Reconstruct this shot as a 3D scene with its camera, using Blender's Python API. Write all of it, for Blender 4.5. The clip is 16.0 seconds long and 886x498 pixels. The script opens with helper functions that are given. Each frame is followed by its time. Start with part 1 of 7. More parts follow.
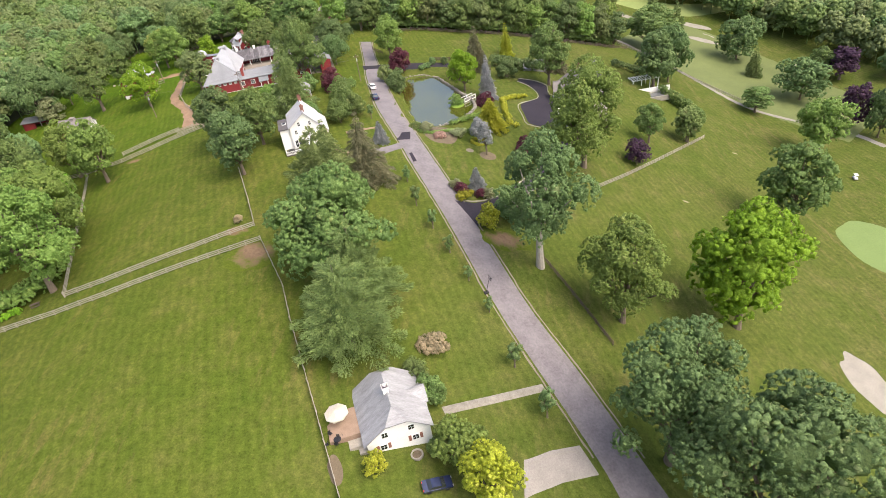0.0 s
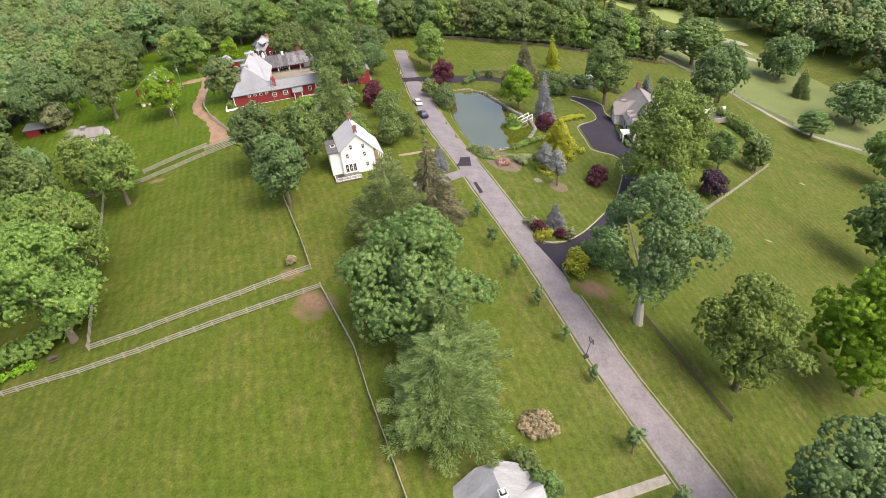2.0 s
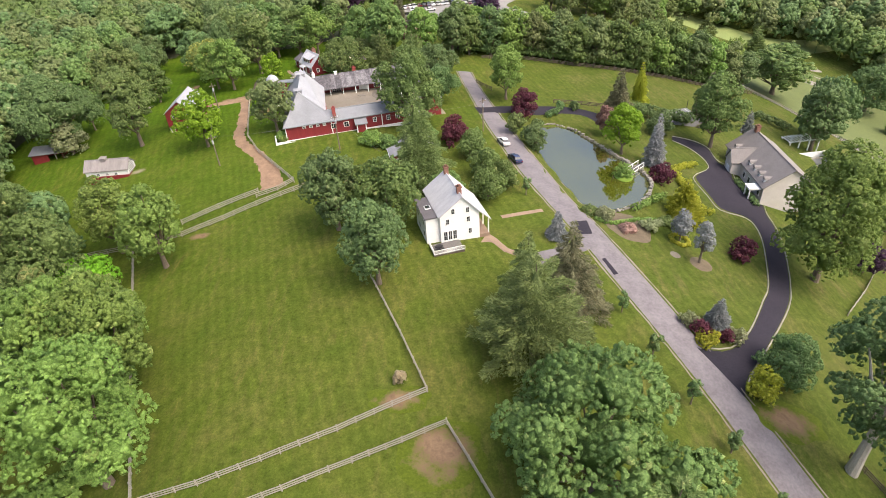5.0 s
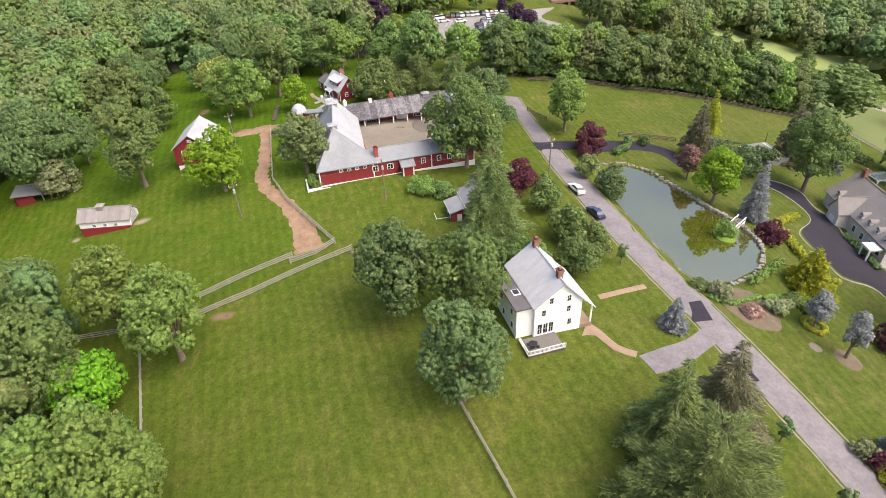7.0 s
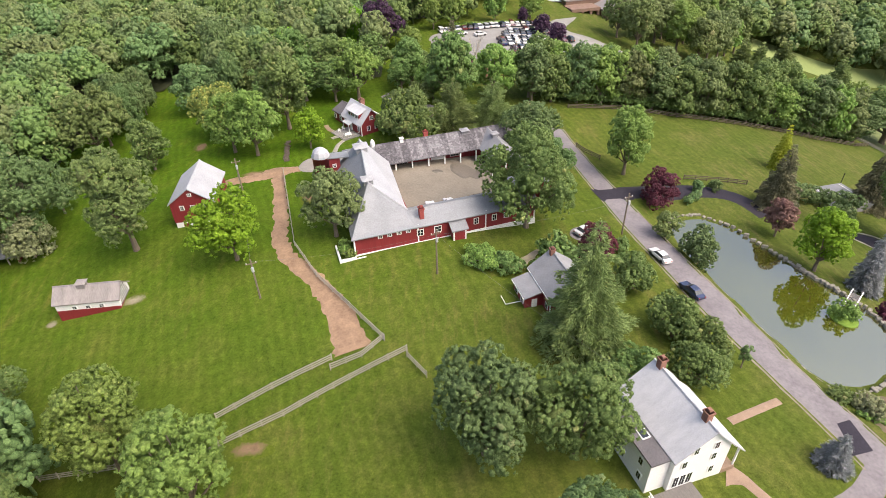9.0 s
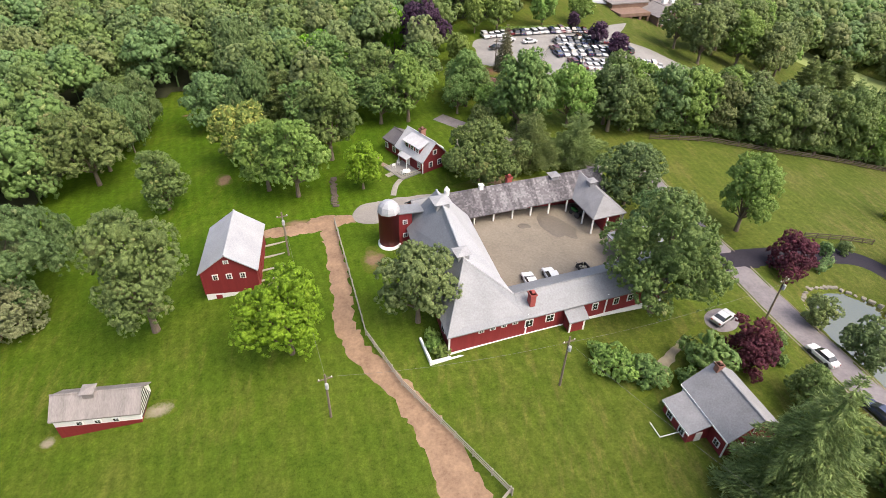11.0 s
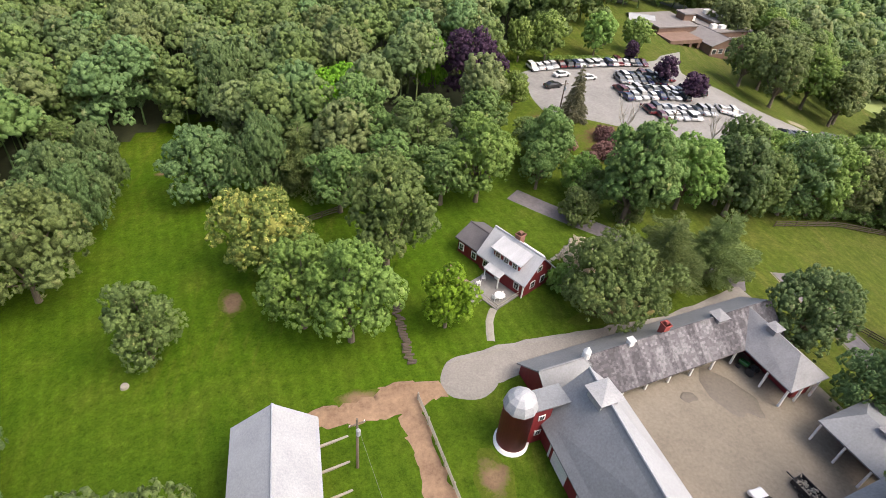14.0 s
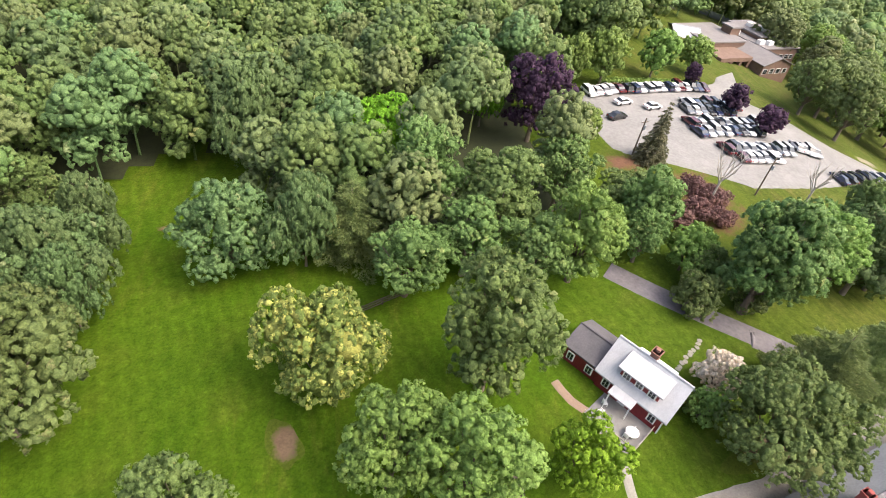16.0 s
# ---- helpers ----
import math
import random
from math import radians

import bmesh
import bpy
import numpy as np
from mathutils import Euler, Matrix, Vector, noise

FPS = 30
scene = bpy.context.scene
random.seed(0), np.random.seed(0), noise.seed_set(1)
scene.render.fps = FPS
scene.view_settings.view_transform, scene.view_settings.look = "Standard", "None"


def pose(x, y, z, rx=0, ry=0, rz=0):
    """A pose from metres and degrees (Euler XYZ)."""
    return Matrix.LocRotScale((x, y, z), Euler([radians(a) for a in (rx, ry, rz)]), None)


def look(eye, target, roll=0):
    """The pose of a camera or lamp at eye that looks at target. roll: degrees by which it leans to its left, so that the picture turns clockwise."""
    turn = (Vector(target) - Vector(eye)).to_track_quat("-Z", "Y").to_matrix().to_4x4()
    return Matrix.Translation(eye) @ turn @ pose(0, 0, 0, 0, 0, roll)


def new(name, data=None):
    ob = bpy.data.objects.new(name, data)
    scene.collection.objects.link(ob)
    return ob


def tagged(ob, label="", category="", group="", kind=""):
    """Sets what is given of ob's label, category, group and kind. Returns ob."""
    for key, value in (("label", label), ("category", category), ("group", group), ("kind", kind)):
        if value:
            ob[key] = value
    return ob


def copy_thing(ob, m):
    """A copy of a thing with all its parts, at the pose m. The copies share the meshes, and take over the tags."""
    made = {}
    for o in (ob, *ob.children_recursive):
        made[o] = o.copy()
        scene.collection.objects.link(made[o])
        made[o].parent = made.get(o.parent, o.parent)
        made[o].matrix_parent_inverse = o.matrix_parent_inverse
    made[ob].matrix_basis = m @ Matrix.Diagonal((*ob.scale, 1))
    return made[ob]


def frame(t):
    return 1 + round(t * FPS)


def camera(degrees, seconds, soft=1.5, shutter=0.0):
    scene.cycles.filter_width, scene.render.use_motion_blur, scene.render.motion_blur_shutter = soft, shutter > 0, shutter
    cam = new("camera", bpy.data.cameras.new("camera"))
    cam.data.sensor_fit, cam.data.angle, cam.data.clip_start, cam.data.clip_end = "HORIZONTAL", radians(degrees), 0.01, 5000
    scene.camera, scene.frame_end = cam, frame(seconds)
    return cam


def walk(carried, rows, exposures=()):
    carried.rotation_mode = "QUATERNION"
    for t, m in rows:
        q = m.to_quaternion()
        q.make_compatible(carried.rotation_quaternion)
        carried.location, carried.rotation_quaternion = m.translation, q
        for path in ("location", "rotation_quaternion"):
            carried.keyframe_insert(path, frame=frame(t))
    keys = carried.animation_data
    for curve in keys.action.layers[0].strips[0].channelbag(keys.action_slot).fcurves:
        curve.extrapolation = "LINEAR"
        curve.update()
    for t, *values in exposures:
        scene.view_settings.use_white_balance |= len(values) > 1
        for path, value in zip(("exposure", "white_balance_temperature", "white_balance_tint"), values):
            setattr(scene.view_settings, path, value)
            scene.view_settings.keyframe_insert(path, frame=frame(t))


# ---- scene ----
cam = camera(75.0, 16.0, soft=0.6)
PATH = [
    (0, (-0.43, 0.44, 68.01), (-1.227, 8.655, 62.368), -8.39),
    (0.5, (-5.06, 4.77, 68.35), (-5.744, 12.988, 62.687), -7.79),
    (1, (-9.89, 9.20, 68.73), (-10.504, 17.418, 63.062), -7.15),
    (1.5, (-14.90, 13.95, 68.75), (-15.491, 22.171, 63.084), -6.53),
    (2, (-19.58, 18.69, 68.71), (-20.129, 26.909, 63.048), -6.14),
    (2.5, (-23.81, 23.56, 68.77), (-24.286, 31.784, 63.102), -5.86),
    (3, (-27.97, 28.54, 68.96), (-28.412, 36.766, 63.297), -5.51),
    (3.5, (-32.50, 33.61, 69.32), (-32.989, 41.829, 63.648), -4.82),
    (4, (-36.62, 38.81, 69.48), (-37.096, 47.022, 63.797), -4.37),
    (6.5, (-55.79, 69.69, 69.21), (-56.062, 77.878, 63.484), -2.98),
    (7, (-59.80, 76.66, 69.17), (-60.028, 84.851, 63.439), -2.80),
    (7.5, (-63.41, 83.02, 69.39), (-63.591, 91.196, 63.627), -2.47),
    (8, (-66.92, 89.79, 69.62), (-67.025, 97.943, 63.833), -2.17),
    (8.5, (-70.34, 96.67, 69.96), (-70.291, 104.803, 64.146), -2.00),
    (9, (-74.33, 103.01, 70.48), (-74.171, 111.120, 64.629), -1.53),
    (11.5, (-97.01, 138.71, 69.15), (-96.334, 146.603, 63.046), 2.43),
    (12, (-100.49, 146.07, 68.45), (-99.638, 153.927, 62.327), 3.07),
    (12.5, (-103.52, 153.24, 67.76), (-102.534, 161.075, 61.633), 3.63),
    (13, (-106.56, 160.39, 67.35), (-105.435, 168.200, 61.206), 4.44),
    (13.5, (-109.63, 167.43, 67.05), (-108.378, 175.202, 60.880), 5.35),
    (14, (-112.66, 174.18, 66.77), (-111.252, 181.898, 60.576), 6.18),
    (14.5, (-115.77, 180.78, 66.46), (-114.146, 188.436, 60.229), 7.07),
    (15, (-119.34, 187.20, 66.24), (-117.559, 194.778, 59.957), 8.11),
    (15.5, (-122.84, 194.11, 65.62), (-120.956, 201.605, 59.274), 9.18),
    (16, (-126.09, 200.56, 64.84), (-124.128, 208.001, 58.447), 10.19),
]
EXPOSE = [(0.0, 1.12), (4.0, 1.05), (6.5, 1.12), (9.0, 1.08), (11.5, 1.02), (12.5, 0.95), (14.5, 0.98), (15.0, 1.05), (16.0, 1.38)]
walk(cam, [(t, look(eye, target, roll)) for t, eye, target, roll in PATH], EXPOSE)

# ---- light ----
world = bpy.data.worlds.new("sky_world")
scene.world = world
world.use_nodes = True
wt = world.node_tree
sky = wt.nodes.new("ShaderNodeTexSky")
sky.sky_type, sky.sun_disc = "NISHITA", False
sky.sun_elevation, sky.sun_rotation = radians(54.6), radians(122)
sky.air_density, sky.dust_density, sky.ozone_density = 1.0, 8.0, 1.0
wt.links.new(sky.outputs[0], wt.nodes["Background"].inputs[0])
wt.nodes["Background"].inputs[1].default_value = 0.165
sun = new("sun", bpy.data.lights.new("sun", "SUN"))
sun.data.energy, sun.data.angle, sun.data.color = 0.42, radians(65), (1.0, 0.95, 0.88)
sun.matrix_world = look((60, -38, 100), (0, 0, 0))

# ---- the lie of the land ----
HILL = (6.38, 4.08, -5.70, 8.04, -0.27, -28.86, 1.76, 6.74, 1.68, -43.53, 3.98, 2.01, 7.88, -7.38, 17.62)
BUMP = (-0.2, -0.7, -1.0, -0.2, 0.3, -1.4, -1.8, -0.5, -0.7, -2.2, -2.3, 0.8, 2.0, 1.1, -1.1, -0.8, 1.3, 0.9, -0.4, 1.4, -1.7, 0.9, 0.1, -0.5, -0.8, 2.2, -0.2, -0.6, -2.5, -1.1, 0.8, 0.6, -3.7, -0.7, 0.9, 1.6, 1.7, 1.0, -0.6, -1.7, -1.0, -1.6, -1.9, -0.7, 0.7, 1.7, 0.5, -0.6, -0.1, -0.3, -0.7, -1.2, -1.2, -1.0, -1.0, -0.4)
BX, BY = np.arange(-170, 131, 50.0), np.arange(60, 341, 40.0)
CEN = np.array([(a, b) for a in BX for b in BY])


def soft_clip(v, lo, hi, s=25.0):
    v = lo + s * np.logaddexp(0, (np.asarray(v, float) - lo) / s)
    return hi - s * np.logaddexp(0, (hi - v) / s)


def natural(x, y):
    """Height of the ground at x, y, before anything was dug."""
    x, y = np.asarray(x, float), np.asarray(y, float)
    u, v = (soft_clip(x, -180, 120) + 20) / 150, (soft_clip(y, 40, 380) - 200) / 170
    h, n = 0.0, 0
    for i in range(5):
        for j in range(5 - i):
            h, n = h + HILL[n] * u**i * v**j, n + 1
    h = h + np.exp(-((x[..., None] - CEN[:, 0]) ** 2 + (y[..., None] - CEN[:, 1]) ** 2) / 2888.0) @ np.array(BUMP)
    far = np.clip((np.hypot(x + 40, y - 170) - 240) / 420, 0, 1)
    rise = far * far * (3 - 2 * far)
    return h + rise * np.where(x > 60, 46, 40)


# pond: outline as radii round its middle
PX, PY, PZ = -13.4, 179.2, 3.1
POND_R = (9.6, 9.0, 8.7, 8.7, 9.0, 9.6, 10.7, 12.5, 15.6, 21.0, 25.2, 26.4, 24.6, 19.6, 15.0, 12.3, 10.9, 10.0, 9.5, 9.3, 9.4, 9.8, 10.5, 11.6, 13.4, 16.8, 21.1, 22.3, 21.4, 20.4, 19.0, 17.4, 16.0, 13.9, 12.2, 10.6)


def pond_radius(a):
    n = len(POND_R)
    return np.interp(np.mod(a, 2 * math.pi), np.arange(n + 1) * 2 * math.pi / n, POND_R + POND_R[:1])


def ground_z(x, y):
    """Height of the finished ground, with the pond dug out."""
    x, y = np.asarray(x, float), np.asarray(y, float)
    h = natural(x, y)
    d = np.hypot(x - PX, y - PY) / pond_radius(np.arctan2(y - PY, x - PX))
    k = np.clip((1.35 - d) / 0.35, 0, 1)
    h = h * (1 - k) + (PZ + 0.25) * k
    return np.where(d < 1.0, np.minimum(h, PZ + 0.25 - np.clip((1.0 - d) * 9, 0, 1.2)), h)


def gz(x, y):
    return float(ground_z(x, y))


# ---- materials ----
def material(name, rough=0.7, metal=0.0):
    m = bpy.data.materials.new(name)
    m.use_nodes = True
    b = m.node_tree.nodes["Principled BSDF"]
    b.inputs["Roughness"].default_value, b.inputs["Metallic"].default_value = rough, metal
    return m, m.node_tree, b


def node(nt, kind, **sockets):
    n = nt.nodes.new(kind)
    for k, v in sockets.items():
        n.inputs[k.replace("_", " ")].default_value = v
    return n


def noise_at(nt, scale, detail=4.0, rough=0.6, coords="Object", stretch=None):
    tc = nt.nodes.new("ShaderNodeTexCoord")
    n = node(nt, "ShaderNodeTexNoise", Scale=scale, Detail=detail, Roughness=rough)
    if stretch:
        mp = nt.nodes.new("ShaderNodeMapping")
        mp.inputs["Scale"].default_value = stretch
        nt.links.new(tc.outputs[coords], mp.inputs[0])
        nt.links.new(mp.outputs[0], n.inputs["Vector"])
    else:
        nt.links.new(tc.outputs[coords], n.inputs["Vector"])
    return n.outputs["Fac"]


def ramp(nt, fac, stops):
    r = nt.nodes.new("ShaderNodeValToRGB")
    while len(r.color_ramp.elements) < len(stops):
        r.color_ramp.elements.new(0.5)
    for e, (p, c) in zip(r.color_ramp.elements, stops):
        e.position, e.color = p, (*c, 1) if len(c) == 3 else c
    nt.links.new(fac, r.inputs[0])
    return r.outputs[0]


def mix(nt, fac, a, b, how="MIX"):
    m = nt.nodes.new("ShaderNodeMix")
    m.data_type, m.blend_type = "RGBA", how
    for sock, v in ((m.inputs[0], fac), (m.inputs[6], a), (m.inputs[7], b)):
        if isinstance(v, bpy.types.NodeSocket):
            nt.links.new(v, sock)
        elif isinstance(v, (int, float)):
            sock.default_value = v
        else:
            sock.default_value = (*v, 1)
    return m.outputs[2]


def bump(nt, b, fac, strength=0.3, dist=0.05):
    n = node(nt, "ShaderNodeBump", Strength=strength, Distance=dist)
    nt.links.new(fac, n.inputs["Height"])
    nt.links.new(n.outputs[0], b.inputs["Normal"])


def stained(name, dark, light, scale=0.8, fine=12.0, rough=0.75, metal=0.0, coords="Object", stretch=None, relief=0.25):
    """A weathered surface: broad stains, fine grain and a light relief."""
    m, nt, b = material(name, rough, metal)
    broad = ramp(nt, noise_at(nt, scale, 5, 0.6, coords, stretch), [(0.3, dark), (0.7, light)])
    grain = noise_at(nt, fine, 3, 0.7, coords, stretch)
    col = mix(nt, 0.35, broad, ramp(nt, grain, [(0.25, tuple(c * 0.55 for c in dark)), (0.75, tuple(min(1, c * 1.25) for c in light))]))
    nt.links.new(col, b.inputs["Base Color"])
    bump(nt, b, grain, relief, 0.03)
    return m


def leafy(name, dark, light, odd, shine=0.55, glow=0.32, rare=0.95):
    """Foliage: every tuft of leaves has its own shade, every plant its own cast."""
    m, nt, b = material(name, shine)
    dark, light, odd = ((LEAF_GAIN * 1.17 * c[0], LEAF_GAIN * c[1], LEAF_GAIN * 1.36 * c[2]) for c in (dark, light, odd))
    dark = tuple(0.5 * a + 0.5 * b for a, b in zip(dark, light))
    geo, info = nt.nodes.new("ShaderNodeNewGeometry"), nt.nodes.new("ShaderNodeObjectInfo")
    col = ramp(nt, geo.outputs["Random Per Island"], [(0.0, dark), (min(0.6, rare - 0.1), light), (rare, light), (1.0, odd)])
    hsv = nt.nodes.new("ShaderNodeHueSaturation")
    mr = node(nt, "ShaderNodeMapRange", To_Min=0.485, To_Max=0.515)
    mv = node(nt, "ShaderNodeMapRange", To_Min=0.84, To_Max=1.16)
    nt.links.new(info.outputs["Random"], mr.inputs[0]), nt.links.new(info.outputs["Random"], mv.inputs[0])
    nt.links.new(mr.outputs[0], hsv.inputs["Hue"]), nt.links.new(mv.outputs[0], hsv.inputs["Value"])
    nt.links.new(col, hsv.inputs["Color"])
    broad = noise_at(nt, 0.3, 3, 0.55, "Object")
    tone = mix(nt, 1.0, hsv.outputs[0], ramp(nt, broad, [(0.3, (0.84, 0.87, 0.82)), (0.7, (1.16, 1.12, 1.06))]), "MULTIPLY")
    fine = noise_at(nt, 4.2, 4, 0.72, "Object")
    tone = mix(nt, 1.0, tone, ramp(nt, fine, [(0.33, (0.55, 0.58, 0.55)), (0.67, (1.38, 1.36, 1.34))]), "MULTIPLY")
    nt.links.new(tone, b.inputs["Base Color"])
    bump(nt, b, fine, 0.85, 0.22)
    thin = nt.nodes.new("ShaderNodeBsdfTranslucent")
    nt.links.new(tone, thin.inputs[0])
    both = node(nt, "ShaderNodeMixShader", Fac=glow)
    out = nt.nodes["Material Output"]
    nt.links.new(b.outputs[0], both.inputs[1]), nt.links.new(thin.outputs[0], both.inputs[2]), nt.links.new(both.outputs[0], out.inputs[0])
    b.inputs["Specular IOR Level"].default_value = 0.25
    return m


LEAF_GAIN = 2.08


def grass_material():
    m, nt, b = material("grass", 0.9)
    broad = ramp(nt, noise_at(nt, 0.022, 4, 0.6), [(0.32, (0.060, 0.096, 0.008)), (0.5, (0.075, 0.104, 0.011)), (0.68, (0.097, 0.112, 0.017))])
    mid = ramp(nt, noise_at(nt, 0.13, 7, 0.7), [(0.3, (0.051, 0.087, 0.008)), (0.5, (0.075, 0.104, 0.011)), (0.7, (0.116, 0.120, 0.023))])
    col = mix(nt, 0.6, broad, mid)
    dry = ramp(nt, noise_at(nt, 0.5, 6, 0.75, "Object", (1.0, 0.22, 1.0)), [(0.50, (0, 0, 0)), (0.72, (1, 1, 1))])
    where = ramp(nt, noise_at(nt, 0.035, 3, 0.5), [(0.42, (0.05, 0.05, 0.05)), (0.62, (0.85, 0.85, 0.85))])
    worn = mix(nt, 1.0, dry, where, "MULTIPLY")
    col = mix(nt, worn, col, (0.142, 0.124, 0.030))
    tc, sep = nt.nodes.new("ShaderNodeTexCoord"), nt.nodes.new("ShaderNodeSeparateXYZ")
    nt.links.new(tc.outputs["Object"], sep.inputs[0])
    lush = node(nt, "ShaderNodeMapRange", From_Min=120.0, From_Max=225.0)
    nt.links.new(sep.outputs[1], lush.inputs[0])
    west = node(nt, "ShaderNodeMapRange", From_Min=-50.0, From_Max=-105.0)
    nt.links.new(sep.outputs[0], west.inputs[0])
    rich = node(nt, "ShaderNodeMath")
    rich.operation = "MULTIPLY"
    nt.links.new(lush.outputs[0], rich.inputs[0]), nt.links.new(west.outputs[0], rich.inputs[1])
    col = mix(nt, 1.0, col, mix(nt, rich.outputs[0], (1.03, 1.0, 1.55), (0.78, 1.06, 0.60)), "MULTIPLY")
    pale = node(nt, "ShaderNodeMapRange", From_Min=-45.0, From_Max=5.0)
    nt.links.new(sep.outputs[0], pale.inputs[0])
    col = mix(nt, 1.0, col, mix(nt, pale.outputs[0], (1.0, 1.0, 1.0), (0.98, 0.95, 1.25)), "MULTIPLY")
    mown = nt.nodes.new("ShaderNodeMapping")
    mown.inputs["Rotation"].default_value = (0, 0, radians(-18))
    nt.links.new(tc.outputs["Object"], mown.inputs[0])
    wave = node(nt, "ShaderNodeTexWave", Scale=0.17, Distortion=7.0, Detail=4.0, Detail_Scale=0.25)
    nt.links.new(mown.outputs[0], wave.inputs["Vector"])
    col = mix(nt, 1.0, col, ramp(nt, wave.outputs["Fac"], [(0.1, (0.89, 0.90, 0.895)), (0.9, (1.01, 1.0, 1.005))]), "MULTIPLY")
    bits = ramp(nt, noise_at(nt, 1.1, 7, 0.8), [(0.66, (0, 0, 0)), (0.74, (0.75, 0.75, 0.75))])
    col = mix(nt, bits, col, (0.165, 0.160, 0.050))
    clump = noise_at(nt, 0.75, 5, 0.75)
    col = mix(nt, 1.0, col, ramp(nt, clump, [(0.3, (0.70, 0.74, 0.68)), (0.7, (1.28, 1.24, 1.22))]), "MULTIPLY")
    tuft = noise_at(nt, 2.6, 6, 0.85)
    col = mix(nt, 1.0, col, ramp(nt, tuft, [(0.30, (0.58, 0.61, 0.55)), (0.70, (1.42, 1.38, 1.34))]), "MULTIPLY")
    nt.links.new(col, b.inputs["Base Color"])
    bump(nt, b, tuft, 0.7, 0.2)
    b.inputs["Specular IOR Level"].default_value = 0.05
    return m


GRASS = grass_material()
LAWN = stained("fine_lawn", (0.10, 0.175, 0.015), (0.135, 0.215, 0.022), 0.08, 3.0, 0.9)
ROUGH = stained("pale_rough", (0.080, 0.105, 0.028), (0.125, 0.150, 0.045), 0.06, 1.5, 0.95)
GREEN = stained("putting_green", (0.11, 0.165, 0.045), (0.145, 0.205, 0.06), 0.1, 3.0, 0.9)
# mown grass with a break of sun painted in as a brighter base colour
FAIRWAY_SUNLIT = stained("sunlit_mown_fairway", (0.150, 0.195, 0.055), (0.215, 0.260, 0.085), 0.07, 1.5, 0.9)
ASPHALT_OLD = stained("old_asphalt", (0.115, 0.102, 0.112), (0.195, 0.178, 0.188), 0.35, 2.0, 0.9)
ASPHALT_NEW = stained("fresh_asphalt", (0.021, 0.019, 0.027), (0.034, 0.030, 0.041), 0.15, 3.0, 0.95)
ASPHALT_NEW.node_tree.nodes["Principled BSDF"].inputs["Specular IOR Level"].default_value = 0.2
CARPARK = stained("car_park_asphalt", (0.17, 0.162, 0.155), (0.25, 0.24, 0.23), 0.2, 1.5, 0.95)
GRAVEL = stained("gravel", (0.19, 0.175, 0.162), (0.27, 0.25, 0.23), 0.25, 4.0, 0.95)
YARD = stained("yard_sand", (0.145, 0.125, 0.098), (0.225, 0.196, 0.156), 0.14, 2.5, 0.95)
WET = stained("damp_sand", (0.10, 0.085, 0.068), (0.135, 0.115, 0.092), 0.3, 3.0, 0.6)
DIRT = stained("bare_earth", (0.155, 0.095, 0.06), (0.31, 0.205, 0.13), 0.5, 2.5, 0.95, relief=0.6)
SOIL = stained("mulch", (0.085, 0.068, 0.045), (0.15, 0.115, 0.075), 0.8, 4.0, 0.95)
SAND = stained("bunker_sand", (0.20, 0.185, 0.16), (0.28, 0.26, 0.225), 0.3, 5.0, 0.95)
STONE = stained("field_stone", (0.13, 0.118, 0.10), (0.28, 0.26, 0.225), 1.2, 6.0, 0.9)


def worn_material(name, dark, light):
    """Trodden ground: bare in the middle, breaking up into grass towards the rim."""
    m, nt, b = material(name, 0.95)
    tc = nt.nodes.new("ShaderNodeTexCoord")
    mp = nt.nodes.new("ShaderNodeMapping")
    mp.inputs["Location"].default_value, mp.inputs["Scale"].default_value = (-1, -1, 0), (2, 2, 0)
    ln = nt.nodes.new("ShaderNodeVectorMath")
    ln.operation = "LENGTH"
    nt.links.new(tc.outputs["Generated"], mp.inputs[0]), nt.links.new(mp.outputs[0], ln.inputs[0])
    add = node(nt, "ShaderNodeMath")
    wide = node(nt, "ShaderNodeMath")
    wide.operation = "MULTIPLY"
    wide.inputs[1].default_value = 1.7
    nt.links.new(noise_at(nt, 0.45, 7, 0.75), wide.inputs[0])
    nt.links.new(ln.outputs["Value"], add.inputs[0]), nt.links.new(wide.outputs[0], add.inputs[1])

    half = node(nt, "ShaderNodeMapRange", From_Min=1.15, From_Max=1.55)
    nt.links.new(add.outputs[0], half.inputs[0])

    soil = ramp(nt, noise_at(nt, 0.9, 6, 0.75), [(0.3, dark), (0.7, light)])
    tuft = noise_at(nt, 2.6, 6, 0.85)
    green = ramp(nt, tuft, [(0.30, (0.044, 0.064, 0.006)), (0.70, (0.104, 0.136, 0.014))])
    nt.links.new(mix(nt, half.outputs[0], soil, green), b.inputs["Base Color"])
    bump(nt, b, tuft, 0.7, 0.15)
    b.inputs["Specular IOR Level"].default_value = 0.15
    return m


WORN = worn_material("worn_ground", (0.13, 0.085, 0.055), (0.24, 0.165, 0.10))
WORN_RUST = worn_material("rust_ground", (0.10, 0.05, 0.032), (0.20, 0.105, 0.065))
WORN_SAND = worn_material("sandy_ground", (0.20, 0.17, 0.12), (0.30, 0.27, 0.20))
PAVER = stained("brick_paver", (0.19, 0.125, 0.09), (0.28, 0.20, 0.145), 0.8, 8.0, 0.85)
KERB = stained("kerb_stone", (0.20, 0.185, 0.155), (0.31, 0.29, 0.25), 1.0, 6.0, 0.85)
RED = stained("barn_red_boards", (0.155, 0.012, 0.016), (0.215, 0.022, 0.026), 0.5, 5.0, 0.65, stretch=(6, 6, 0.4))
BRICK = stained("brickwork", (0.17, 0.075, 0.055), (0.28, 0.14, 0.105), 1.2, 9.0, 0.85)
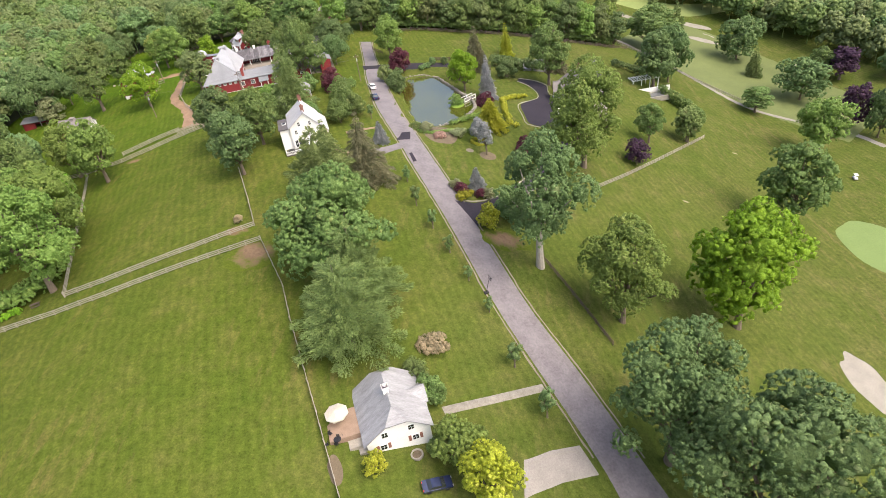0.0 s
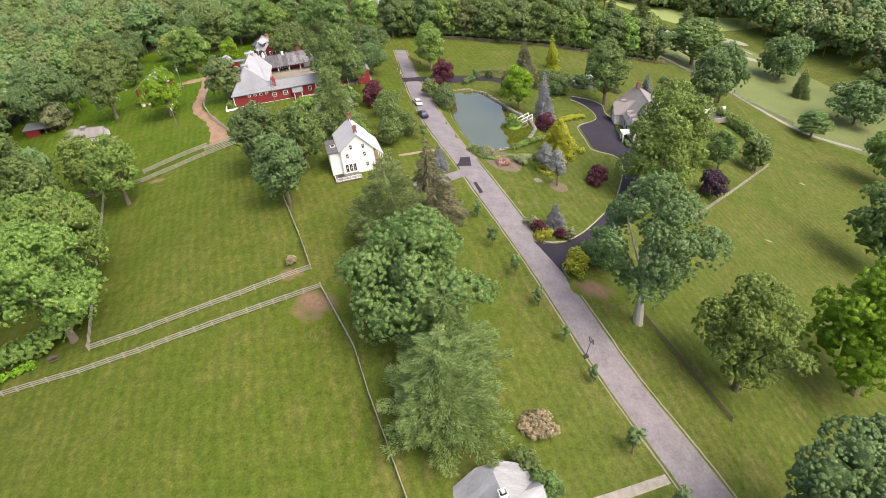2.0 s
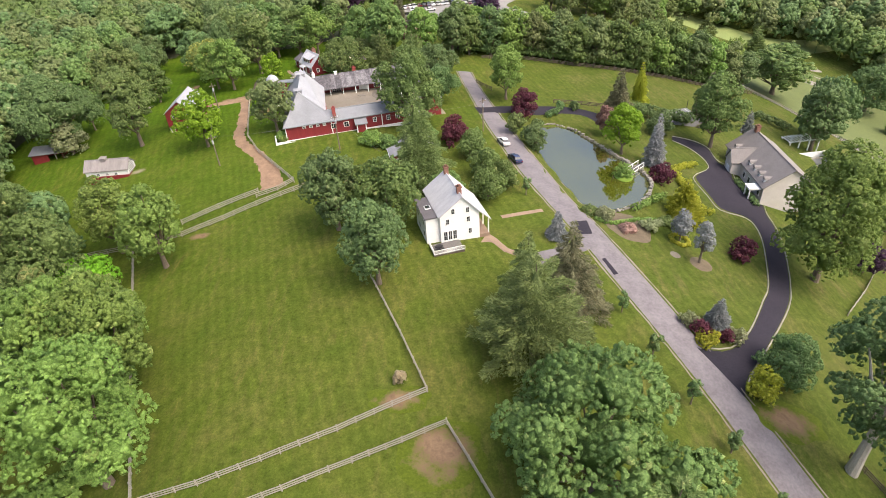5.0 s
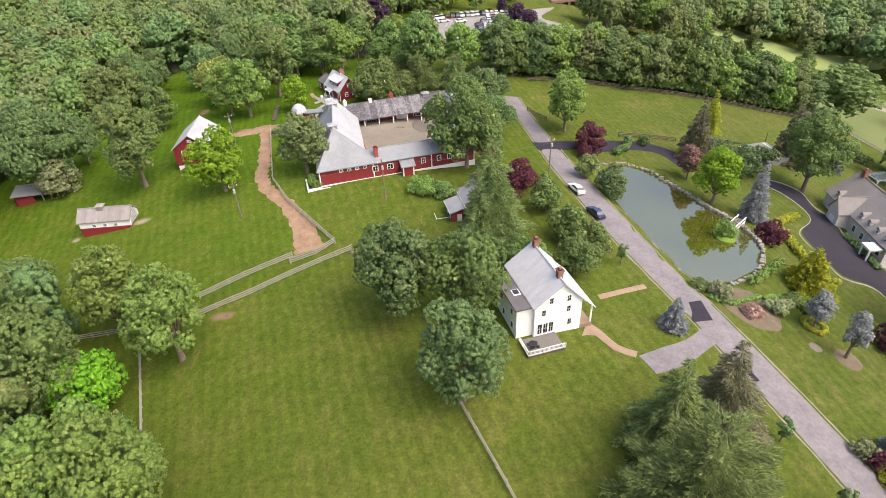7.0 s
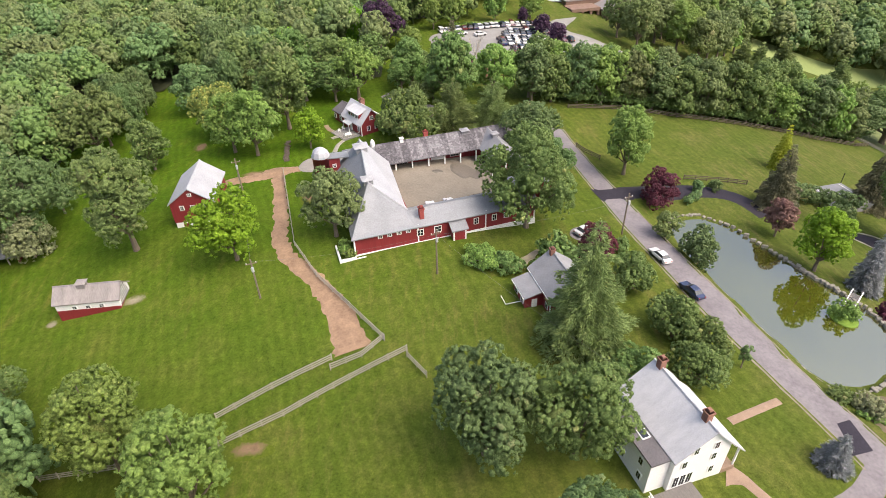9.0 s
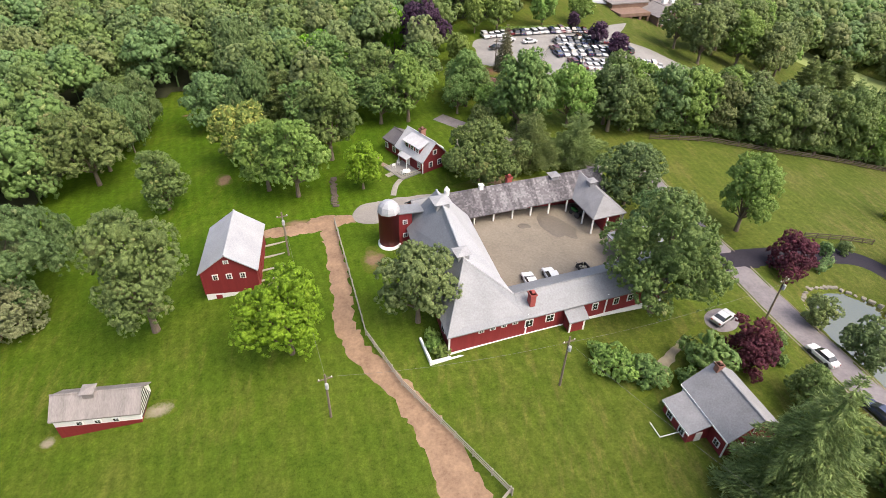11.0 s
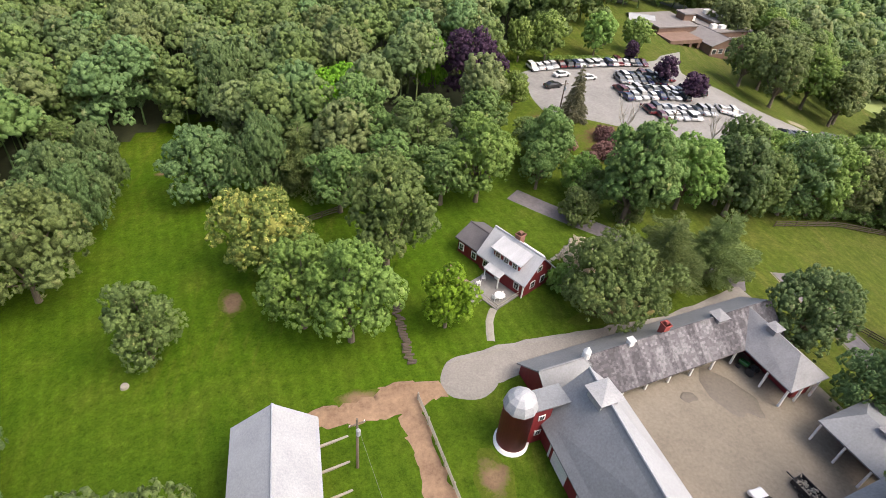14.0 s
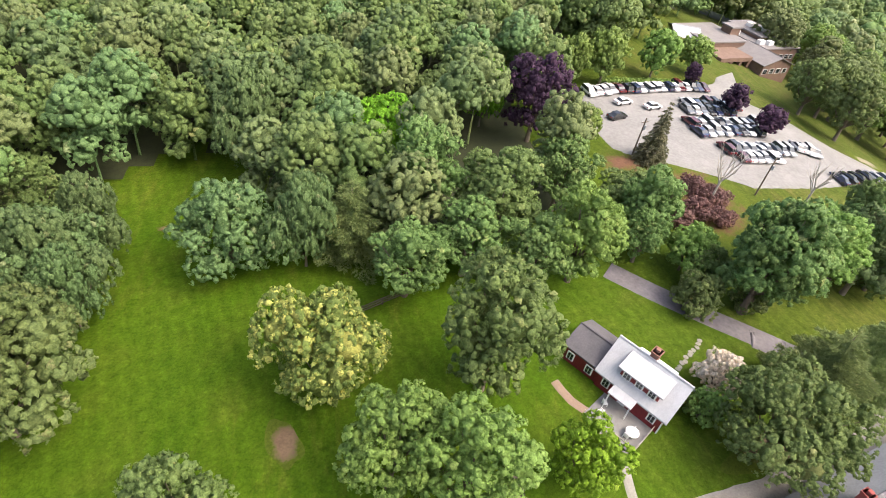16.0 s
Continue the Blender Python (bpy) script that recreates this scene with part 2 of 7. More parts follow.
WHITE = stained("white_paint", (0.70, 0.70, 0.69), (0.82, 0.82, 0.81), 0.7, 7.0, 0.55, stretch=(1, 1, 5))
TRIM = stained("white_trim", (0.72, 0.72, 0.70), (0.84, 0.84, 0.82), 2.0, 9.0, 0.5)
CREAM = stained("cream_stucco", (0.50, 0.46, 0.42), (0.62, 0.58, 0.53), 0.6, 7.0, 0.8)
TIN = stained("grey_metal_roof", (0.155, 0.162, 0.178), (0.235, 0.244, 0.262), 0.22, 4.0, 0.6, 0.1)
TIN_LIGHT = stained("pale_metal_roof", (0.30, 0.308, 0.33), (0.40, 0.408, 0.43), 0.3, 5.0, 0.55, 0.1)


def slate_material():
    """Old shingles: courses of single tabs in many greys, dark patched strips and pale lichen."""
    m, nt, b = material("worn_shingles", 0.85)
    tc, snap, wn = nt.nodes.new("ShaderNodeTexCoord"), nt.nodes.new("ShaderNodeVectorMath"), nt.nodes.new("ShaderNodeTexWhiteNoise")
    snap.operation = "SNAP"
    snap.inputs[1].default_value = (0.34, 0.26, 10.0)
    nt.links.new(tc.outputs["Object"], snap.inputs[0]), nt.links.new(snap.outputs[0], wn.inputs["Vector"])
    tabs = ramp(nt, wn.outputs["Value"], [(0.0, (0.075, 0.070, 0.077)), (0.7, (0.110, 0.103, 0.112)), (1.0, (0.165, 0.157, 0.168))])
    strip = ramp(nt, noise_at(nt, 1.0, 1, 0.4, "Object", (0.75, 0.06, 0.06)), [(0.50, (1.2, 1.2, 1.2)), (0.55, (0.66, 0.65, 0.67))])
    col = mix(nt, 1.0, tabs, strip, "MULTIPLY")
    lichen = ramp(nt, noise_at(nt, 0.35, 7, 0.75), [(0.50, (0, 0, 0)), (0.62, (0.75, 0.75, 0.75))])
    speck = ramp(nt, noise_at(nt, 1.6, 5, 0.8), [(0.45, (0.15, 0.15, 0.15)), (0.6, (1, 1, 1))])
    col = mix(nt, mix(nt, 1.0, lichen, speck, "MULTIPLY"), col, (0.25, 0.245, 0.255))
    nt.links.new(col, b.inputs["Base Color"])
    bump(nt, b, wn.outputs["Value"], 0.4, 0.03)
    return m


SLATE = slate_material()
SHINGLE = stained("grey_shingles", (0.17, 0.17, 0.18), (0.255, 0.255, 0.27), 0.4, 5.0, 0.8)
SHINGLE_LIGHT = stained("light_grey_shingles", (0.24, 0.242, 0.255), (0.35, 0.352, 0.365), 0.5, 5.0, 0.7)
SHINGLE_PALE = stained("pale_house_shingles", (0.36, 0.36, 0.385), (0.50, 0.50, 0.52), 0.5, 5.0, 0.7, stretch=(1, 2.5, 1))
SHINGLE_STREAKY = stained("streaky_grey_shingles", (0.17, 0.17, 0.182), (0.36, 0.36, 0.375), 0.7, 5.0, 0.75, stretch=(0.35, 1.6, 0.35))
SHED_ROOF = stained("weathered_brown_shingles", (0.15, 0.135, 0.13), (0.27, 0.245, 0.235), 0.6, 5.0, 0.85, stretch=(1.5, 0.4, 0.4))
BRICK_BROWN = stained("brown_brickwork", (0.14, 0.085, 0.062), (0.22, 0.142, 0.105), 0.8, 9.0, 0.85)
CHIMNEY_RED = stained("red_painted_brick", (0.24, 0.045, 0.04), (0.33, 0.075, 0.065), 1.5, 9.0, 0.8)
DARK_ROOF = stained("dark_felt_roof", (0.075, 0.07, 0.075), (0.12, 0.11, 0.12), 0.5, 5.0, 0.8)
TAUPE_ROOF = stained("taupe_shingles", (0.16, 0.145, 0.14), (0.23, 0.21, 0.205), 0.4, 4.0, 0.8)
WOOD = stained("weathered_wood", (0.22, 0.20, 0.165), (0.36, 0.33, 0.28), 1.5, 8.0, 0.85, stretch=(1, 1, 4))
WOOD_DARK = stained("dark_wood", (0.06, 0.045, 0.035), (0.11, 0.085, 0.065), 1.5, 8.0, 0.8)
DECK = stained("grey_decking", (0.10, 0.092, 0.088), (0.175, 0.162, 0.155), 1.5, 8.0, 0.85, stretch=(4, 1, 1))
BARK = stained("bark", (0.10, 0.075, 0.055), (0.20, 0.16, 0.12), 2.0, 10.0, 0.9, stretch=(3, 3, 0.6))
BARK_PALE = stained("pale_bark", (0.30, 0.27, 0.23), (0.50, 0.46, 0.40), 2.0, 8.0, 0.9, stretch=(3, 3, 0.6))
IRON = stained("dark_metal", (0.02, 0.02, 0.022), (0.05, 0.05, 0.055), 3.0, 10.0, 0.5, 0.6)
RUBBER = stained("black_rubber", (0.015, 0.015, 0.016), (0.03, 0.03, 0.03), 3.0, 10.0, 0.8)
CANVAS = stained("cream_canvas", (0.68, 0.64, 0.55), (0.80, 0.77, 0.68), 1.0, 8.0, 0.8)
LEAF_MID = leafy("leaf_mid", (0.034, 0.068, 0.014), (0.068, 0.118, 0.028), (0.13, 0.17, 0.05))
LEAF_DEEP = leafy("leaf_deep", (0.033, 0.066, 0.018), (0.062, 0.110, 0.032), (0.10, 0.135, 0.05))
LEAF_WOOD = leafy("leaf_wood", (0.040, 0.066, 0.018), (0.074, 0.106, 0.032), (0.11, 0.14, 0.05))
LEAF_LIME = leafy("leaf_lime", (0.052, 0.130, 0.006), (0.086, 0.190, 0.010), (0.12, 0.22, 0.02))
LEAF_FRESH = leafy("leaf_fresh", (0.050, 0.098, 0.016), (0.086, 0.150, 0.028), (0.13, 0.19, 0.045))
LEAF_OLIVE = leafy("leaf_olive", (0.042, 0.070, 0.017), (0.070, 0.110, 0.028), (0.11, 0.135, 0.045))
LEAF_PINE = leafy("leaf_pine", (0.046, 0.076, 0.022), (0.088, 0.132, 0.036), (0.13, 0.165, 0.05))
LEAF_SPRUCE = leafy("leaf_spruce", (0.045, 0.055, 0.026), (0.085, 0.098, 0.045), (0.12, 0.12, 0.06))
LEAF_BLUE = leafy("leaf_blue", (0.075, 0.098, 0.078), (0.130, 0.160, 0.130), (0.18, 0.21, 0.205))
LEAF_PURPLE = leafy("leaf_purple", (0.013, 0.008, 0.013), (0.030, 0.018, 0.028), (0.05, 0.03, 0.042))
LEAF_WINE = leafy("leaf_wine", (0.022, 0.008, 0.009), (0.052, 0.016, 0.020), (0.085, 0.035, 0.032))
LEAF_GOLD = leafy("leaf_gold", (0.092, 0.128, 0.010), (0.160, 0.200, 0.015), (0.23, 0.26, 0.04))
LEAF_BLOOM = leafy("leaf_bloom", (0.05, 0.085, 0.016), (0.080, 0.128, 0.024), (0.26, 0.30, 0.065), rare=0.62)
LEAF_PINK = leafy("leaf_pink", (0.10, 0.085, 0.055), (0.17, 0.12, 0.085), (0.24, 0.17, 0.13))
LEAF_WHITE = leafy("leaf_white", (0.20, 0.21, 0.12), (0.34, 0.34, 0.22), (0.4, 0.4, 0.28), rare=0.5)
LEAF_STRAW = leafy("leaf_straw", (0.105, 0.100, 0.050), (0.160, 0.150, 0.078), (0.21, 0.20, 0.11))
LEAF_GREY = leafy("leaf_grey", (0.070, 0.098, 0.036), (0.118, 0.152, 0.062), (0.15, 0.175, 0.11))
LEAF_RUST = leafy("leaf_rust", (0.05, 0.032, 0.024), (0.10, 0.066, 0.046), (0.15, 0.105, 0.07))


def glass_material(name, tint, rough):
    m, nt, b = material(name, rough)
    nt.links.new(ramp(nt, noise_at(nt, 0.6, 2), [(0.3, tint), (0.7, tuple(c * 1.6 for c in tint))]), b.inputs["Base Color"])
    b.inputs["Specular IOR Level"].default_value = 0.8
    return m


PANE = glass_material("window_glass", (0.02, 0.023, 0.027), 0.06)


def water_material():
    m, nt, b = material("pond_water", 0.04)
    nt.links.new(ramp(nt, noise_at(nt, 0.06, 3), [(0.35, (0.046, 0.050, 0.005)), (0.65, (0.072, 0.075, 0.009))]), b.inputs["Base Color"])
    b.inputs["IOR"].default_value = 3.2
    bump(nt, b, noise_at(nt, 1.6, 3), 0.05, 0.02)
    return m


WATER = water_material()


def paint(name, col, rough=0.25):
    m, nt, b = material(name, rough)
    nt.links.new(ramp(nt, noise_at(nt, 2.0, 2), [(0.3, tuple(c * 0.9 for c in col)), (0.7, col)]), b.inputs["Base Color"])
    b.inputs["Coat Weight"].default_value = 0.6
    return m


CAR_PAINT = dict(white=paint("white_car_paint", (0.68, 0.68, 0.69)), blue=paint("navy_car_paint", (0.02, 0.028, 0.075)), black=paint("black_car_paint", (0.016, 0.016, 0.018)),
                 silver=paint("silver_car_paint", (0.42, 0.43, 0.44)), red=paint("red_car_paint", (0.36, 0.02, 0.02)), grey=paint("grey_car_paint", (0.12, 0.125, 0.13)), green=paint("green_tractor_paint", (0.02, 0.11, 0.025)), wine=paint("maroon_car_paint", (0.09, 0.015, 0.02)))


# ---- mesh helpers ----
def part(name, bm, mat, parent=None, label="", smooth=False):
    """Link a bmesh as one mesh object under a thing or under a part."""
    me = bpy.data.meshes.new(name)
    bm.to_mesh(me)
    bm.free()
    me.materials.append(mat)
    if smooth:
        me.shade_smooth()
    ob = new(name, me)
    ob.parent = parent
    return tagged(ob, label)


def share(name, me, parent, m):
    """Another object on the mesh me, at m in its parent's space."""
    ob = new(name, me)
    ob.parent = parent
    ob.matrix_basis = m
    return ob


def mesh_of(name, verts, faces, mat, smooth=False):
    me = bpy.data.meshes.new(name)
    me.from_pydata(np.asarray(verts).tolist(), [], faces if isinstance(faces, list) else faces.tolist())
    me.materials.append(mat)
    if smooth:
        me.shade_smooth()
    return me


def box(bm, x0, x1, y0, y1, z0, z1, bevel=0.0):
    vs = [bm.verts.new(p) for p in ((x0, y0, z0), (x1, y0, z0), (x1, y1, z0), (x0, y1, z0), (x0, y0, z1), (x1, y0, z1), (x1, y1, z1), (x0, y1, z1))]
    fs = [bm.faces.new([vs[i] for i in f]) for f in ((3, 2, 1, 0), (4, 5, 6, 7), (0, 1, 5, 4), (1, 2, 6, 5), (2, 3, 7, 6), (3, 0, 4, 7))]
    if bevel:
        bmesh.ops.bevel(bm, geom=list({e for f in fs for e in f.edges}), offset=bevel, segments=1, affect="EDGES")
    return bm


def boxed(*a, **k):
    return box(bmesh.new(), *a, **k)


def slab(bm, corners, thick):
    """A plate with the given upper corners, thick metres deep (straight down)."""
    up = [bm.verts.new(c) for c in corners]
    dn = [bm.verts.new((c[0], c[1], c[2] - thick)) for c in corners]
    n = len(up)
    bm.faces.new(up)
    bm.faces.new(dn[::-1])
    for i in range(n):
        bm.faces.new((up[i], dn[i], dn[(i + 1) % n], up[(i + 1) % n]))
    bmesh.ops.recalc_face_normals(bm, faces=bm.faces[:])
    return bm


def slabbed(corners, thick=0.18):
    return slab(bmesh.new(), corners, thick)


def prism(bm, outline, y0, y1):
    """An outline in x, z pulled along y."""
    a = [bm.verts.new((x, y0, z)) for x, z in outline]
    b = [bm.verts.new((x, y1, z)) for x, z in outline]
    n = len(a)
    bm.faces.new(a), bm.faces.new(b[::-1])
    for i in range(n):
        bm.faces.new((a[i], b[i], b[(i + 1) % n], a[(i + 1) % n]))
    bmesh.ops.recalc_face_normals(bm, faces=bm.faces[:])
    return bm


def rod(bm, a, b, r0, r1=None, sides=7):
    """A tapered rod from a to b."""
    a, b = Vector(a), Vector(b)
    q = (b - a).to_track_quat("Z", "Y")
    r1 = r0 if r1 is None else r1
    ra = [bm.verts.new(a + q @ Vector((r0 * math.cos(t), r0 * math.sin(t), 0))) for t in (2 * math.pi * i / sides for i in range(sides))]
    rb = [bm.verts.new(b + q @ Vector((r1 * math.cos(t), r1 * math.sin(t), 0))) for t in (2 * math.pi * i / sides for i in range(sides))]
    for i in range(sides):
        bm.faces.new((ra[i], ra[(i + 1) % sides], rb[(i + 1) % sides], rb[i]))
    bm.faces.new(ra[::-1]), bm.faces.new(rb)
    return bm


def rodded(*a, **k):
    return rod(bmesh.new(), *a, **k)


def empty(name, x, y, z, turn=0.0, label="", category="", group="", kind=""):
    ob = new(name)
    ob.matrix_world = pose(x, y, z, 0, 0, turn)
    return tagged(ob, label, category, group, kind)


# ---- the ground, one sheet to the horizon ----
def spaced(lo, hi, fine_lo, fine_hi, step):
    core = list(np.arange(fine_lo, fine_hi + 0.1, step))
    left, right, d = [], [], step
    while (left[-1] if left else fine_lo) > lo:
        d *= 1.18
        left.append((left[-1] if left else fine_lo) - d)
    d = step
    while (right[-1] if right else fine_hi) < hi:
        d *= 1.18
        right.append((right[-1] if right else fine_hi) + d)
    return np.array(left[::-1] + core + right)


gx_, gy_ = spaced(-3500, 3500, -190, 130, 2.5), spaced(-2000, 4500, 40, 345, 2.5)
GXX, GYY = np.meshgrid(gx_, gy_)
gv = np.stack([GXX, GYY, ground_z(GXX, GYY)], -1).reshape(-1, 3)
nx_, ny_ = len(gx_), len(gy_)
gi = (np.arange(ny_ - 1)[:, None] * nx_ + np.arange(nx_ - 1)).ravel()
ground = new("ground", mesh_of("ground", gv, np.stack([gi, gi + 1, gi + nx_ + 1, gi + nx_], 1), GRASS, True))
tagged(ground, "rolling mown grass fields with yellowed patches", "ground", kind="structure")


def ribbon(name, pairs, mat, label, category, lift=0.07, across=6, step=1.6, edge=0.0, kind="structure"):
    """A band laid on the ground between two edge lines, given as pairs of (left, right) points."""
    rng = np.random.RandomState(len(name) + len(pairs))
    ps = np.array(pairs, float).reshape(-1, 2, 2)
    rows = []
    for i in range(len(ps) - 1):
        p0, p1, p2, p3 = ps[max(i - 1, 0)], ps[i], ps[i + 1], ps[min(i + 2, len(ps) - 1)]
        n = max(2, int(np.linalg.norm(p2.mean(0) - p1.mean(0)) / step))
        for k in range(n + (i == len(ps) - 2)):
            t = k / n
            rows.append(0.5 * (2 * p1 + (p2 - p0) * t + (2 * p0 - 5 * p1 + 4 * p2 - p3) * t * t + (3 * p1 - p0 - 3 * p2 + p3) * t**3))
    rows = np.array(rows)
    if edge:
        rows += rng.uniform(-edge, edge, rows.shape)
    f = np.linspace(0, 1, across)[None, :, None]
    g = rows[:, :1] * (1 - f) + rows[:, 1:] * f
    z = ground_z(g[..., 0], g[..., 1]) + lift
    z[:, 0] -= lift + 0.04
    z[:, -1] -= lift + 0.04
    n, m = g.shape[:2]
    ii = (np.arange(n - 1)[:, None] * m + np.arange(m - 1)).ravel()
    me = mesh_of(name, np.concatenate([g, z[..., None]], -1).reshape(-1, 3), np.stack([ii, ii + m, ii + m + 1, ii + 1], 1), mat, True)
    return tagged(new(name, me), label, category, kind=kind)


def lane(name, pts, width, mat, label, category, **k):
    """A band of one width along a line of points."""
    p = np.array(pts, float)
    d = np.gradient(p, axis=0)
    d /= np.linalg.norm(d, axis=1, keepdims=True)
    n = np.stack([-d[:, 1], d[:, 0]], 1)
    w = np.array(width, float) * np.ones(len(p))
    return ribbon(name, np.stack([p + n * w[:, None] / 2, p - n * w[:, None] / 2], 1), mat, label, category, **k)


def patch(name, x, y, rx, ry, turn, mat, label, category, lift=0.06, wob=0.18, kind="structure", seed=0, rings=6, sides=36):
    """A rounded patch lying on the ground, with an uneven edge."""
    rng = np.random.RandomState(seed + int(abs(x * 7 + y)))
    a = np.arange(sides) * 2 * math.pi / sides
    r = 1 + wob * sum(rng.uniform(-1, 1) * np.sin(k * a + rng.uniform(0, 6)) / k**0.6 for k in range(2, 8)) / 2
    c, s = math.cos(radians(turn)), math.sin(radians(turn))
    v, f = [(x, y, gz(x, y) + lift)], []
    for k in range(1, rings + 1):
        q = k / rings
        px, py = rx * q * r * np.cos(a), ry * q * r * np.sin(a)
        wx, wy = x + c * px - s * py, y + s * px + c * py
        v += list(zip(wx, wy, ground_z(wx, wy) + (lift if k < rings else -0.04)))
        for i in range(sides):
            j = (i + 1) % sides
            if k == 1:
                f.append((0, 1 + i, 1 + j))
            else:
                o, p = 1 + (k - 2) * sides, 1 + (k - 1) * sides
                f.append((o + i, p + i, p + j, o + j))
    return tagged(new(name, mesh_of(name, v, f, mat, True)), label, category, kind=kind)


# ---- plants ----
def kites(rng, pos, nrm, size, spread=0.55):
    """Leaf clusters: one small three-cornered spray at each place, facing about along nrm."""
    n = len(pos)
    d = nrm + rng.normal(0, spread, (n, 3))
    d /= np.linalg.norm(d, axis=1, keepdims=True) + 1e-9
    t = np.cross(d, rng.normal(0, 1, (n, 3)))
    t /= np.linalg.norm(t, axis=1, keepdims=True) + 1e-9
    b = np.cross(d, t)
    s = (size * rng.uniform(0.6, 1.4, n))[:, None]
    v = np.stack([pos - t * s * 0.58 - b * s * 0.34, pos + t * s * 0.58 - b * s * 0.34 + d * s * 0.12, pos + b * s * 0.66], 1).reshape(-1, 3)
    return v, np.arange(3 * n).reshape(-1, 3)


def ball_points(rng, n):
    p = rng.normal(0, 1, (n, 3))
    return p / (np.linalg.norm(p, axis=1, keepdims=True) + 1e-9)


def ico(level=1):
    bm = bmesh.new()
    bmesh.ops.create_icosphere(bm, subdivisions=level, radius=1)
    v, f = np.array([x.co[:] for x in bm.verts]), np.array([[x.index for x in q.verts] for q in bm.faces])
    bm.free()
    return v, f


ICO_V, ICO_F = ico(1)
DOME = (ICO_V, ICO_F[[ICO_V[f].mean(0)[2] > -0.1 for f in ICO_F]])


class Heap:
    """Collects vertices and faces of one mesh."""

    def __init__(self):
        self.v, self.f, self.n = [], [], 0

    def add(self, v, f):
        self.v.append(np.asarray(v))
        self.f += (np.asarray(f) + self.n).tolist()
        self.n += len(v)

    def mesh(self, name, mat, smooth=False):
        return mesh_of(name, np.concatenate(self.v), self.f, mat, smooth)


def streaks(rng, pos, way, length, width):
    """Needle sprays: one long thin blade at each place, pointing along way."""
    n = len(pos)
    d = way / (np.linalg.norm(way, axis=1, keepdims=True) + 1e-9)
    t = np.cross(d, rng.normal(0, 1, (n, 3)))
    t /= np.linalg.norm(t, axis=1, keepdims=True) + 1e-9
    k = rng.uniform(0.6, 1.3, (n, 1))
    v = np.stack([pos - t * width * 0.5 * k, pos + t * width * 0.5 * k, pos + d * length * k], 1).reshape(-1, 3)
    return v, np.arange(3 * n).reshape(-1, 3)


def lobes_round(rng, h, r, low, count, size=0.32, stray=0.12):
    """Middle points and radii of the lumps that make up a broad, uneven crown."""
    c, top = [], h - low
    f1, f2, f3 = rng.uniform(0, 6.28, 3)
    for i in range(count):
        u = (i + 0.5) / count
        z = 1 - 1.8 * u
        a = i * 2.399 + rng.uniform(-0.5, 0.5)
        wild = 1 + 0.16 * math.sin(2 * a + f1) + 0.14 * math.sin(3 * a + f2 + 2 * z)
        q = math.sqrt(max(0.0, 1 - z * z)) * rng.uniform(0.58, 0.82) * wild
        lump = rng.uniform(0.55, 1.25)
        if rng.uniform() < stray:
            q, lump = q * 1.18, 0.6
        c.append((r * q * math.cos(a), r * q * math.sin(a), low + top * (0.48 + 0.42 * z * (1 + 0.12 * math.sin(a + f3)) * rng.uniform(0.86, 1.12)), r * size * lump))
    c.append((0, 0, low + top * 0.46, r * 0.58))
    return np.array(c)


def tufts(rng, pos, nrm, size, ball):
    """Bunches of leaves: the outer side of a small knobbly mass at each place, no two of one shape."""
    n, (bv, bf) = len(pos), ball
    t = np.cross(nrm, rng.normal(0, 1, (n, 3)))
    t /= np.linalg.norm(t, axis=1, keepdims=True) + 1e-9
    stretch = rng.uniform(0.68, 1.32, (n, 3, 1)) * np.array((1.0, 1.0, 0.9)).reshape(1, 3, 1)
    axes = np.stack([t, np.cross(nrm, t), nrm], 1) * stretch
    v = np.einsum("vk,nkj->nvj", bv, axes) * (size * rng.uniform(0.6, 1.3, n))[:, None, None] * rng.uniform(0.55, 1.3, (n, len(bv), 1))
    return (v + pos[:, None]).reshape(-1, 3), (bf[None] + (np.arange(n) * len(bv))[:, None, None]).reshape(-1, 3)


def leaf_lobes(heap, rng, lobes, leaf, density, core=0.58, flat=1.0, ball=None):
    """Covers lumps with bunches of leaves over a rough inner mass."""
    bunch = leaf * 1.4
    pitch = bunch * 1.42 / math.sqrt(density)
    for k, (x, y, z, q) in enumerate(lobes):
        m = max(8, int(12.6 * q * q / (pitch * pitch)))
        i = np.arange(m) + 0.5
        w, a = 1 - 2 * i / m, i * 2.39996 + k
        d = np.stack([np.sqrt(1 - w * w) * np.cos(a), np.sqrt(1 - w * w) * np.sin(a), w], 1) + rng.normal(0, 0.12, (m, 3))
        d /= np.linalg.norm(d, axis=1, keepdims=True)
        c = np.array((x, y, z)) + d * (1, 1, flat) * q * rng.uniform(0.80, 1.10, (m, 1))
        keep = (d[:, 2] > -0.15) | (rng.uniform(size=m) < 0.12)
        for j, (e, f, g, r) in enumerate(lobes):
            if j != k:
                keep &= np.linalg.norm((c - (e, f, g)) / (1, 1, flat), axis=1) > r * 0.9
        if keep.any():
            c, d = c[keep], d[keep]
            heap.add(*tufts(rng, c, d, bunch * (0.85 if ball is DOME else 0.75), DOME))
            if ball is not DOME:
                c, d = np.repeat(c, 6, 0), np.repeat(d, 6, 0)
                n = ball_points(rng, len(c)) + 1.1 * d
                n /= np.linalg.norm(n, axis=1, keepdims=True) + 1e-9
                heap.add(*kites(rng, c + n * bunch * rng.uniform(0.5, 0.86, (len(c), 1)), n, leaf * 0.62, 0.42))
        jig = 1 + rng.uniform(-0.15, 0.15, (len(ICO_V), 1))
        heap.add(np.array((x, y, z)) + ICO_V * (q * core, q * core, q * core * flat) * jig, ICO_F)


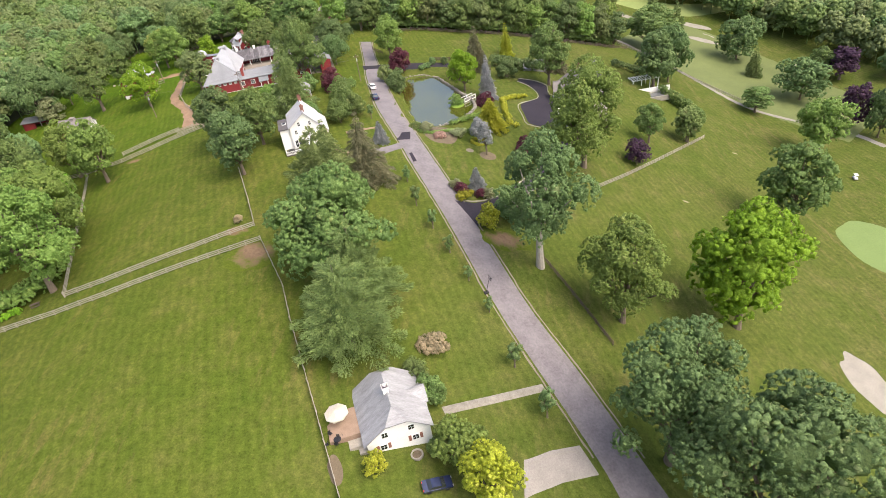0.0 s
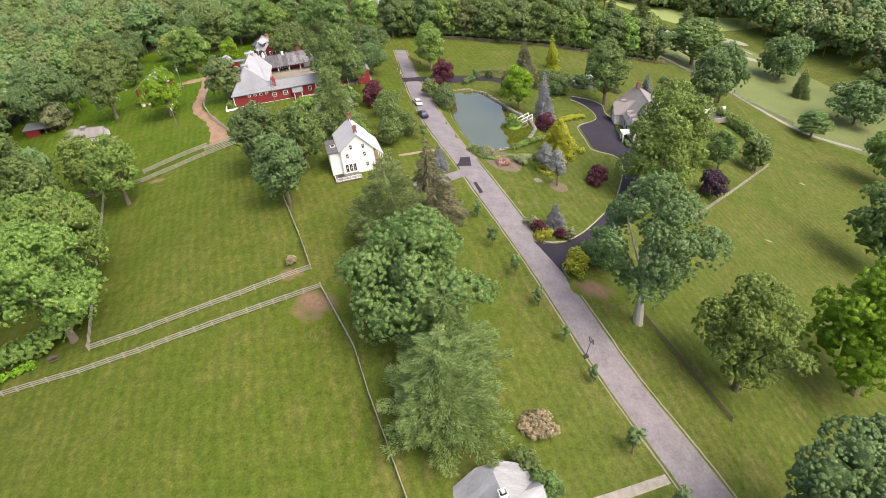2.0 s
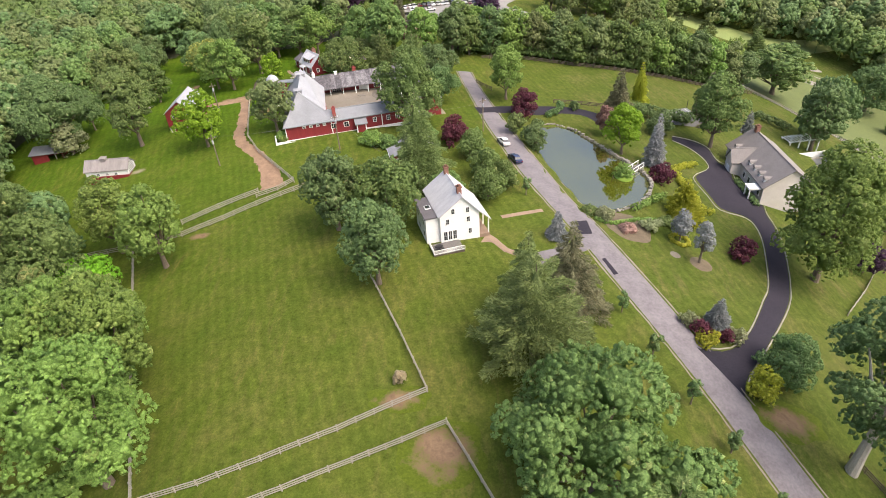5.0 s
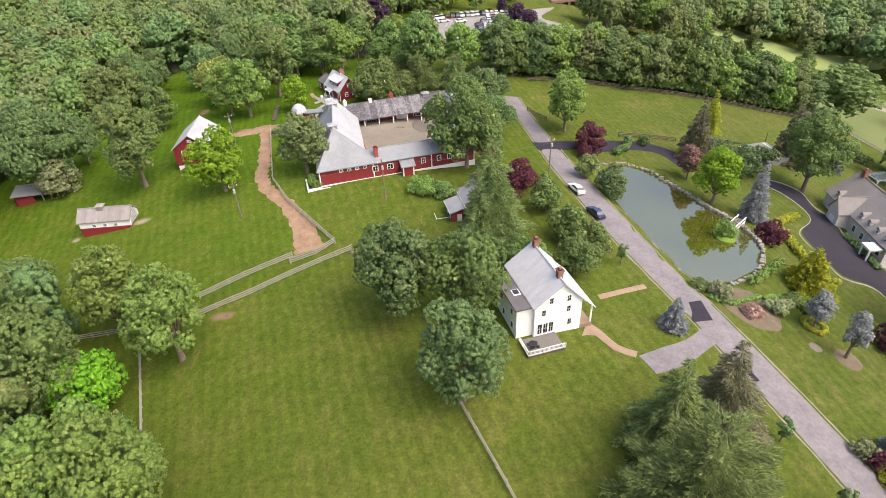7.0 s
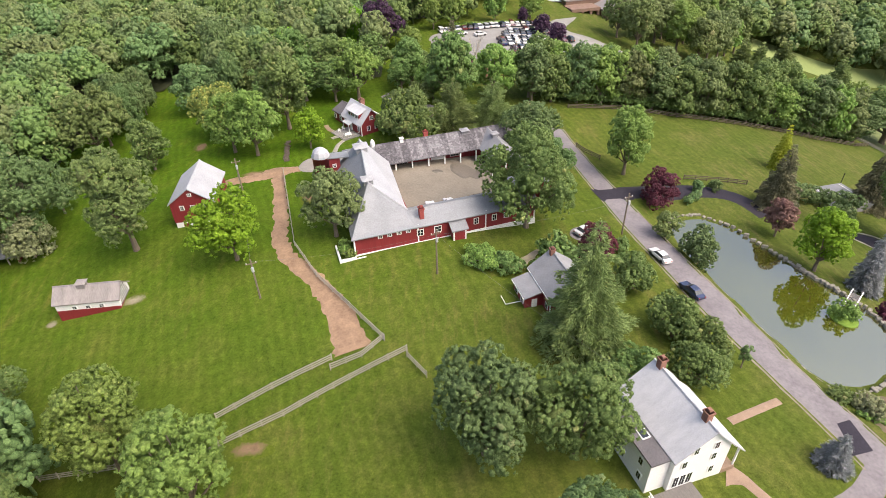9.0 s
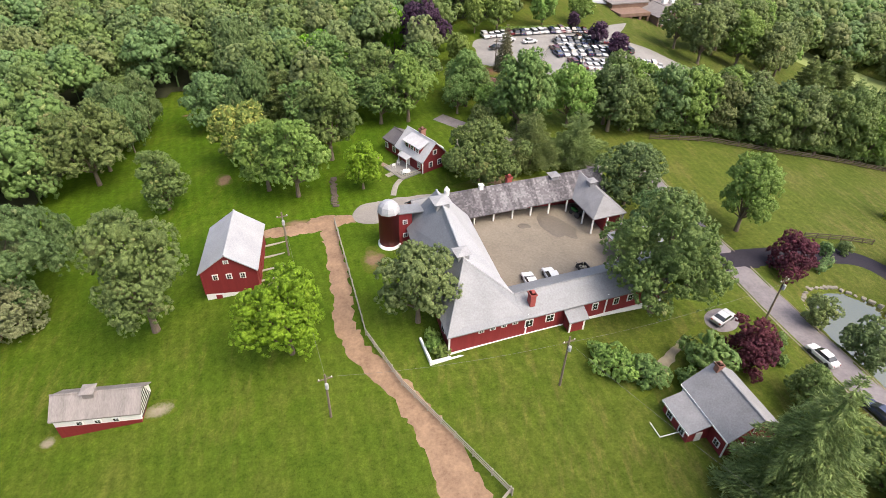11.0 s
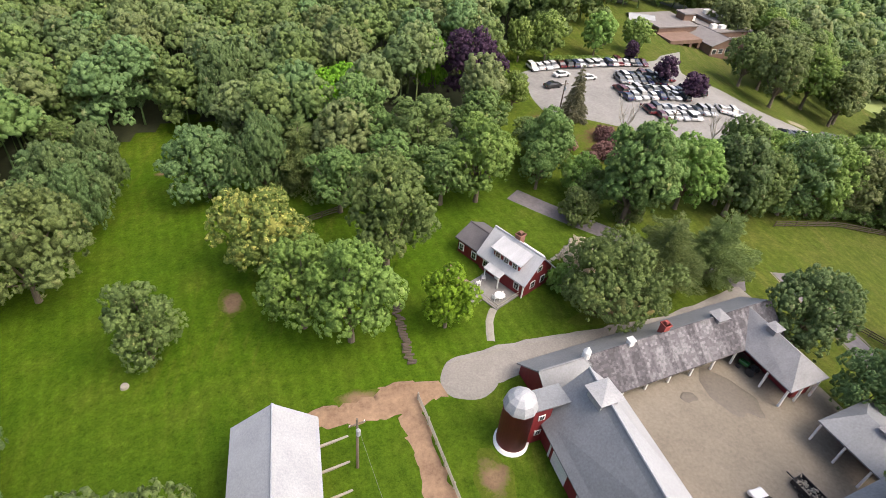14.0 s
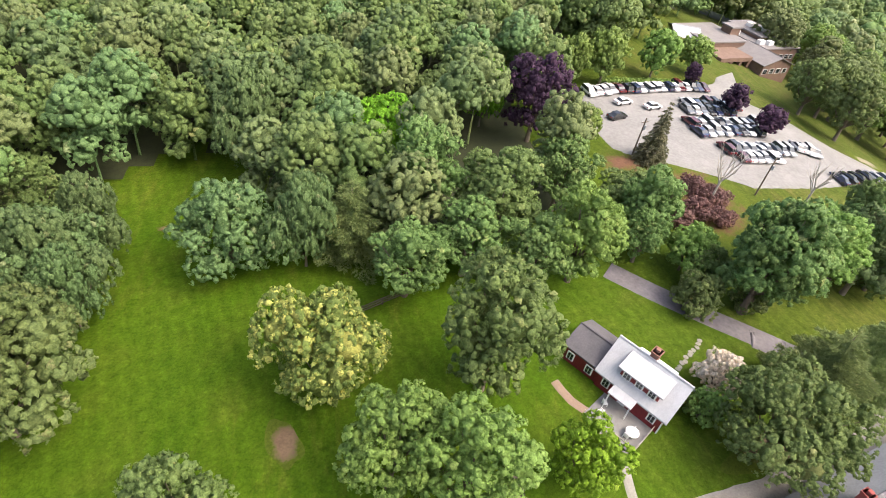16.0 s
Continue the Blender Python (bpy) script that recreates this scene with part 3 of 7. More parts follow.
def limbs(bm, rng, lobes, low, girth, lean=0.0, stout=1.0):
    """A tapered trunk that forks into limbs reaching into the lumps."""
    fork = Vector((lean * low, 0, low * 1.15))
    rod(bm, (0, 0, -0.6), (lean * low * 0.4, 0, low * 0.5), girth * 1.25, girth * 0.92, 9)
    rod(bm, (lean * low * 0.4, 0, low * 0.5), fork, girth * 0.92, girth * 0.75, 9)
    for x, y, z, q in lobes[:: max(1, len(lobes) // 9)]:
        end = Vector((x, y, z)) * (1.0 if stout == 1 else 1.04)
        mid = fork.lerp(end, 0.5) + Vector(rng.uniform(-0.4, 0.4, 3)) * stout
        rod(bm, fork, mid, girth * 0.45 * stout, girth * 0.28 * stout, 6)
        rod(bm, mid, end, girth * 0.28 * stout, girth * 0.08 * stout, 6)


def crown_round(h, r, rng, leaf, count=24, low=0.16, density=1.0, size=0.35, hollow=False):
    lobes = lobes_round(rng, h, r, h * low, count, size)
    lobes = lobes[:-1] if hollow else lobes
    heap = Heap()
    leaf_lobes(heap, rng, lobes, leaf, density, flat=min(1.0, max(0.25, 0.8 * h / r)))
    return heap, lobes


def crown_cone(h, r, rng, leaf, tiers=15, low=0.06, droop=0.35, density=1.0, power=0.85, gap=0.35, fan=0.26, uneven=0.18):
    """A conifer: whorls of boughs, each a fan of needle sprays, round a slim inner mass."""
    heap, z0 = Heap(), h * low
    for i in range(tiers):
        u = i / (tiers - 1)
        z, q = z0 + (h - z0) * u, r * (1 - u) ** power * rng.uniform(0.86, 1.12) + r * 0.05
        boughs = max(5, int(11 * (1 - u) + 4))
        for b in range(boughs):
            a = 2 * math.pi * (b + rng.uniform(-0.3, 0.3)) / boughs + i * 0.7
            w = q * rng.uniform(1 - 1.6 * uneven, 1 + uneven)
            n = max(10, int(density * 11 * w / leaf))
            s = rng.uniform(0.15, 1, n) ** 0.7
            hand = rng.uniform(-1, 1, n)
            side = hand * w * fan * np.minimum(1, 0.3 + s) * (1.25 - s)
            p = np.stack([math.cos(a) * w * s - math.sin(a) * side, math.sin(a) * w * s + math.cos(a) * side,
                          z - droop * w * s**1.5 - 0.25 * np.abs(side) + rng.normal(0, 0.03 * r, n)], 1)
            out, flank = np.array((math.cos(a), math.sin(a), 0)), np.array((-math.sin(a), math.cos(a), 0))
            way = out * 0.8 + flank * hand[:, None] * 0.7 + np.array((0, 0, 0.25 - droop)) + rng.normal(0, 0.22, (n, 3))
            heap.add(*streaks(rng, p, way, leaf * 1.7, leaf * 0.62))
    v = ICO_V * (r * gap, r * gap, (h - z0) * 0.46) + (0, 0, z0 + (h - z0) * 0.42)
    v[:, :2] *= np.clip((h - v[:, 2:]) / h * 1.5, 0.1, 1)
    heap.add(v, ICO_F)
    return heap


MADE, PLACED = {}, []


def plant(kind, x, y, h, r, mat, label, category="tree", name="tree", leaf=None, variant=0, lean=(0, 0), bark=None, group="", seed=0, sink=0.0, **how):
    """A tree or shrub of height h and crown radius r. Plants of one kind and look share meshes."""
    rng = np.random.RandomState(seed + int(abs(x * 31 + y * 17)) % 9973)
    z = gz(x, y) - sink
    PLACED.append((x, y, r))
    key = (kind, mat.name, variant, name, label, bark.name if bark else "")
    turn = pose(x, y, z, lean[0], lean[1], rng.uniform(0, 360) if not any(lean) else 0)
    if key in MADE:
        ob0, h0, r0 = MADE[key]
        k = r / r0
        ob = copy_thing(ob0, turn @ Matrix.Diagonal((k * rng.uniform(0.94, 1.06), k * rng.uniform(0.94, 1.06), h / h0, 1)))
        return ob
    thing = empty(name, x, y, z, 0, label, category, group)
    thing.matrix_world = turn
    lobes, bm, girth = None, bmesh.new(), max(0.05, 0.028 * h)
    if kind == "round":
        leaf = leaf or max(0.034 * r, 0.33 if y < 230 and x < 45 else 0.44 if y < 300 and x < 0 else 0.6)
        low = how.get("low", 0.16)
        heap, lobes = crown_round(h, r, rng, leaf, how.get("count", 24), low, how.get("density", 1.0), how.get("size", 0.35), how.get("hollow", False))
        limbs(bm, rng, lobes, max(0.3, h * low), girth, how.get("bend", 0.0), how.get("stout", 1.0))
    elif kind == "pine":
        heap = crown_cone(h, r, rng, leaf or 0.33, 11, 0.12, 0.02, 1.35, 0.55, 0.42, 0.30, 0.3)
        rod(bm, (0, 0, -0.6), (0, 0, h * 0.95), girth, 0.04, 8)
    elif kind == "cone":
        heap = crown_cone(h, r, rng, leaf or (0.25 if r < 3.5 else 0.34), how.get("tiers", 15), how.get("low", 0.06), how.get("droop", 0.35), how.get("density", 1.0), how.get("power", 0.85), how.get("gap", 0.35), how.get("fan", 0.26), how.get("uneven", 0.18))
        rod(bm, (0, 0, -0.6), (0, 0, h * 0.95), girth, 0.03, 8)
    part("trunk", bm, bark or BARK, thing)
    me = heap.mesh("crown", mat, kind == "round")
    ob = new("crown", me)
    ob.parent = thing
    MADE[key] = (thing, h, r)
    return thing


def bare_tree(x, y, h):
    """A dead tree: a forked grey trunk with bare branches and twigs."""
    rng = np.random.RandomState(int(abs(x * 13 + y)))
    t = empty("dead_tree", x, y, gz(x, y), 0, "leafless dead tree with grey forked branches", "tree")
    bm = bmesh.new()
    rod(bm, (0, 0, -0.5), (0.2, 0.1, h * 0.45), 0.26, 0.18, 8)
    part("trunk", bm, BARK_PALE, t)
    for i in range(7):
        a, z = i * 2.4 + rng.uniform(-0.4, 0.4), h * rng.uniform(0.3, 0.46)
        b = Vector((math.cos(a) * h * 0.14, math.sin(a) * h * 0.14, z + h * rng.uniform(0.2, 0.36)))
        bm = rodded((0.2, 0.1, z), b, 0.11, 0.06, 6)
        for k in range(5):
            c = b + Vector((rng.uniform(-1, 1) * h * 0.1, rng.uniform(-1, 1) * h * 0.1, rng.uniform(0.05, 0.2) * h))
            rod(bm, Vector((0.2, 0.1, z)).lerp(b, rng.uniform(0.5, 1.0)), c, 0.05, 0.015, 5)
        part("branch", bm, BARK_PALE, t)


def shrub(x, y, h, r, mat, label, name="shrub", leaf=0.28, variant=0, group="", count=14, category="shrub"):
    """A low bush: a heap of leafy lumps on short stems."""
    return plant("round", x, y, h, r, mat, label, category, name, leaf, variant, low=0.02, count=count, size=0.42, group=group)


# ---- building helpers ----
def gable(parent, x0, x1, y0, y1, eave, ridge, axis, wall, roof, over=0.45, base=-1.5, at=0.5, eave2=None, thick=0.2, walls=True, roof_label="", back=None):
    """Walls with gable ends, and two roof slopes. axis: the way the ridge runs. at: where the ridge lies across."""
    swap = (lambda p: (p[1], p[0], p[2])) if axis == "x" else (lambda p: p)
    a0, a1, b0, b1 = (x0, x1, y0, y1) if axis == "y" else (y0, y1, x0, x1)
    e2 = eave if eave2 is None else eave2
    m = a0 + (a1 - a0) * at
    if walls:
        bm = bmesh.new()
        prism(bm, [(a0, base), (a1, base), (a1, e2 - 0.05), (m, ridge - 0.1), (a0, eave - 0.05)], b0, b1)
        for v in bm.verts:
            v.co = swap(v.co)
        bmesh.ops.recalc_face_normals(bm, faces=bm.faces[:])
        part("wall", bm, wall, parent)
    s1, s2 = (ridge - eave) / (m - a0), (ridge - e2) / (a1 - m)
    for lo, ze, skin in ((a0 - over, eave - s1 * over, roof), (a1 + over, e2 - s2 * over, back or roof)):
        cs = [(lo, b0 - over, ze + thick), (m, b0 - over, ridge + thick), (m, b1 + over, ridge + thick), (lo, b1 + over, ze + thick)]
        part("roof_slope", slabbed([swap(c) for c in cs], thick), skin, parent, roof_label)
    bm = bmesh.new()
    a, b = swap((m, b0 - over, ridge + thick)), swap((m, b1 + over, ridge + thick))
    rod(bm, a, b, 0.14, 0.14, 6)
    part("ridge_cap", bm, roof, parent)


WINDOWS = {}
FACE = dict(S=0, E=90, N=180, W=270)


def window(parent, x, y, z, w, h, face, panes=2, frame_mat=None, name="window"):
    """A framed window set in a wall that looks south, east, north or west in its building's space."""
    mat = frame_mat or TRIM
    key = (w, h, panes, mat.name)
    if key not in WINDOWS:
        t, cols = 0.1, panes
        me = bpy.data.meshes.new("window")
        bm = boxed(-w / 2 - 0.05, w / 2 + 0.05, -0.07, 0.05, 0, h)
        bm.to_mesh(me), bm.free()
        me.materials.append(mat)
        pw, ph = (w - t * 2 - 0.05 * (cols - 1)) / cols, (h - t * 2 - 0.05) / 2
        pm = bpy.data.meshes.new("pane")
        bm = boxed(-pw / 2, pw / 2, -0.085, -0.06, 0, ph)
        bm.to_mesh(pm), bm.free()
        pm.materials.append(PANE)
        WINDOWS[key] = (me, pm, [(-w / 2 + t + pw / 2 + i * (pw + 0.05), t + j * (ph + 0.05)) for i in range(cols) for j in range(2)])
    me, pm, spots = WINDOWS[key]
    ob = share(name, me, parent, pose(x, y, z, 0, 0, FACE[face]))
    for px, pz in spots:
        share("pane", pm, ob, pose(px, 0, pz))
    return ob


def chimney(parent, x, y, z0, z1, w, d, mat=None, name="chimney"):
    bm = boxed(x - w / 2, x + w / 2, y - d / 2, y + d / 2, z0, z1)
    box(bm, x - w / 2 - 0.1, x + w / 2 + 0.1, y - d / 2 - 0.1, y + d / 2 + 0.1, z1 - 0.25, z1)
    box(bm, x - w / 4, x + w / 4, y - d / 4, y + d / 4, z1, z1 + 0.35)
    return part(name, bm, mat or BRICK, parent, "brick chimney" if mat is None else "")


def hip_vent(parent, x, y, z, w, mat, h=1.2, name="roof_vent"):
    """A boxed ridge vent under a small hipped cap."""
    bm = boxed(x - w / 2, x + w / 2, y - w / 2, y + w / 2, z - 0.8, z + h)
    q = w * 0.68
    up = [bm.verts.new((x + a * q, y + b * q, z + h)) for a, b in ((-1, -1), (1, -1), (1, 1), (-1, 1))]
    tip = bm.verts.new((x, y, z + h + w * 0.2))
    for i in range(4):
        bm.faces.new((up[i], up[(i + 1) % 4], tip))
    bm.faces.new(up[::-1])
    return part(name, bm, mat, parent)


def lathe(bm, profile, cx, cy, sides=24):
    rings = [[bm.verts.new((cx + r * math.cos(t), cy + r * math.sin(t), z)) for t in (2 * math.pi * i / sides for i in range(sides))] for r, z in profile]
    for a, b in zip(rings, rings[1:]):
        for i in range(sides):
            bm.faces.new((a[i], a[(i + 1) % sides], b[(i + 1) % sides], b[i]))
    bm.faces.new(rings[-1]), bm.faces.new(rings[0][::-1])
    return bm


# ---- the great red barn round its yard ----
def great_barn():
    b = empty("barn", -88.0, 185.0, 10.4, 17.0, "red wooden barn with grey metal roofs round a sandy yard", "barn")
    # west wing with a hipped south end, a little askew to the front
    foot = [(0, 0), (11.2, 0), (12.1, 24.5), (2.3, 26.0)]
    part("wall", slabbed([(x, y, 3.7) for x, y in foot], 6.2), RED, b)
    apex, north = (4.9, 7.9, 9.6), (7.3, 26.0, 9.8)
    sw, nw, tip, ne = (-0.5, -0.5, 3.8), (1.8, 26.6, 4.3), (10.7, 3.1, 5.5), (12.8, 25.2, 4.1)
    part("wall", slabbed([(2.4, 25.7, 4.2), (7.3, 25.6, 9.5), (12.0, 24.5, 4.2)], 0.5), RED, b, "red gable wall")
    part("roof_slope", slabbed([sw, apex, north, nw]), TIN, b, "grey metal roof facing west")
    # same metal, but the light on the east slope is painted in as a paler skin
    part("roof_slope", slabbed([tip, (11.1, 7.0, 4.2), ne, north, apex]), TIN_LIGHT, b, "grey metal roof, painted paler on its lit east slope")
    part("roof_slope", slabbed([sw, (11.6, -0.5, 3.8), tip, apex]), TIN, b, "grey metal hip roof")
    part("ridge_cap", rodded(apex, north, 0.16, 0.16, 6), TIN_LIGHT, b)
    part("hip_cap", rodded(apex, tip, 0.12, 0.12, 6), TIN_LIGHT, b), part("hip_cap", rodded(apex, sw, 0.12, 0.12, 6), TIN, b)
    # south wing
    gable(b, 11.2, 34.5, 0, 6.0, 3.8, 5.35, "x", RED, TIN, 0.5, -2.5)
    # north wing with its open porch
    gable(b, 11.0, 40.6, 26.1, 33.4, 3.2, 5.9, "x", RED, SLATE, 0.4, -2.5, walls=False, back=TIN)
    part("wall", boxed(11.2, 40.4, 28.6, 33.0, -2.5, 3.2), RED, b, "red back wall of the porch")
    bm = bmesh.new()
    prism(bm, [(28.6, 3.1), (32.8, 3.1), (29.75, 5.6)], 11.2, 40.4)
    for v in bm.verts:
        v.co = (v.co.y, v.co.x, v.co.z)
    bmesh.ops.recalc_face_normals(bm, faces=bm.faces[:])
    part("gable_wall", bm, RED, b)
    gable(b, 4.4, 10.55, 26.1, 33.4, 3.2, 5.9, "x", RED, TIN, 0.4, -2.5)
    post = boxed(-0.12, 0.12, -0.12, 0.12, -1.5, 3.2)
    first = part("porch_post", post, TRIM, b)
    first.location = (14.5, 26.2, 0)
    for i in range(1, 6):
        share("porch_post", first.data, b, pose(14.5 + 3.7 * i, 26.2, 0))
    for x in (16.5, 29.0):
        window(b, x, 28.58, 0.9, 2.6, 1.5, "S", 4)
    part("door", boxed(23.2, 26.2, 28.5, 28.65, 0.1, 2.5), TRIM, b, "white glazed porch door")
    part("step", boxed(21.9, 23.7, 24.2, 26.0, -0.8, 0.25, bevel=0.05), WHITE, b, "white wooden mounting step")
    # east wing, hipped to the south
    e0, e1 = (37.0, 29.75, 6.1), (37.0, 21.3, 5.8)
    part("roof_slope", slabbed([(33.6, 18.4, 3.15), e1, e0, (33.6, 25.9, 3.15)]), SHINGLE, b, "grey shingle roof")
    part("roof_slope", slabbed([(40.5, 18.4, 3.15), (40.5, 33.2, 3.15), e0, e1]), SHINGLE, b)
    part("roof_slope", slabbed([(33.6, 18.4, 3.15), (40.5, 18.4, 3.15), e1]), SHINGLE, b)
    part("wall", boxed(36.8, 40.0, 19.4, 32.0, -2.5, 3.1), RED, b)
    for x, y in ((34.0, 18.9), (34.0, 22.0), (37.0, 18.9), (40.1, 18.9)):
        share("porch_post", first.data, b, pose(x, y, 0))
    # open cart shed
    top, end = (38.0, 12.4, 4.7), (38.0, 5.4, 4.7)
    part("roof_slope", slabbed([(33.5, 14.4, 3.0), (33.5, 5.6, 3.0), end, top]), TIN, b)
    part("roof_slope", slabbed([(42.5, 14.4, 3.0), top, end, (42.5, 5.6, 3.0)]), TIN, b)
    part("roof_slope", slabbed([(33.5, 14.4, 3.0), top, (42.5, 14.4, 3.0)]), TIN, b)
    hip_vent(b, 38.0, 9.8, 4.5, 1.2, SHINGLE, 0.45)
    for x, y in ((33.9, 14.0), (33.9, 10.8), (33.9, 7.6), (42.1, 14.0), (38.0, 14.0)):
        share("porch_post", first.data, b, pose(x, y, 0, 0, 0, 0) @ Matrix.Diagonal((1, 1, 0.93, 1)))
    part("wall", boxed(38.4, 42.0, 5.6, 13.6, -2.5, 3.0), RED, b)
    # silo
    bm = lathe(bmesh.new(), [(1.7, -2.0), (1.7, 7.6), (1.76, 7.6), (1.76, 7.8)], -1.0, 25.6, 28)
    part("silo", bm, RED, b, "red round silo", True)
    bm = lathe(bmesh.new(), [(1.88, 7.7), (1.8, 8.1), (1.5, 8.8), (0.95, 9.3), (0.25, 9.6)], -1.0, 25.6, 10)
    part("silo_roof", bm, TIN_LIGHT, b, "faceted pale metal dome")
    part("silo_base", lathe(bmesh.new(), [(1.95, -2.0), (1.95, 1.5), (1.72, 1.55)], -1.0, 25.6, 28), TRIM, b, "white silo footing", True)
    part("link_wall", boxed(0.4, 2.6, 24.6, 26.6, -2.0, 7.2), RED, b)
    part("link_roof", slabbed([(-0.4, 24.3, 7.6), (4.6, 24.3, 7.2), (4.6, 26.9, 7.2), (-0.4, 26.9, 7.6)]), TIN, b)
    window(b, 1.4, 24.57, 5.2, 0.7, 0.8, "S"), window(b, 1.4, 24.57, 2.6, 0.7, 0.8, "S")
    part("barn_door", slabbed([(1.62, 19.0, 3.8), (1.76, 19.0, 3.8), (2.02, 22.0, 3.8), (1.88, 22.0, 3.8)], 2.8), TRIM, b, "white sliding barn door")
    for y in (16.8, 22.6):
        x = y * 0.0885
        part("corner_board", boxed(x - 0.09, x + 0.05, y - 0.12, y + 0.12, -0.5, 4.0), TRIM, b)
    # ridge vents and chimneys
    hip_vent(b, 5.1, 9.2, 9.3, 1.7, SHINGLE_LIGHT, 0.55), hip_vent(b, 6.8, 22.6, 9.4, 2.2, SHINGLE_LIGHT, 0.55)
    hip_vent(b, 31.5, 29.7, 5.8, 1.5, SHINGLE, 0.5), hip_vent(b, 37, 25.5, 5.9, 1.3, SHINGLE, 0.5)
    hip_vent(b, 17.0, 29.75, 5.9, 0.7, TRIM, 0.9)
    part("roof_vent", lathe(bmesh.new(), [(0.5, 5.8), (0.5, 6.9), (0.25, 7.3), (0.05, 7.6)], 10.6, 29.9, 12), TRIM, b, "white round ventilator")
    chimney(b, 22.6, 30.2, 5.0, 7.2, 0.9, 0.9, CHIMNEY_RED), chimney(b, 12.6, 1.3, 3.5, 6.6, 0.8, 1.0, CHIMNEY_RED)
    # entrance lobby
    part("lobby_wall", boxed(17.6, 20.0, -1.7, 0.1, -2.0, 2.5), RED, b)
    part("lobby_roof", slabbed([(17.2, -2.1, 2.4), (20.4, -2.1, 2.4), (20.4, 0.2, 3.5), (17.2, 0.2, 3.5)]), TIN, b)
    part("lobby_trim", boxed(17.55, 17.8, -1.76, -1.6, -0.6, 2.4), TRIM, b), part("lobby_trim", boxed(19.8, 20.05, -1.76, -1.6, -0.6, 2.4), TRIM, b)
    part("lobby_trim", boxed(17.55, 20.05, -1.76, -1.6, -0.7, -0.45), TRIM, b), part("lobby_trim", boxed(17.55, 20.05, -1.76, -1.6, 2.2, 2.4), TRIM, b)
    # footing, corner boards, windows
    part("footing", boxed(-0.15, 34.6, -0.16, 0.1, -2.0, 0.35), WHITE, b, "whitewashed stone footing")
    part("retaining_wall", boxed(-3.0, 0.0, -0.9, -0.6, -2.0, 0.45), WHITE, b, "white retaining wall"), part("retaining_wall", boxed(-3.0, -2.7, -0.6, 3.8, -2.0, 0.6), WHITE, b)
    part("retaining_wall", boxed(0.0, 11.0, -0.9, -0.6, -2.0, 0.1), WHITE, b)
    for x in (-0.02, 11.5, 24.5, 34.4):
        part("corner_board", boxed(x - 0.12, x + 0.12, -0.07, 0.1, 0.3, 4.0), TRIM, b)
    for x in (4.6, 6.3, 8.0, 9.7):
        window(b, x, -0.02, 2.75, 0.75, 0.65, "S")
    for x, w in ((11.9, 1.2), (15.2, 1.3), (22.6, 0.9), (26.2, 0.9), (28.6, 0.9), (31.4, 0.9)):
        window(b, x, -0.02, 1.6, w, 1.3, "S")
    for y in (3.0, 6.0):
        window(b, y * 0.0885 - 0.03, y, 1.7, 1.2, 1.5, "W")
    for y in (4.2, 7.5, 11.0, 14.5, 18.0):
        window(b, 11.24 + (y + 5) * 0.0367, y + 5, 1.4, 1.0, 1.2, "E")
    return b


great_barn()


def yard():
    """The sandy yard inside the barn, tilted with the ground."""
    c, s = math.cos(radians(17)), math.sin(radians(17))
    at = lambda u, v: (-88 + c * u - s * v, 185 + s * u + c * v)
    ribbon("barn_yard", [(at(11.2, v), at(44.0, v)) for v in (5.8, 10, 14, 18, 22.5, 29.0)], YARD, "beaten sandy yard with damp stains", "yard", lift=0.12, across=16)
    x, y = at(28.8, 22.3)
    patch("damp_stain", x, y, 4.8, 3.0, -50, WET, "damp dark stain in the sandy yard", "stain", lift=0.17, wob=0.5)
    x, y = at(23.0, 23.5)
    patch("damp_stain", x, y, 1.3, 0.9, 10, WET, "damp dark stain in the sandy yard", "stain", lift=0.17, wob=0.5)


yard()


def red_barn():
    b = empty("small_barn", -124.3, 199.0, 9.0, 6.0, "tall red barn with white foundation and grey metal roof, painted paler on its lit east slope", "barn")
    gable(b, 0, 8.0, 0, 11.4, 5.2, 8.1, "y", RED, TIN_LIGHT, 0.4, 0.9)
    part("footing", boxed(0.02, 7.98, 0.02, 11.38, -2.2, 0.95), WHITE, b, "whitewashed stone foundation")
    for x in (2.0, 4.0, 6.0):
        window(b, x, -0.02, 3.6, 0.75, 1.0, "S", 2)
    window(b, 4.0, -0.02, 6.5, 0.7, 0.6, "S", 2)
    part("cellar_door", boxed(1.4, 2.3, -0.1, 0.05, -1.2, 0.6), RED, b, "low red cellar door")
    for y in (2.6, 5.4, 8.2):
        part("sliding_door", boxed(7.95, 8.08, y - 0.9, y + 0.9, 0.9, 3.6), RED, b)
    for x in (0, 8):
        part("corner_board", boxed(x - 0.1, x + 0.1, -0.06, 0.12, 0.9, 5.0), RED, b)
    y0 = 199.0
    for i, v in enumerate((1.0, 2.2, 5.4, 8.0, 10.6)):
        part("pen_rail", boxed(8.2, 12.5, v - 0.07, v + 0.07, 0.3, 0.5), WOOD, b, "weathered loading rail")


red_barn()


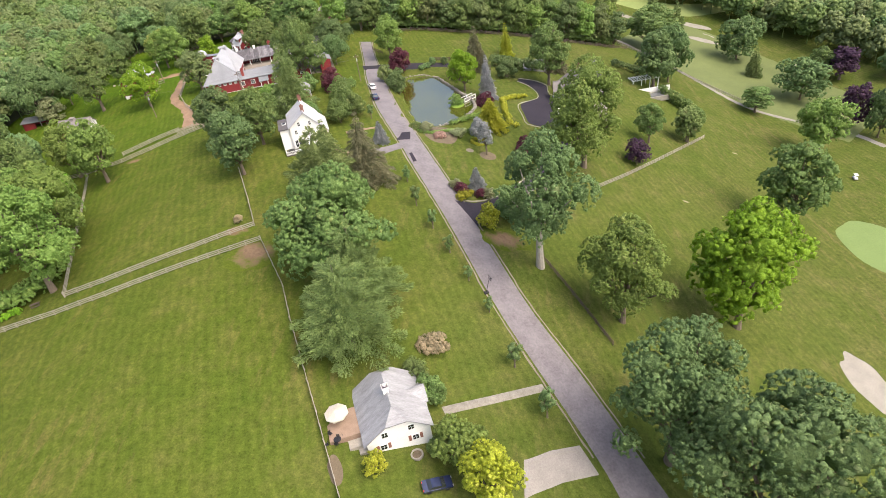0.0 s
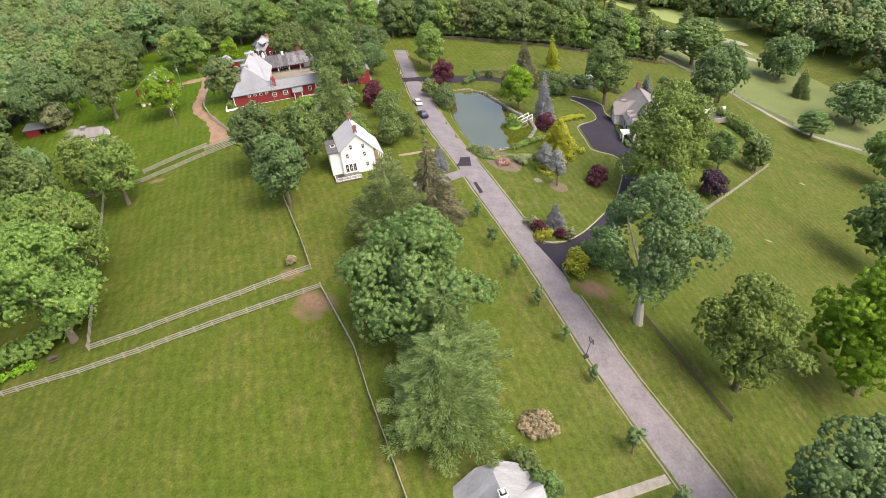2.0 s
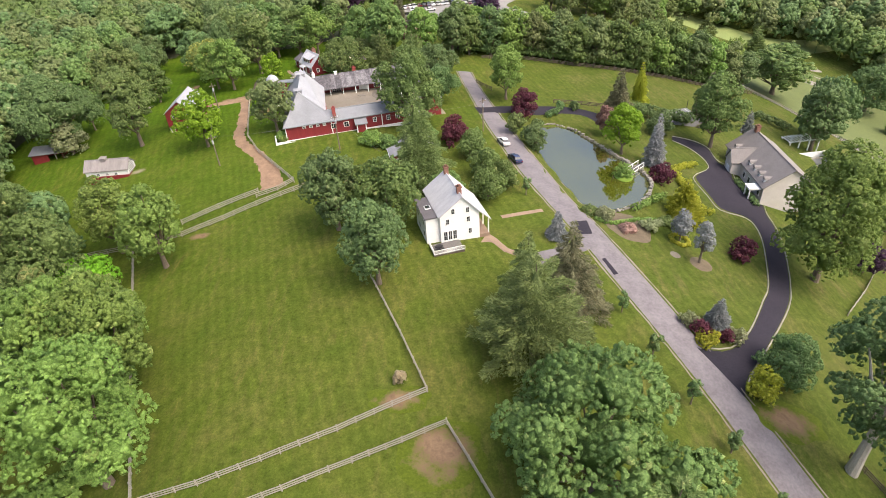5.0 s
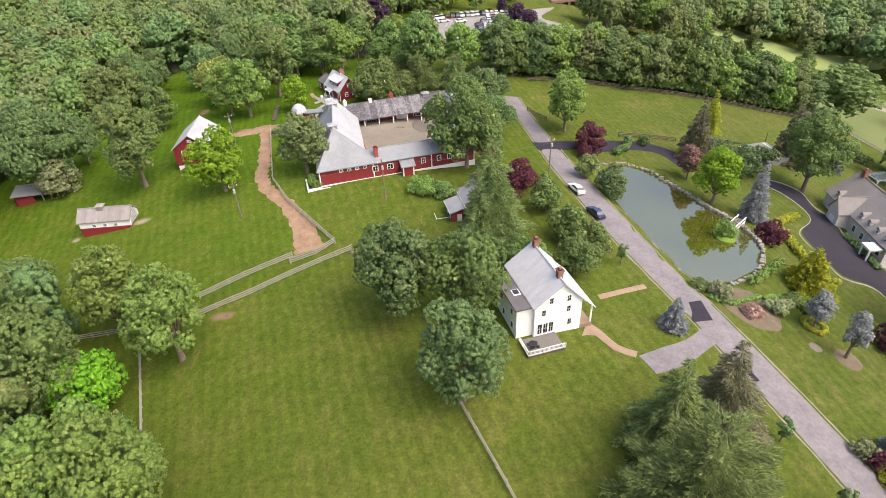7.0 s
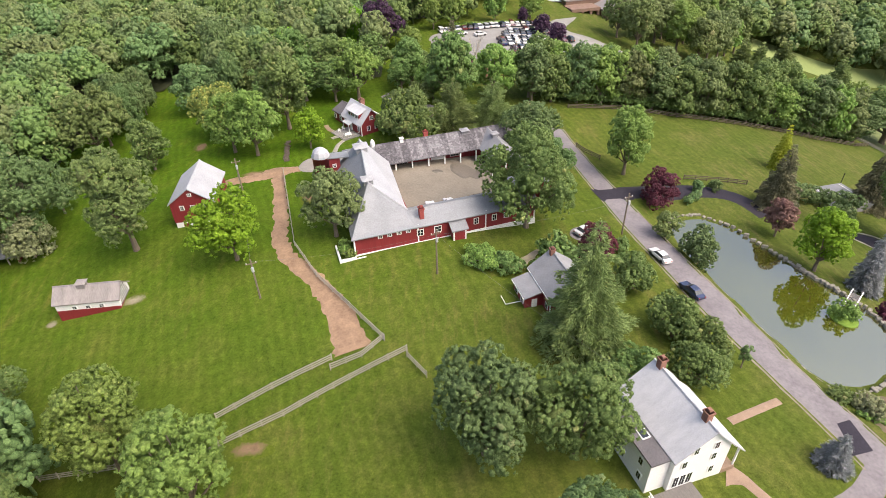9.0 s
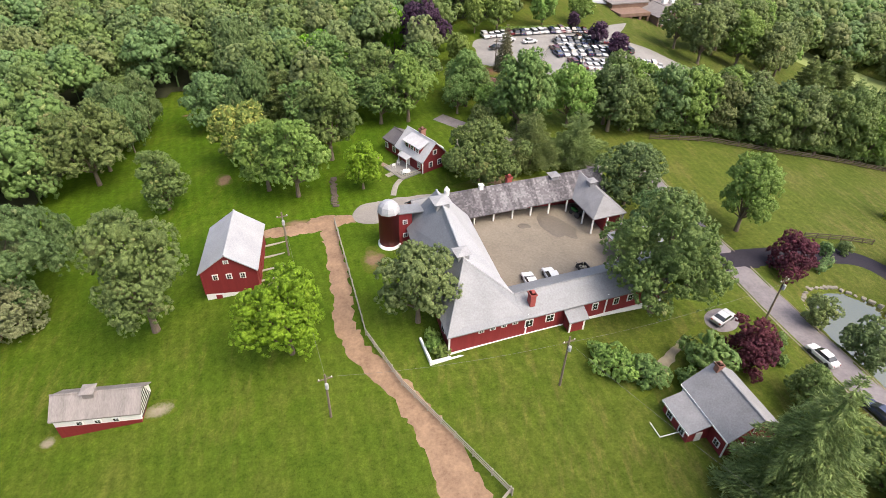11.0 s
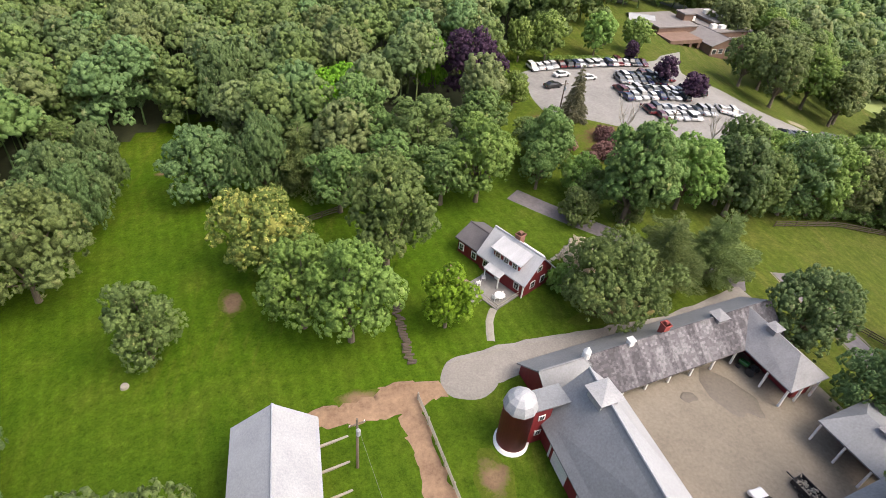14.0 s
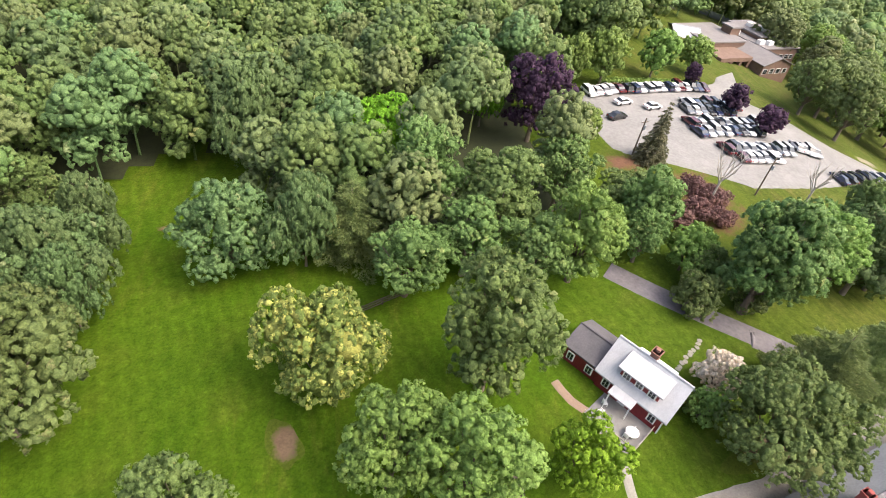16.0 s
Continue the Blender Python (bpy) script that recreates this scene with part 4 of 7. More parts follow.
def long_shed():
    b = empty("long_shed", -138.3, 178.2, 5.3, 5.0, "low white shed with a brown-grey roof and red base", "shed")
    gable(b, 0, 10.4, 0, 4.6, 2.5, 4.3, "x", WHITE, SHED_ROOF, 0.3, 0.9)
    part("footing", boxed(0.02, 10.38, -0.05, 4.58, -2.2, 1.0), RED, b, "red lower wall")
    for x in (3.0, 5.2, 7.4):
        window(b, x, -0.02, 1.1, 0.8, 0.7, "S")
    hip_vent(b, 4.4, 2.3, 4.2, 1.3, SHED_ROOF, 0.8)
    for i in range(6):
        part("clapboard", boxed(10.36, 10.46, 0.3 + i * 0.2, 4.3 - i * 0.2, 1.0 + i * 0.46, 1.16 + i * 0.46), IRON, b)


long_shed()


def run_in_shed():
    b = empty("run_in_shed", -163.0, 194.2, 3.6, 12.0, "open-fronted red shed with a flat tin roof", "shed")
    part("wall", boxed(0, 8, 3.6, 3.8, -1.5, 2.4), RED, b), part("wall", boxed(0, 0.2, 0, 3.8, -1.5, 2.4), RED, b), part("wall", boxed(7.8, 8, 0, 3.8, -1.5, 2.4), RED, b)
    part("wall", boxed(0, 4.2, 0, 0.2, -1.5, 2.3), RED, b)
    part("roof_slope", slabbed([(-0.4, -0.6, 2.3), (8.4, -0.6, 2.3), (8.4, 4.2, 3.1), (-0.4, 4.2, 3.1)]), TIN, b)
    part("post", boxed(6.0, 6.2, 0, 0.2, -1.5, 2.3), WOOD, b)


run_in_shed()


def farmhouse():
    b = empty("farmhouse", -51.2, 139.0, 8.6, 17.0, "white clapboard farmhouse with light grey shingle roof", "house")
    gable(b, 2.6, 10.2, 0, 10.6, 5.7, 8.9, "y", WHITE, SHINGLE_PALE, 0.4, -1.8, at=0.56, eave2=5.2)
    part("roof_slope", slabbed([(10.5, -0.4, 5.1), (12.4, -0.4, 3.2), (12.4, 9.8, 3.2), (10.5, 9.8, 5.1)]), SHINGLE_PALE, b)
    part("extension", boxed(0, 2.65, 0.6, 8.0, -1.8, 5.2), WHITE, b)
    part("flat_roof", boxed(-0.25, 2.75, 0.35, 8.2, 5.2, 5.45), DARK_ROOF, b, "dark flat roof")
    sk = part("skylight", boxed(0.8, 1.9, 3.6, 4.9, 5.45, 5.6), TRIM, b, "white framed skylight")
    part("pane", boxed(0.92, 1.78, 3.72, 4.78, 5.58, 5.63), PANE, sk)
    chimney(b, 6.9, 1.6, 8.2, 10.3, 0.8, 0.8), chimney(b, 6.9, 9.8, 8.2, 10.4, 0.8, 0.8)
    for x, z in ((4.0, 3.6), (5.1, 5.6), (8.0, 3.4), (7.9, 5.4), (8.3, 0.8)):
        window(b, x, -0.02, z, 0.75, 1.2, "S")
    for x in (3.4, 4.3, 5.2):
        window(b, x + 0.1, -0.02, 0.2, 0.85, 2.0, "S")
    for y, z in ((2.0, 0.9), (2.2, 3.3), (5.2, 0.9), (6.0, 3.3)):
        window(b, -0.02, y, z, 0.8, 1.2, "W")
    part("deck", boxed(0.2, 6.05, -3.6, -0.02, -1.2, -0.16), WOOD_DARK, b, "grey timber deck")
    for i in range(24):
        part("deck_board", boxed(0.22 + i * 0.243, 0.45 + i * 0.243, -3.58, -0.04, -0.16, -0.1), DECK, b)
    rail = bmesh.new()
    for x0, x1, y0, y1 in ((0.2, 6.0, -3.6, -3.5), (0.2, 0.3, -3.6, 0)):
        box(rail, x0, x1, y0, y1, 0.75, 0.85), box(rail, x0, x1, y0, y1, 0.05, 0.13)
    part("deck_rail", rail, TRIM, b, "white deck railing")
    bal = boxed(-0.03, 0.03, -0.03, 0.03, -0.1, 0.8)
    first = part("baluster", bal, TRIM, b)
    first.location = (0.3, -3.55, 0)
    for i in range(1, 30):
        share("baluster", first.data, b, pose(0.3 + 0.2 * i, -3.55, 0))
    for i in range(1, 17):
        share("baluster", first.data, b, pose(0.25, -3.55 + 0.21 * i, 0))
    part("porch_floor", boxed(10.22, 12.2, 0.0, 9.6, -1.5, 0.0), PAVER, b, "brick porch floor")
    for y in (0.2, 3.3, 6.4, 9.4):
        part("porch_post", boxed(11.95, 12.15, y - 0.1, y + 0.1, -0.2, 3.1), TRIM, b)
    for x in (1.1, 2.2):
        for y in (-2.5, -1.6):
            part("chair", boxed(x - 0.25, x + 0.25, y - 0.25, y + 0.25, 0.28, 0.42, 0.04), IRON, b, "dark metal patio chair")
    tb = part("table", lathe(bmesh.new(), [(0.35, -0.1), (0.08, -0.05), (0.08, 0.6), (0.65, 0.62), (0.65, 0.68)], 1.6, -2.0, 16), IRON, b, "round dark metal table")


farmhouse()


def cottage():
    b = empty("cottage", -21.2, 54.2, -5.6, 18.0, "white cottage with clipped gables and grey shingle roof", "house")
    W, L, E, R = 9.9, 10.8, 3.0, 6.9
    bm = bmesh.new()
    prism(bm, [(0, -2.5), (W, -2.5), (W, E), (W / 2 + 1.7, R - 1.5), (W / 2 - 1.7, R - 1.5), (0, E)], 0, L)
    part("wall", bm, WHITE, b)
    s = (R - E) / (W / 2)
    o = 0.5
    for sx in (-1, 1):
        xm, xe, xc = W / 2, W / 2 + sx * (W / 2 + o), W / 2 + sx * 1.75
        part("roof_slope", slabbed([(xe, -o, E - s * o + 0.2), (xc, -o, R - 1.3), (xm, 1.9, R + 0.2), (xm, L - 1.9, R + 0.2), (xc, L + o, R - 1.3), (xe, L + o, E - s * o + 0.2)]), SHINGLE_STREAKY, b, "grey shingle roof")
    for y0, y1 in ((-o, 1.9), (L + o, L - 1.9)):
        part("roof_slope", slabbed([(W / 2 - 1.75, y0, R - 1.3), (W / 2 + 1.75, y0, R - 1.3), (W / 2, y1, R + 0.2)]), SHINGLE_STREAKY, b)
    chimney(b, W / 2 - 0.1, 5.2, R - 0.6, R + 1.2, 0.9, 0.9, TRIM)
    gable(b, 7.4, 10.6, 4.6, 8.0, 3.0, 4.4, "x", WHITE, SHINGLE_STREAKY, 0.3, -2.5)
    for x, z in ((2.9, 3.0), (7.0, 3.0), (2.4, 0.5), (7.4, 0.5)):
        window(b, x, -0.02, z, 1.1, 1.15, "S")
    for x in (1.5, 3.3, 6.5, 8.3):
        part("shutter", boxed(x - 0.22, x + 0.22, -0.08, -0.005, 0.5, 1.65), BRICK, b, "reddish wooden shutter")
    part("side_deck", boxed(-1.3, -0.05, 0.0, 0.98, -2.0, 1.2), WOOD, b, "weathered side steps")
    part("terrace", boxed(-5.2, -0.05, 2.6, 8.0, -2.5, 2.75), PAVER, b, "brick terrace")
    part("terrace_step", boxed(-2.6, -0.05, 1.0, 2.58, -2.0, 1.75), WOOD, b)


cottage()


def red_cottage():
    b = empty("red_cottage", -90.4, 231.3, 12.0, 36.5, "dark red cottage with pale roof and dormer", "house")
    gable(b, 0, 6.0, 0, 8.4, 2.9, 5.9, "y", RED, SHINGLE_PALE, 0.45, -1.5)
    gable(b, 0.3, 5.7, 8.4, 13.2, 2.6, 3.9, "y", RED, DARK_ROOF, 0.4, -1.5, roof_label="dark felt roof")
    part("dormer_wall", boxed(0.5, 2.6, 1.6, 6.4, 3.0, 4.9), RED, b)
    part("dormer_roof", slabbed([(0.1, 1.2, 4.85), (3.0, 1.2, 5.85), (3.0, 6.8, 5.85), (0.1, 6.8, 4.85)]), SHINGLE_PALE, b)
    for y in (2.4, 4.0, 5.6):
        window(b, 0.48, y, 3.5, 0.9, 1.0, "W")
    for y in (1.2, 7.2, 9.6, 12.2):
        window(b, -0.02, y, 0.9, 0.9, 1.2, "W")
    part("porch_roof", slabbed([(-1.6, 3.2, 2.3), (0.0, 3.2, 2.8), (0.0, 6.2, 2.8), (-1.6, 6.2, 2.3)], 0.14), SHINGLE_PALE, b)
    for y in (3.4, 6.0):
        part("porch_post", boxed(-1.5, -1.35, y - 0.07, y + 0.07, -1.0, 2.3), TRIM, b)
    part("door", boxed(-0.05, 0.04, 4.2, 5.2, -0.2, 2.0), TRIM, b, "white front door")
    window(b, 2.0, -0.02, 0.9, 0.9, 1.2, "S"), window(b, 4.2, -0.02, 0.9, 0.9, 1.2, "S"), window(b, 3.0, -0.02, 3.4, 0.9, 1.0, "S")
    chimney(b, 3.5, 4.6, 5.2, 7.0, 1.1, 0.9)
    for x in (0, 6):
        part("corner_board", boxed(x - 0.1, x + 0.1, -0.06, 0.1, -0.8, 2.8), TRIM, b)
    for x0, x1, y0, y1 in ((-4.6, -4.5, 0.5, 3.0), (-4.6, -4.5, 4.4, 6.8), (-4.6, -0.2, 0.4, 0.5)):
        part("terrace_rail", boxed(x0, x1, y0, y1, 0.95, 1.05), WOOD, b)
        part("terrace_rail", boxed(x0, x1, y0, y1, 0.45, 0.53), WOOD, b)
    part("step", boxed(-5.4, -4.62, 3.1, 4.3, -1.2, 0.12), KERB, b), part("step", boxed(-6.1, -5.42, 3.1, 4.3, -1.2, 0.06), KERB, b)
    part("terrace", boxed(-4.6, -0.02, 0.5, 6.8, -1.2, 0.16), CARPARK, b, "pale paved terrace")
    part("side_porch", boxed(6.0, 7.0, 2.0, 7.0, 1.6, 2.9), TRIM, b, "white enclosed side porch")


red_cottage()


def mansion():
    b = empty("mansion", 27.6, 172.5, -5.4, 88.0, "long cream stone house with dormers and taupe roof", "house")
    gable(b, 0, 24, -12, 0, 4.0, 8.3, "x", CREAM, TAUPE_ROOF, 0.5, -3)
    gable(b, 13.5, 17.5, -6, 2.6, 4.0, 6.8, "y", CREAM, TAUPE_ROOF, 0.3, -3)
    for x in (2.0, 5.0, 8.0, 11.0, 20.5):
        d = part("dormer", boxed(x - 0.55, x + 0.55, -2.0, -0.45, 3.9, 5.3), TRIM, b, "white dormer")
        bm = bmesh.new()
        prism(bm, [(x - 0.72, 5.2), (x + 0.72, 5.2), (x + 0.4, 5.65), (x, 5.85), (x - 0.4, 5.65)], -2.6, -0.35)
        part("dormer_roof", bm, TAUPE_ROOF, d)
    for x in (2.0, 5.0, 8.0, 11.0, 20.5):
        window(b, x, 0.02, 0.9, 1.1, 1.6, "N"), window(b, x, -0.43, 4.2, 0.7, 0.95, "N")
    part("portico_roof", boxed(0.6, 3.4, 0.3, 3.0, 2.9, 3.3), TRIM, b, "white arched portico")
    for x in (0.8, 3.2):
        part("portico_column", lathe(bmesh.new(), [(0.18, -1.0), (0.18, 2.9)], x, 2.7, 10), TRIM, b)
    part("door", boxed(14.6, 16.4, 2.5, 2.72, 0, 2.4), TRIM, b, "white double door")
    chimney(b, 22.5, -6, 7.5, 10.0, 1.2, 1.0)


mansion()


def school():
    b = empty("club_building", -13.0, 352.0, 6.0, 15.0, "low brick clubhouse with flat roofs and white plant", "building")
    for x0, x1, y0, y1, z in ((0, 16, 7, 22, 5.6), (22, 38, 4, 20, 4.2), (14, 18, 12, 16, 8.0), (26, 36, 10, 24, 5.6)):
        part("wall", boxed(x0, x1, y0, y1, -7, z), BRICK_BROWN, b)
        part("flat_roof", boxed(x0 - 0.4, x1 + 0.4, y0 - 0.4, y1 + 0.4, z, z + 0.4), TAUPE_ROOF, b)
    gable(b, 13, 25, -5, 8, 3.4, 5.4, "y", BRICK_BROWN, TAUPE_ROOF, 0.6, -7)
    for x, y, z in ((23, 7, 4.6), (26, 6, 4.6), (31, 14, 6.0), (29, 18, 6.0), (34, 6, 4.6), (20, 15, 5.0)):
        part("roof_unit", boxed(x, x + 2.2, y, y + 1.6, z - 0.2, z + 1.2), TRIM, b, "white roof ventilation unit")
    part("canopy", boxed(-1, 12, -1, 7, 3.0, 4.2), BRICK_BROWN, b, "brick entrance canopy")
    for x in (-0.5, 4, 8, 11.5):
        part("pier", boxed(x - 0.5, x + 0.5, -0.8, 0.2, -6, 3.0), BRICK_BROWN, b)
    for i in range(4):
        window(b, 14.5 + i * 2.8, -5.02, 0.6, 1.8, 1.6, "S")
    for i in range(5):
        window(b, 26.5 + i * 2.4, 3.98, 0.9, 1.6, 1.5, "S")
    c = empty("hall", -22.5, 364.5, 6.0, -15.0, "brick hall with a pale hipped roof among trees", "building")
    gable(c, 0, 8, 0, 12, 5, 6.6, "x", BRICK_BROWN, TIN_LIGHT, 0.5, -4)


school()

# ---- pond ----
n_ = 72
pa_ = np.arange(n_) * 2 * math.pi / n_
pr_ = pond_radius(pa_) * 1.02
water = new("pond", mesh_of("pond", [(PX, PY, PZ)] + list(zip(PX + pr_ * np.cos(pa_), PY + pr_ * np.sin(pa_), np.full(n_, PZ))), [(0, 1 + i, 1 + (i + 1) % n_) for i in range(n_)], WATER))
tagged(water, "still green pond mirroring the grey sky", "pond", kind="structure")


def stone_edge():
    """Rough stones along the pond's far bank and a straight kerb along the near one."""
    rng = np.random.RandomState(4)
    wall = empty("pond_edging", PX, PY, PZ, 0, "rough stone edging round the pond", "wall")
    metas = []
    for k in range(5):
        bm = bmesh.new()
        bmesh.ops.create_cube(bm, size=1)
        for v in bm.verts:
            v.co += Vector(rng.uniform(-0.12, 0.12, 3))
        bmesh.ops.bevel(bm, geom=bm.edges[:], offset=0.12, segments=1, affect="EDGES")
        me = bpy.data.meshes.new("stone")
        bm.to_mesh(me), bm.free()
        me.materials.append(STONE)
        metas.append(me)
    a = 0.0
    while a < 2 * math.pi:
        r = float(pond_radius(a)) * 1.03
        nxt = a + 0.8 / r
        r2 = float(pond_radius(nxt)) * 1.03
        along = math.degrees(math.atan2(r2 * math.sin(nxt) - r * math.sin(a), r2 * math.cos(nxt) - r * math.cos(a)))
        if math.cos(a - radians(20)) > -0.25:
            size, up, spin = (rng.uniform(0.6, 1.1), rng.uniform(0.5, 0.8), rng.uniform(0.5, 1.0)), rng.uniform(0.0, 0.3), rng.uniform(0, 360)
        else:
            size, up, spin = (1.0, 0.3, 0.35), 0.18, along
        share("stone", metas[rng.randint(5)], wall, pose(r * math.cos(a), r * math.sin(a), up, 0, 0, spin) @ Matrix.Diagonal((*size, 1)))
        a = nxt


stone_edge()
# ---- fences, hedges, cars, poles ----
RAIL = {}


def fence(pts, style, label):
    """A rail fence that follows the ground: posts, and three rails in every bay."""
    mat = WOOD if style == "rail" else WOOD_DARK
    if style not in RAIL:
        pm, rm = bpy.data.meshes.new("post"), bpy.data.meshes.new("rail")
        bm = boxed(-0.08, 0.08, -0.08, 0.08, -0.4, 1.35, bevel=0.02)
        bm.to_mesh(pm), bm.free()
        bm = boxed(0, 1, -0.03, 0.03, -0.085, 0.085)
        bm.to_mesh(rm), bm.free()
        pm.materials.append(mat), rm.materials.append(mat)
        RAIL[style] = (pm, rm)
    pm, rm = RAIL[style]
    line, p = [], np.array(pts, float)
    for a, b in zip(p, p[1:]):
        n = max(1, int(round(np.linalg.norm(b - a) / 2.7)))
        line += [a + (b - a) * k / n for k in range(n)]
    line.append(p[-1])
    spots = [Vector((q[0], q[1], gz(*q))) for q in line]
    f = empty("fence", *spots[0], 0, label, "fence")
    inv = f.matrix_world.inverted()
    rng = np.random.RandomState(len(pts) * 7 + int(abs(pts[0][0])))
    for q in spots:
        share("post", pm, f, Matrix.Translation(q - spots[0]) @ pose(0, 0, 0, rng.uniform(-3, 3), rng.uniform(-3, 3), rng.uniform(0, 20)))
    for a, b in zip(spots, spots[1:]):
        d = b - a
        turn = math.degrees(math.atan2(d.y, d.x))
        for z in (0.35, 0.75, 1.15):
            dip = -math.degrees(math.atan2(d.z, math.hypot(d.x, d.y))) + rng.uniform(-0.8, 0.8)
            share("rail", rm, f, Matrix.Translation(a - spots[0] + Vector((0, 0, z))) @ pose(0, 0, 0, 0, dip, turn) @ Matrix.Diagonal((d.length, 1, 1, 1)))


def hedge(pts, w, h, mat, label):
    """A hedge along a line: overlapping leafy lumps, one plant mass."""
    rng = np.random.RandomState(int(abs(pts[0][0] * 10)) + 3)
    p = np.array(pts, float)
    x0, y0, z0 = p[0][0], p[0][1], gz(*p[0])
    lobes = []
    for a, b in zip(p, p[1:]):
        n = max(1, int(np.linalg.norm(b - a) / (w * 0.42)))
        for k in range(n):
            q = a + (b - a) * (k + rng.uniform(0, 0.6)) / n
            lumps = max(1, int(h / w + 0.5))
            for j in range(lumps):
                lobes.append((q[0] - x0 + rng.uniform(-0.1, 0.1) * w, q[1] - y0 + rng.uniform(-0.1, 0.1) * w, gz(*q) - z0 + h * (j + 0.5) / lumps, min(w * 0.55, h * 0.62) * rng.uniform(0.85, 1.15)))
    heap = Heap()
    leaf_lobes(heap, rng, np.array(lobes), 0.3 if h < 2 else 0.42, 1.0)
    thing = empty("hedge", x0, y0, z0, 0, label, "hedge")
    ob = new("foliage", heap.mesh("foliage", mat, True))
    ob.parent = thing
    part("stem", rodded((0, 0, -0.4), (0, 0, h * 0.5), 0.05, 0.03, 5), BARK, thing)
    return thing


CARS = {}


def car(x, y, turn, colour, tall=False, label=None, category="car", name="car"):
    """A passenger car: body, glass house, roof, four wheels and lamps."""
    z = gz(x, y) + 0.12
    slope = (gz(x + 1, y) - gz(x - 1, y)) / 2, (gz(x, y + 1) - gz(x, y - 1)) / 2
    key = (colour, tall, label)
    m = Matrix.Translation((x, y, z)) @ Vector((0, 0, 1)).rotation_difference(Vector((-slope[0], -slope[1], 1))).to_matrix().to_4x4() @ pose(0, 0, 0, 0, 0, turn)
    if key in CARS:
        return copy_thing(CARS[key], m)
    c = empty(name, x, y, z, turn, label or f"{colour} {'tall estate car' if tall else 'saloon car'} parked on the ground", category)
    c.matrix_world = m
    paintm, L, W, H = CAR_PAINT[colour], 2.3, 0.92, 1.72 if tall else 1.45
    bm = bmesh.new()
    prism(bm, [(-L, 0.35), (L, 0.35), (L + 0.03, 0.62), (L - 0.12, 0.80), (1.15, 0.95), (-1.55 if not tall else -L + 0.05, 0.98), (-L, 0.90)], -W, W)
    bmesh.ops.bevel(bm, geom=[e for e in bm.edges], offset=0.07, segments=2, affect="EDGES")
    part("body", bm, paintm, c)
    back = -1.65 if not tall else -2.15
    bm = bmesh.new()
    prism(bm, [(back, 0.93), (1.15, 0.93), (0.35, H - 0.06), (back + (0.65 if not tall else 0.25), H - 0.06)], -W + 0.08, W - 0.08)
    for v in bm.verts:
        if v.co.z > 1.1:
            v.co.y *= 0.80
    part("glasshouse", bm, PANE, c, "dark tinted glass")
    bm = bmesh.new()
    prism(bm, [(back + (0.6 if not tall else 0.2), H - 0.08), (0.42, H - 0.08), (0.25, H), (back + (0.8 if not tall else 0.35), H)], -W * 0.74, W * 0.74)
    part("roof", bm, paintm, c)
    bm = bmesh.new()
    lathe(bm, [(0.34, -0.11), (0.36, -0.09), (0.36, 0.09), (0.34, 0.11)], 0, 0, 14)
    for v in bm.verts:
        v.co = (v.co.x, v.co.z, v.co.y)
    first = part("wheel", bm, RUBBER, c)
    first.location = (1.45, W - 0.08, 0.34)
    for px, py in ((1.45, -W + 0.08), (-1.4, W - 0.08), (-1.4, -W + 0.08)):
        share("wheel", first.data, c, pose(px, py, 0.34))
    for s in (-1, 1):
        part("headlight", boxed(L - 0.12, L + 0.04, s * 0.62 - 0.16, s * 0.62 + 0.16, 0.62, 0.74), TIN_LIGHT, c)
        part("tail_light", boxed(-L - 0.02, -L + 0.08, s * 0.66 - 0.13, s * 0.66 + 0.13, 0.70, 0.84), CAR_PAINT["red"], c)
    CARS[key] = c
    return c


def parked_one(x, y, turn, colour):
    car(x, y, turn, colour)


def suv(x, y, turn):
    car(x, y, turn, "white", True, "white sport utility car with dark roof glass in the yard")


def parked(a, b, n, turn, seed):
    """A row of parked cars side by side."""
    rng = np.random.RandomState(seed)
    way = math.degrees(math.atan2(b[1] - a[1], b[0] - a[0])) + 90
    for i in range(n):
        if rng.uniform() < 0.07:
            continue
        f = (i + 0.5) / n
        car(a[0] + (b[0] - a[0]) * f + rng.uniform(-0.15, 0.15), a[1] + (b[1] - a[1]) * f + rng.uniform(-0.3, 0.3), way + rng.uniform(-3, 3) + 180 * rng.randint(2),
            ["white", "black", "silver", "grey", "blue", "white", "silver", "white", "black", "wine"][rng.randint(10)], rng.uniform() < 0.4)


def trailer(x, y, turn):
    t = empty("trailer", x, y, gz(x, y) + 0.12, turn, "dark open trailer heaped with cut firewood", "trailer")
    bm = boxed(-1.6, 1.6, -0.85, 0.85, 0.5, 0.6)
    for q in ((-1.6, 1.6, -0.85, -0.78), (-1.6, 1.6, 0.78, 0.85), (-1.6, -1.53, -0.78, 0.78), (1.53, 1.6, -0.78, 0.78)):
        box(bm, *q, 0.6, 1.15)
    part("bed", bm, IRON, t)
    rng = np.random.RandomState(2)
    heap = bmesh.new()
    for i in range(60):
        p = rng.uniform((-1.4, -0.7, 0.65), (1.4, 0.7, 1.15))
        rod(heap, p, p + rng.uniform(-0.35, 0.35, 3) * (1, 1, 0.3), 0.09, 0.08, 6)
    part("load", heap, WOOD, t, "split firewood")
    for s in (-0.95, 0.95):
        bm = lathe(bmesh.new(), [(0.3, -0.09), (0.33, 0), (0.3, 0.09)], 0, 0, 12)
        for v in bm.verts:
            v.co = (v.co.x, v.co.z + s, v.co.y + 0.33)
        part("wheel", bm, RUBBER, t)
    part("drawbar", boxed(1.6, 2.6, -0.05, 0.05, 0.45, 0.55), IRON, t)


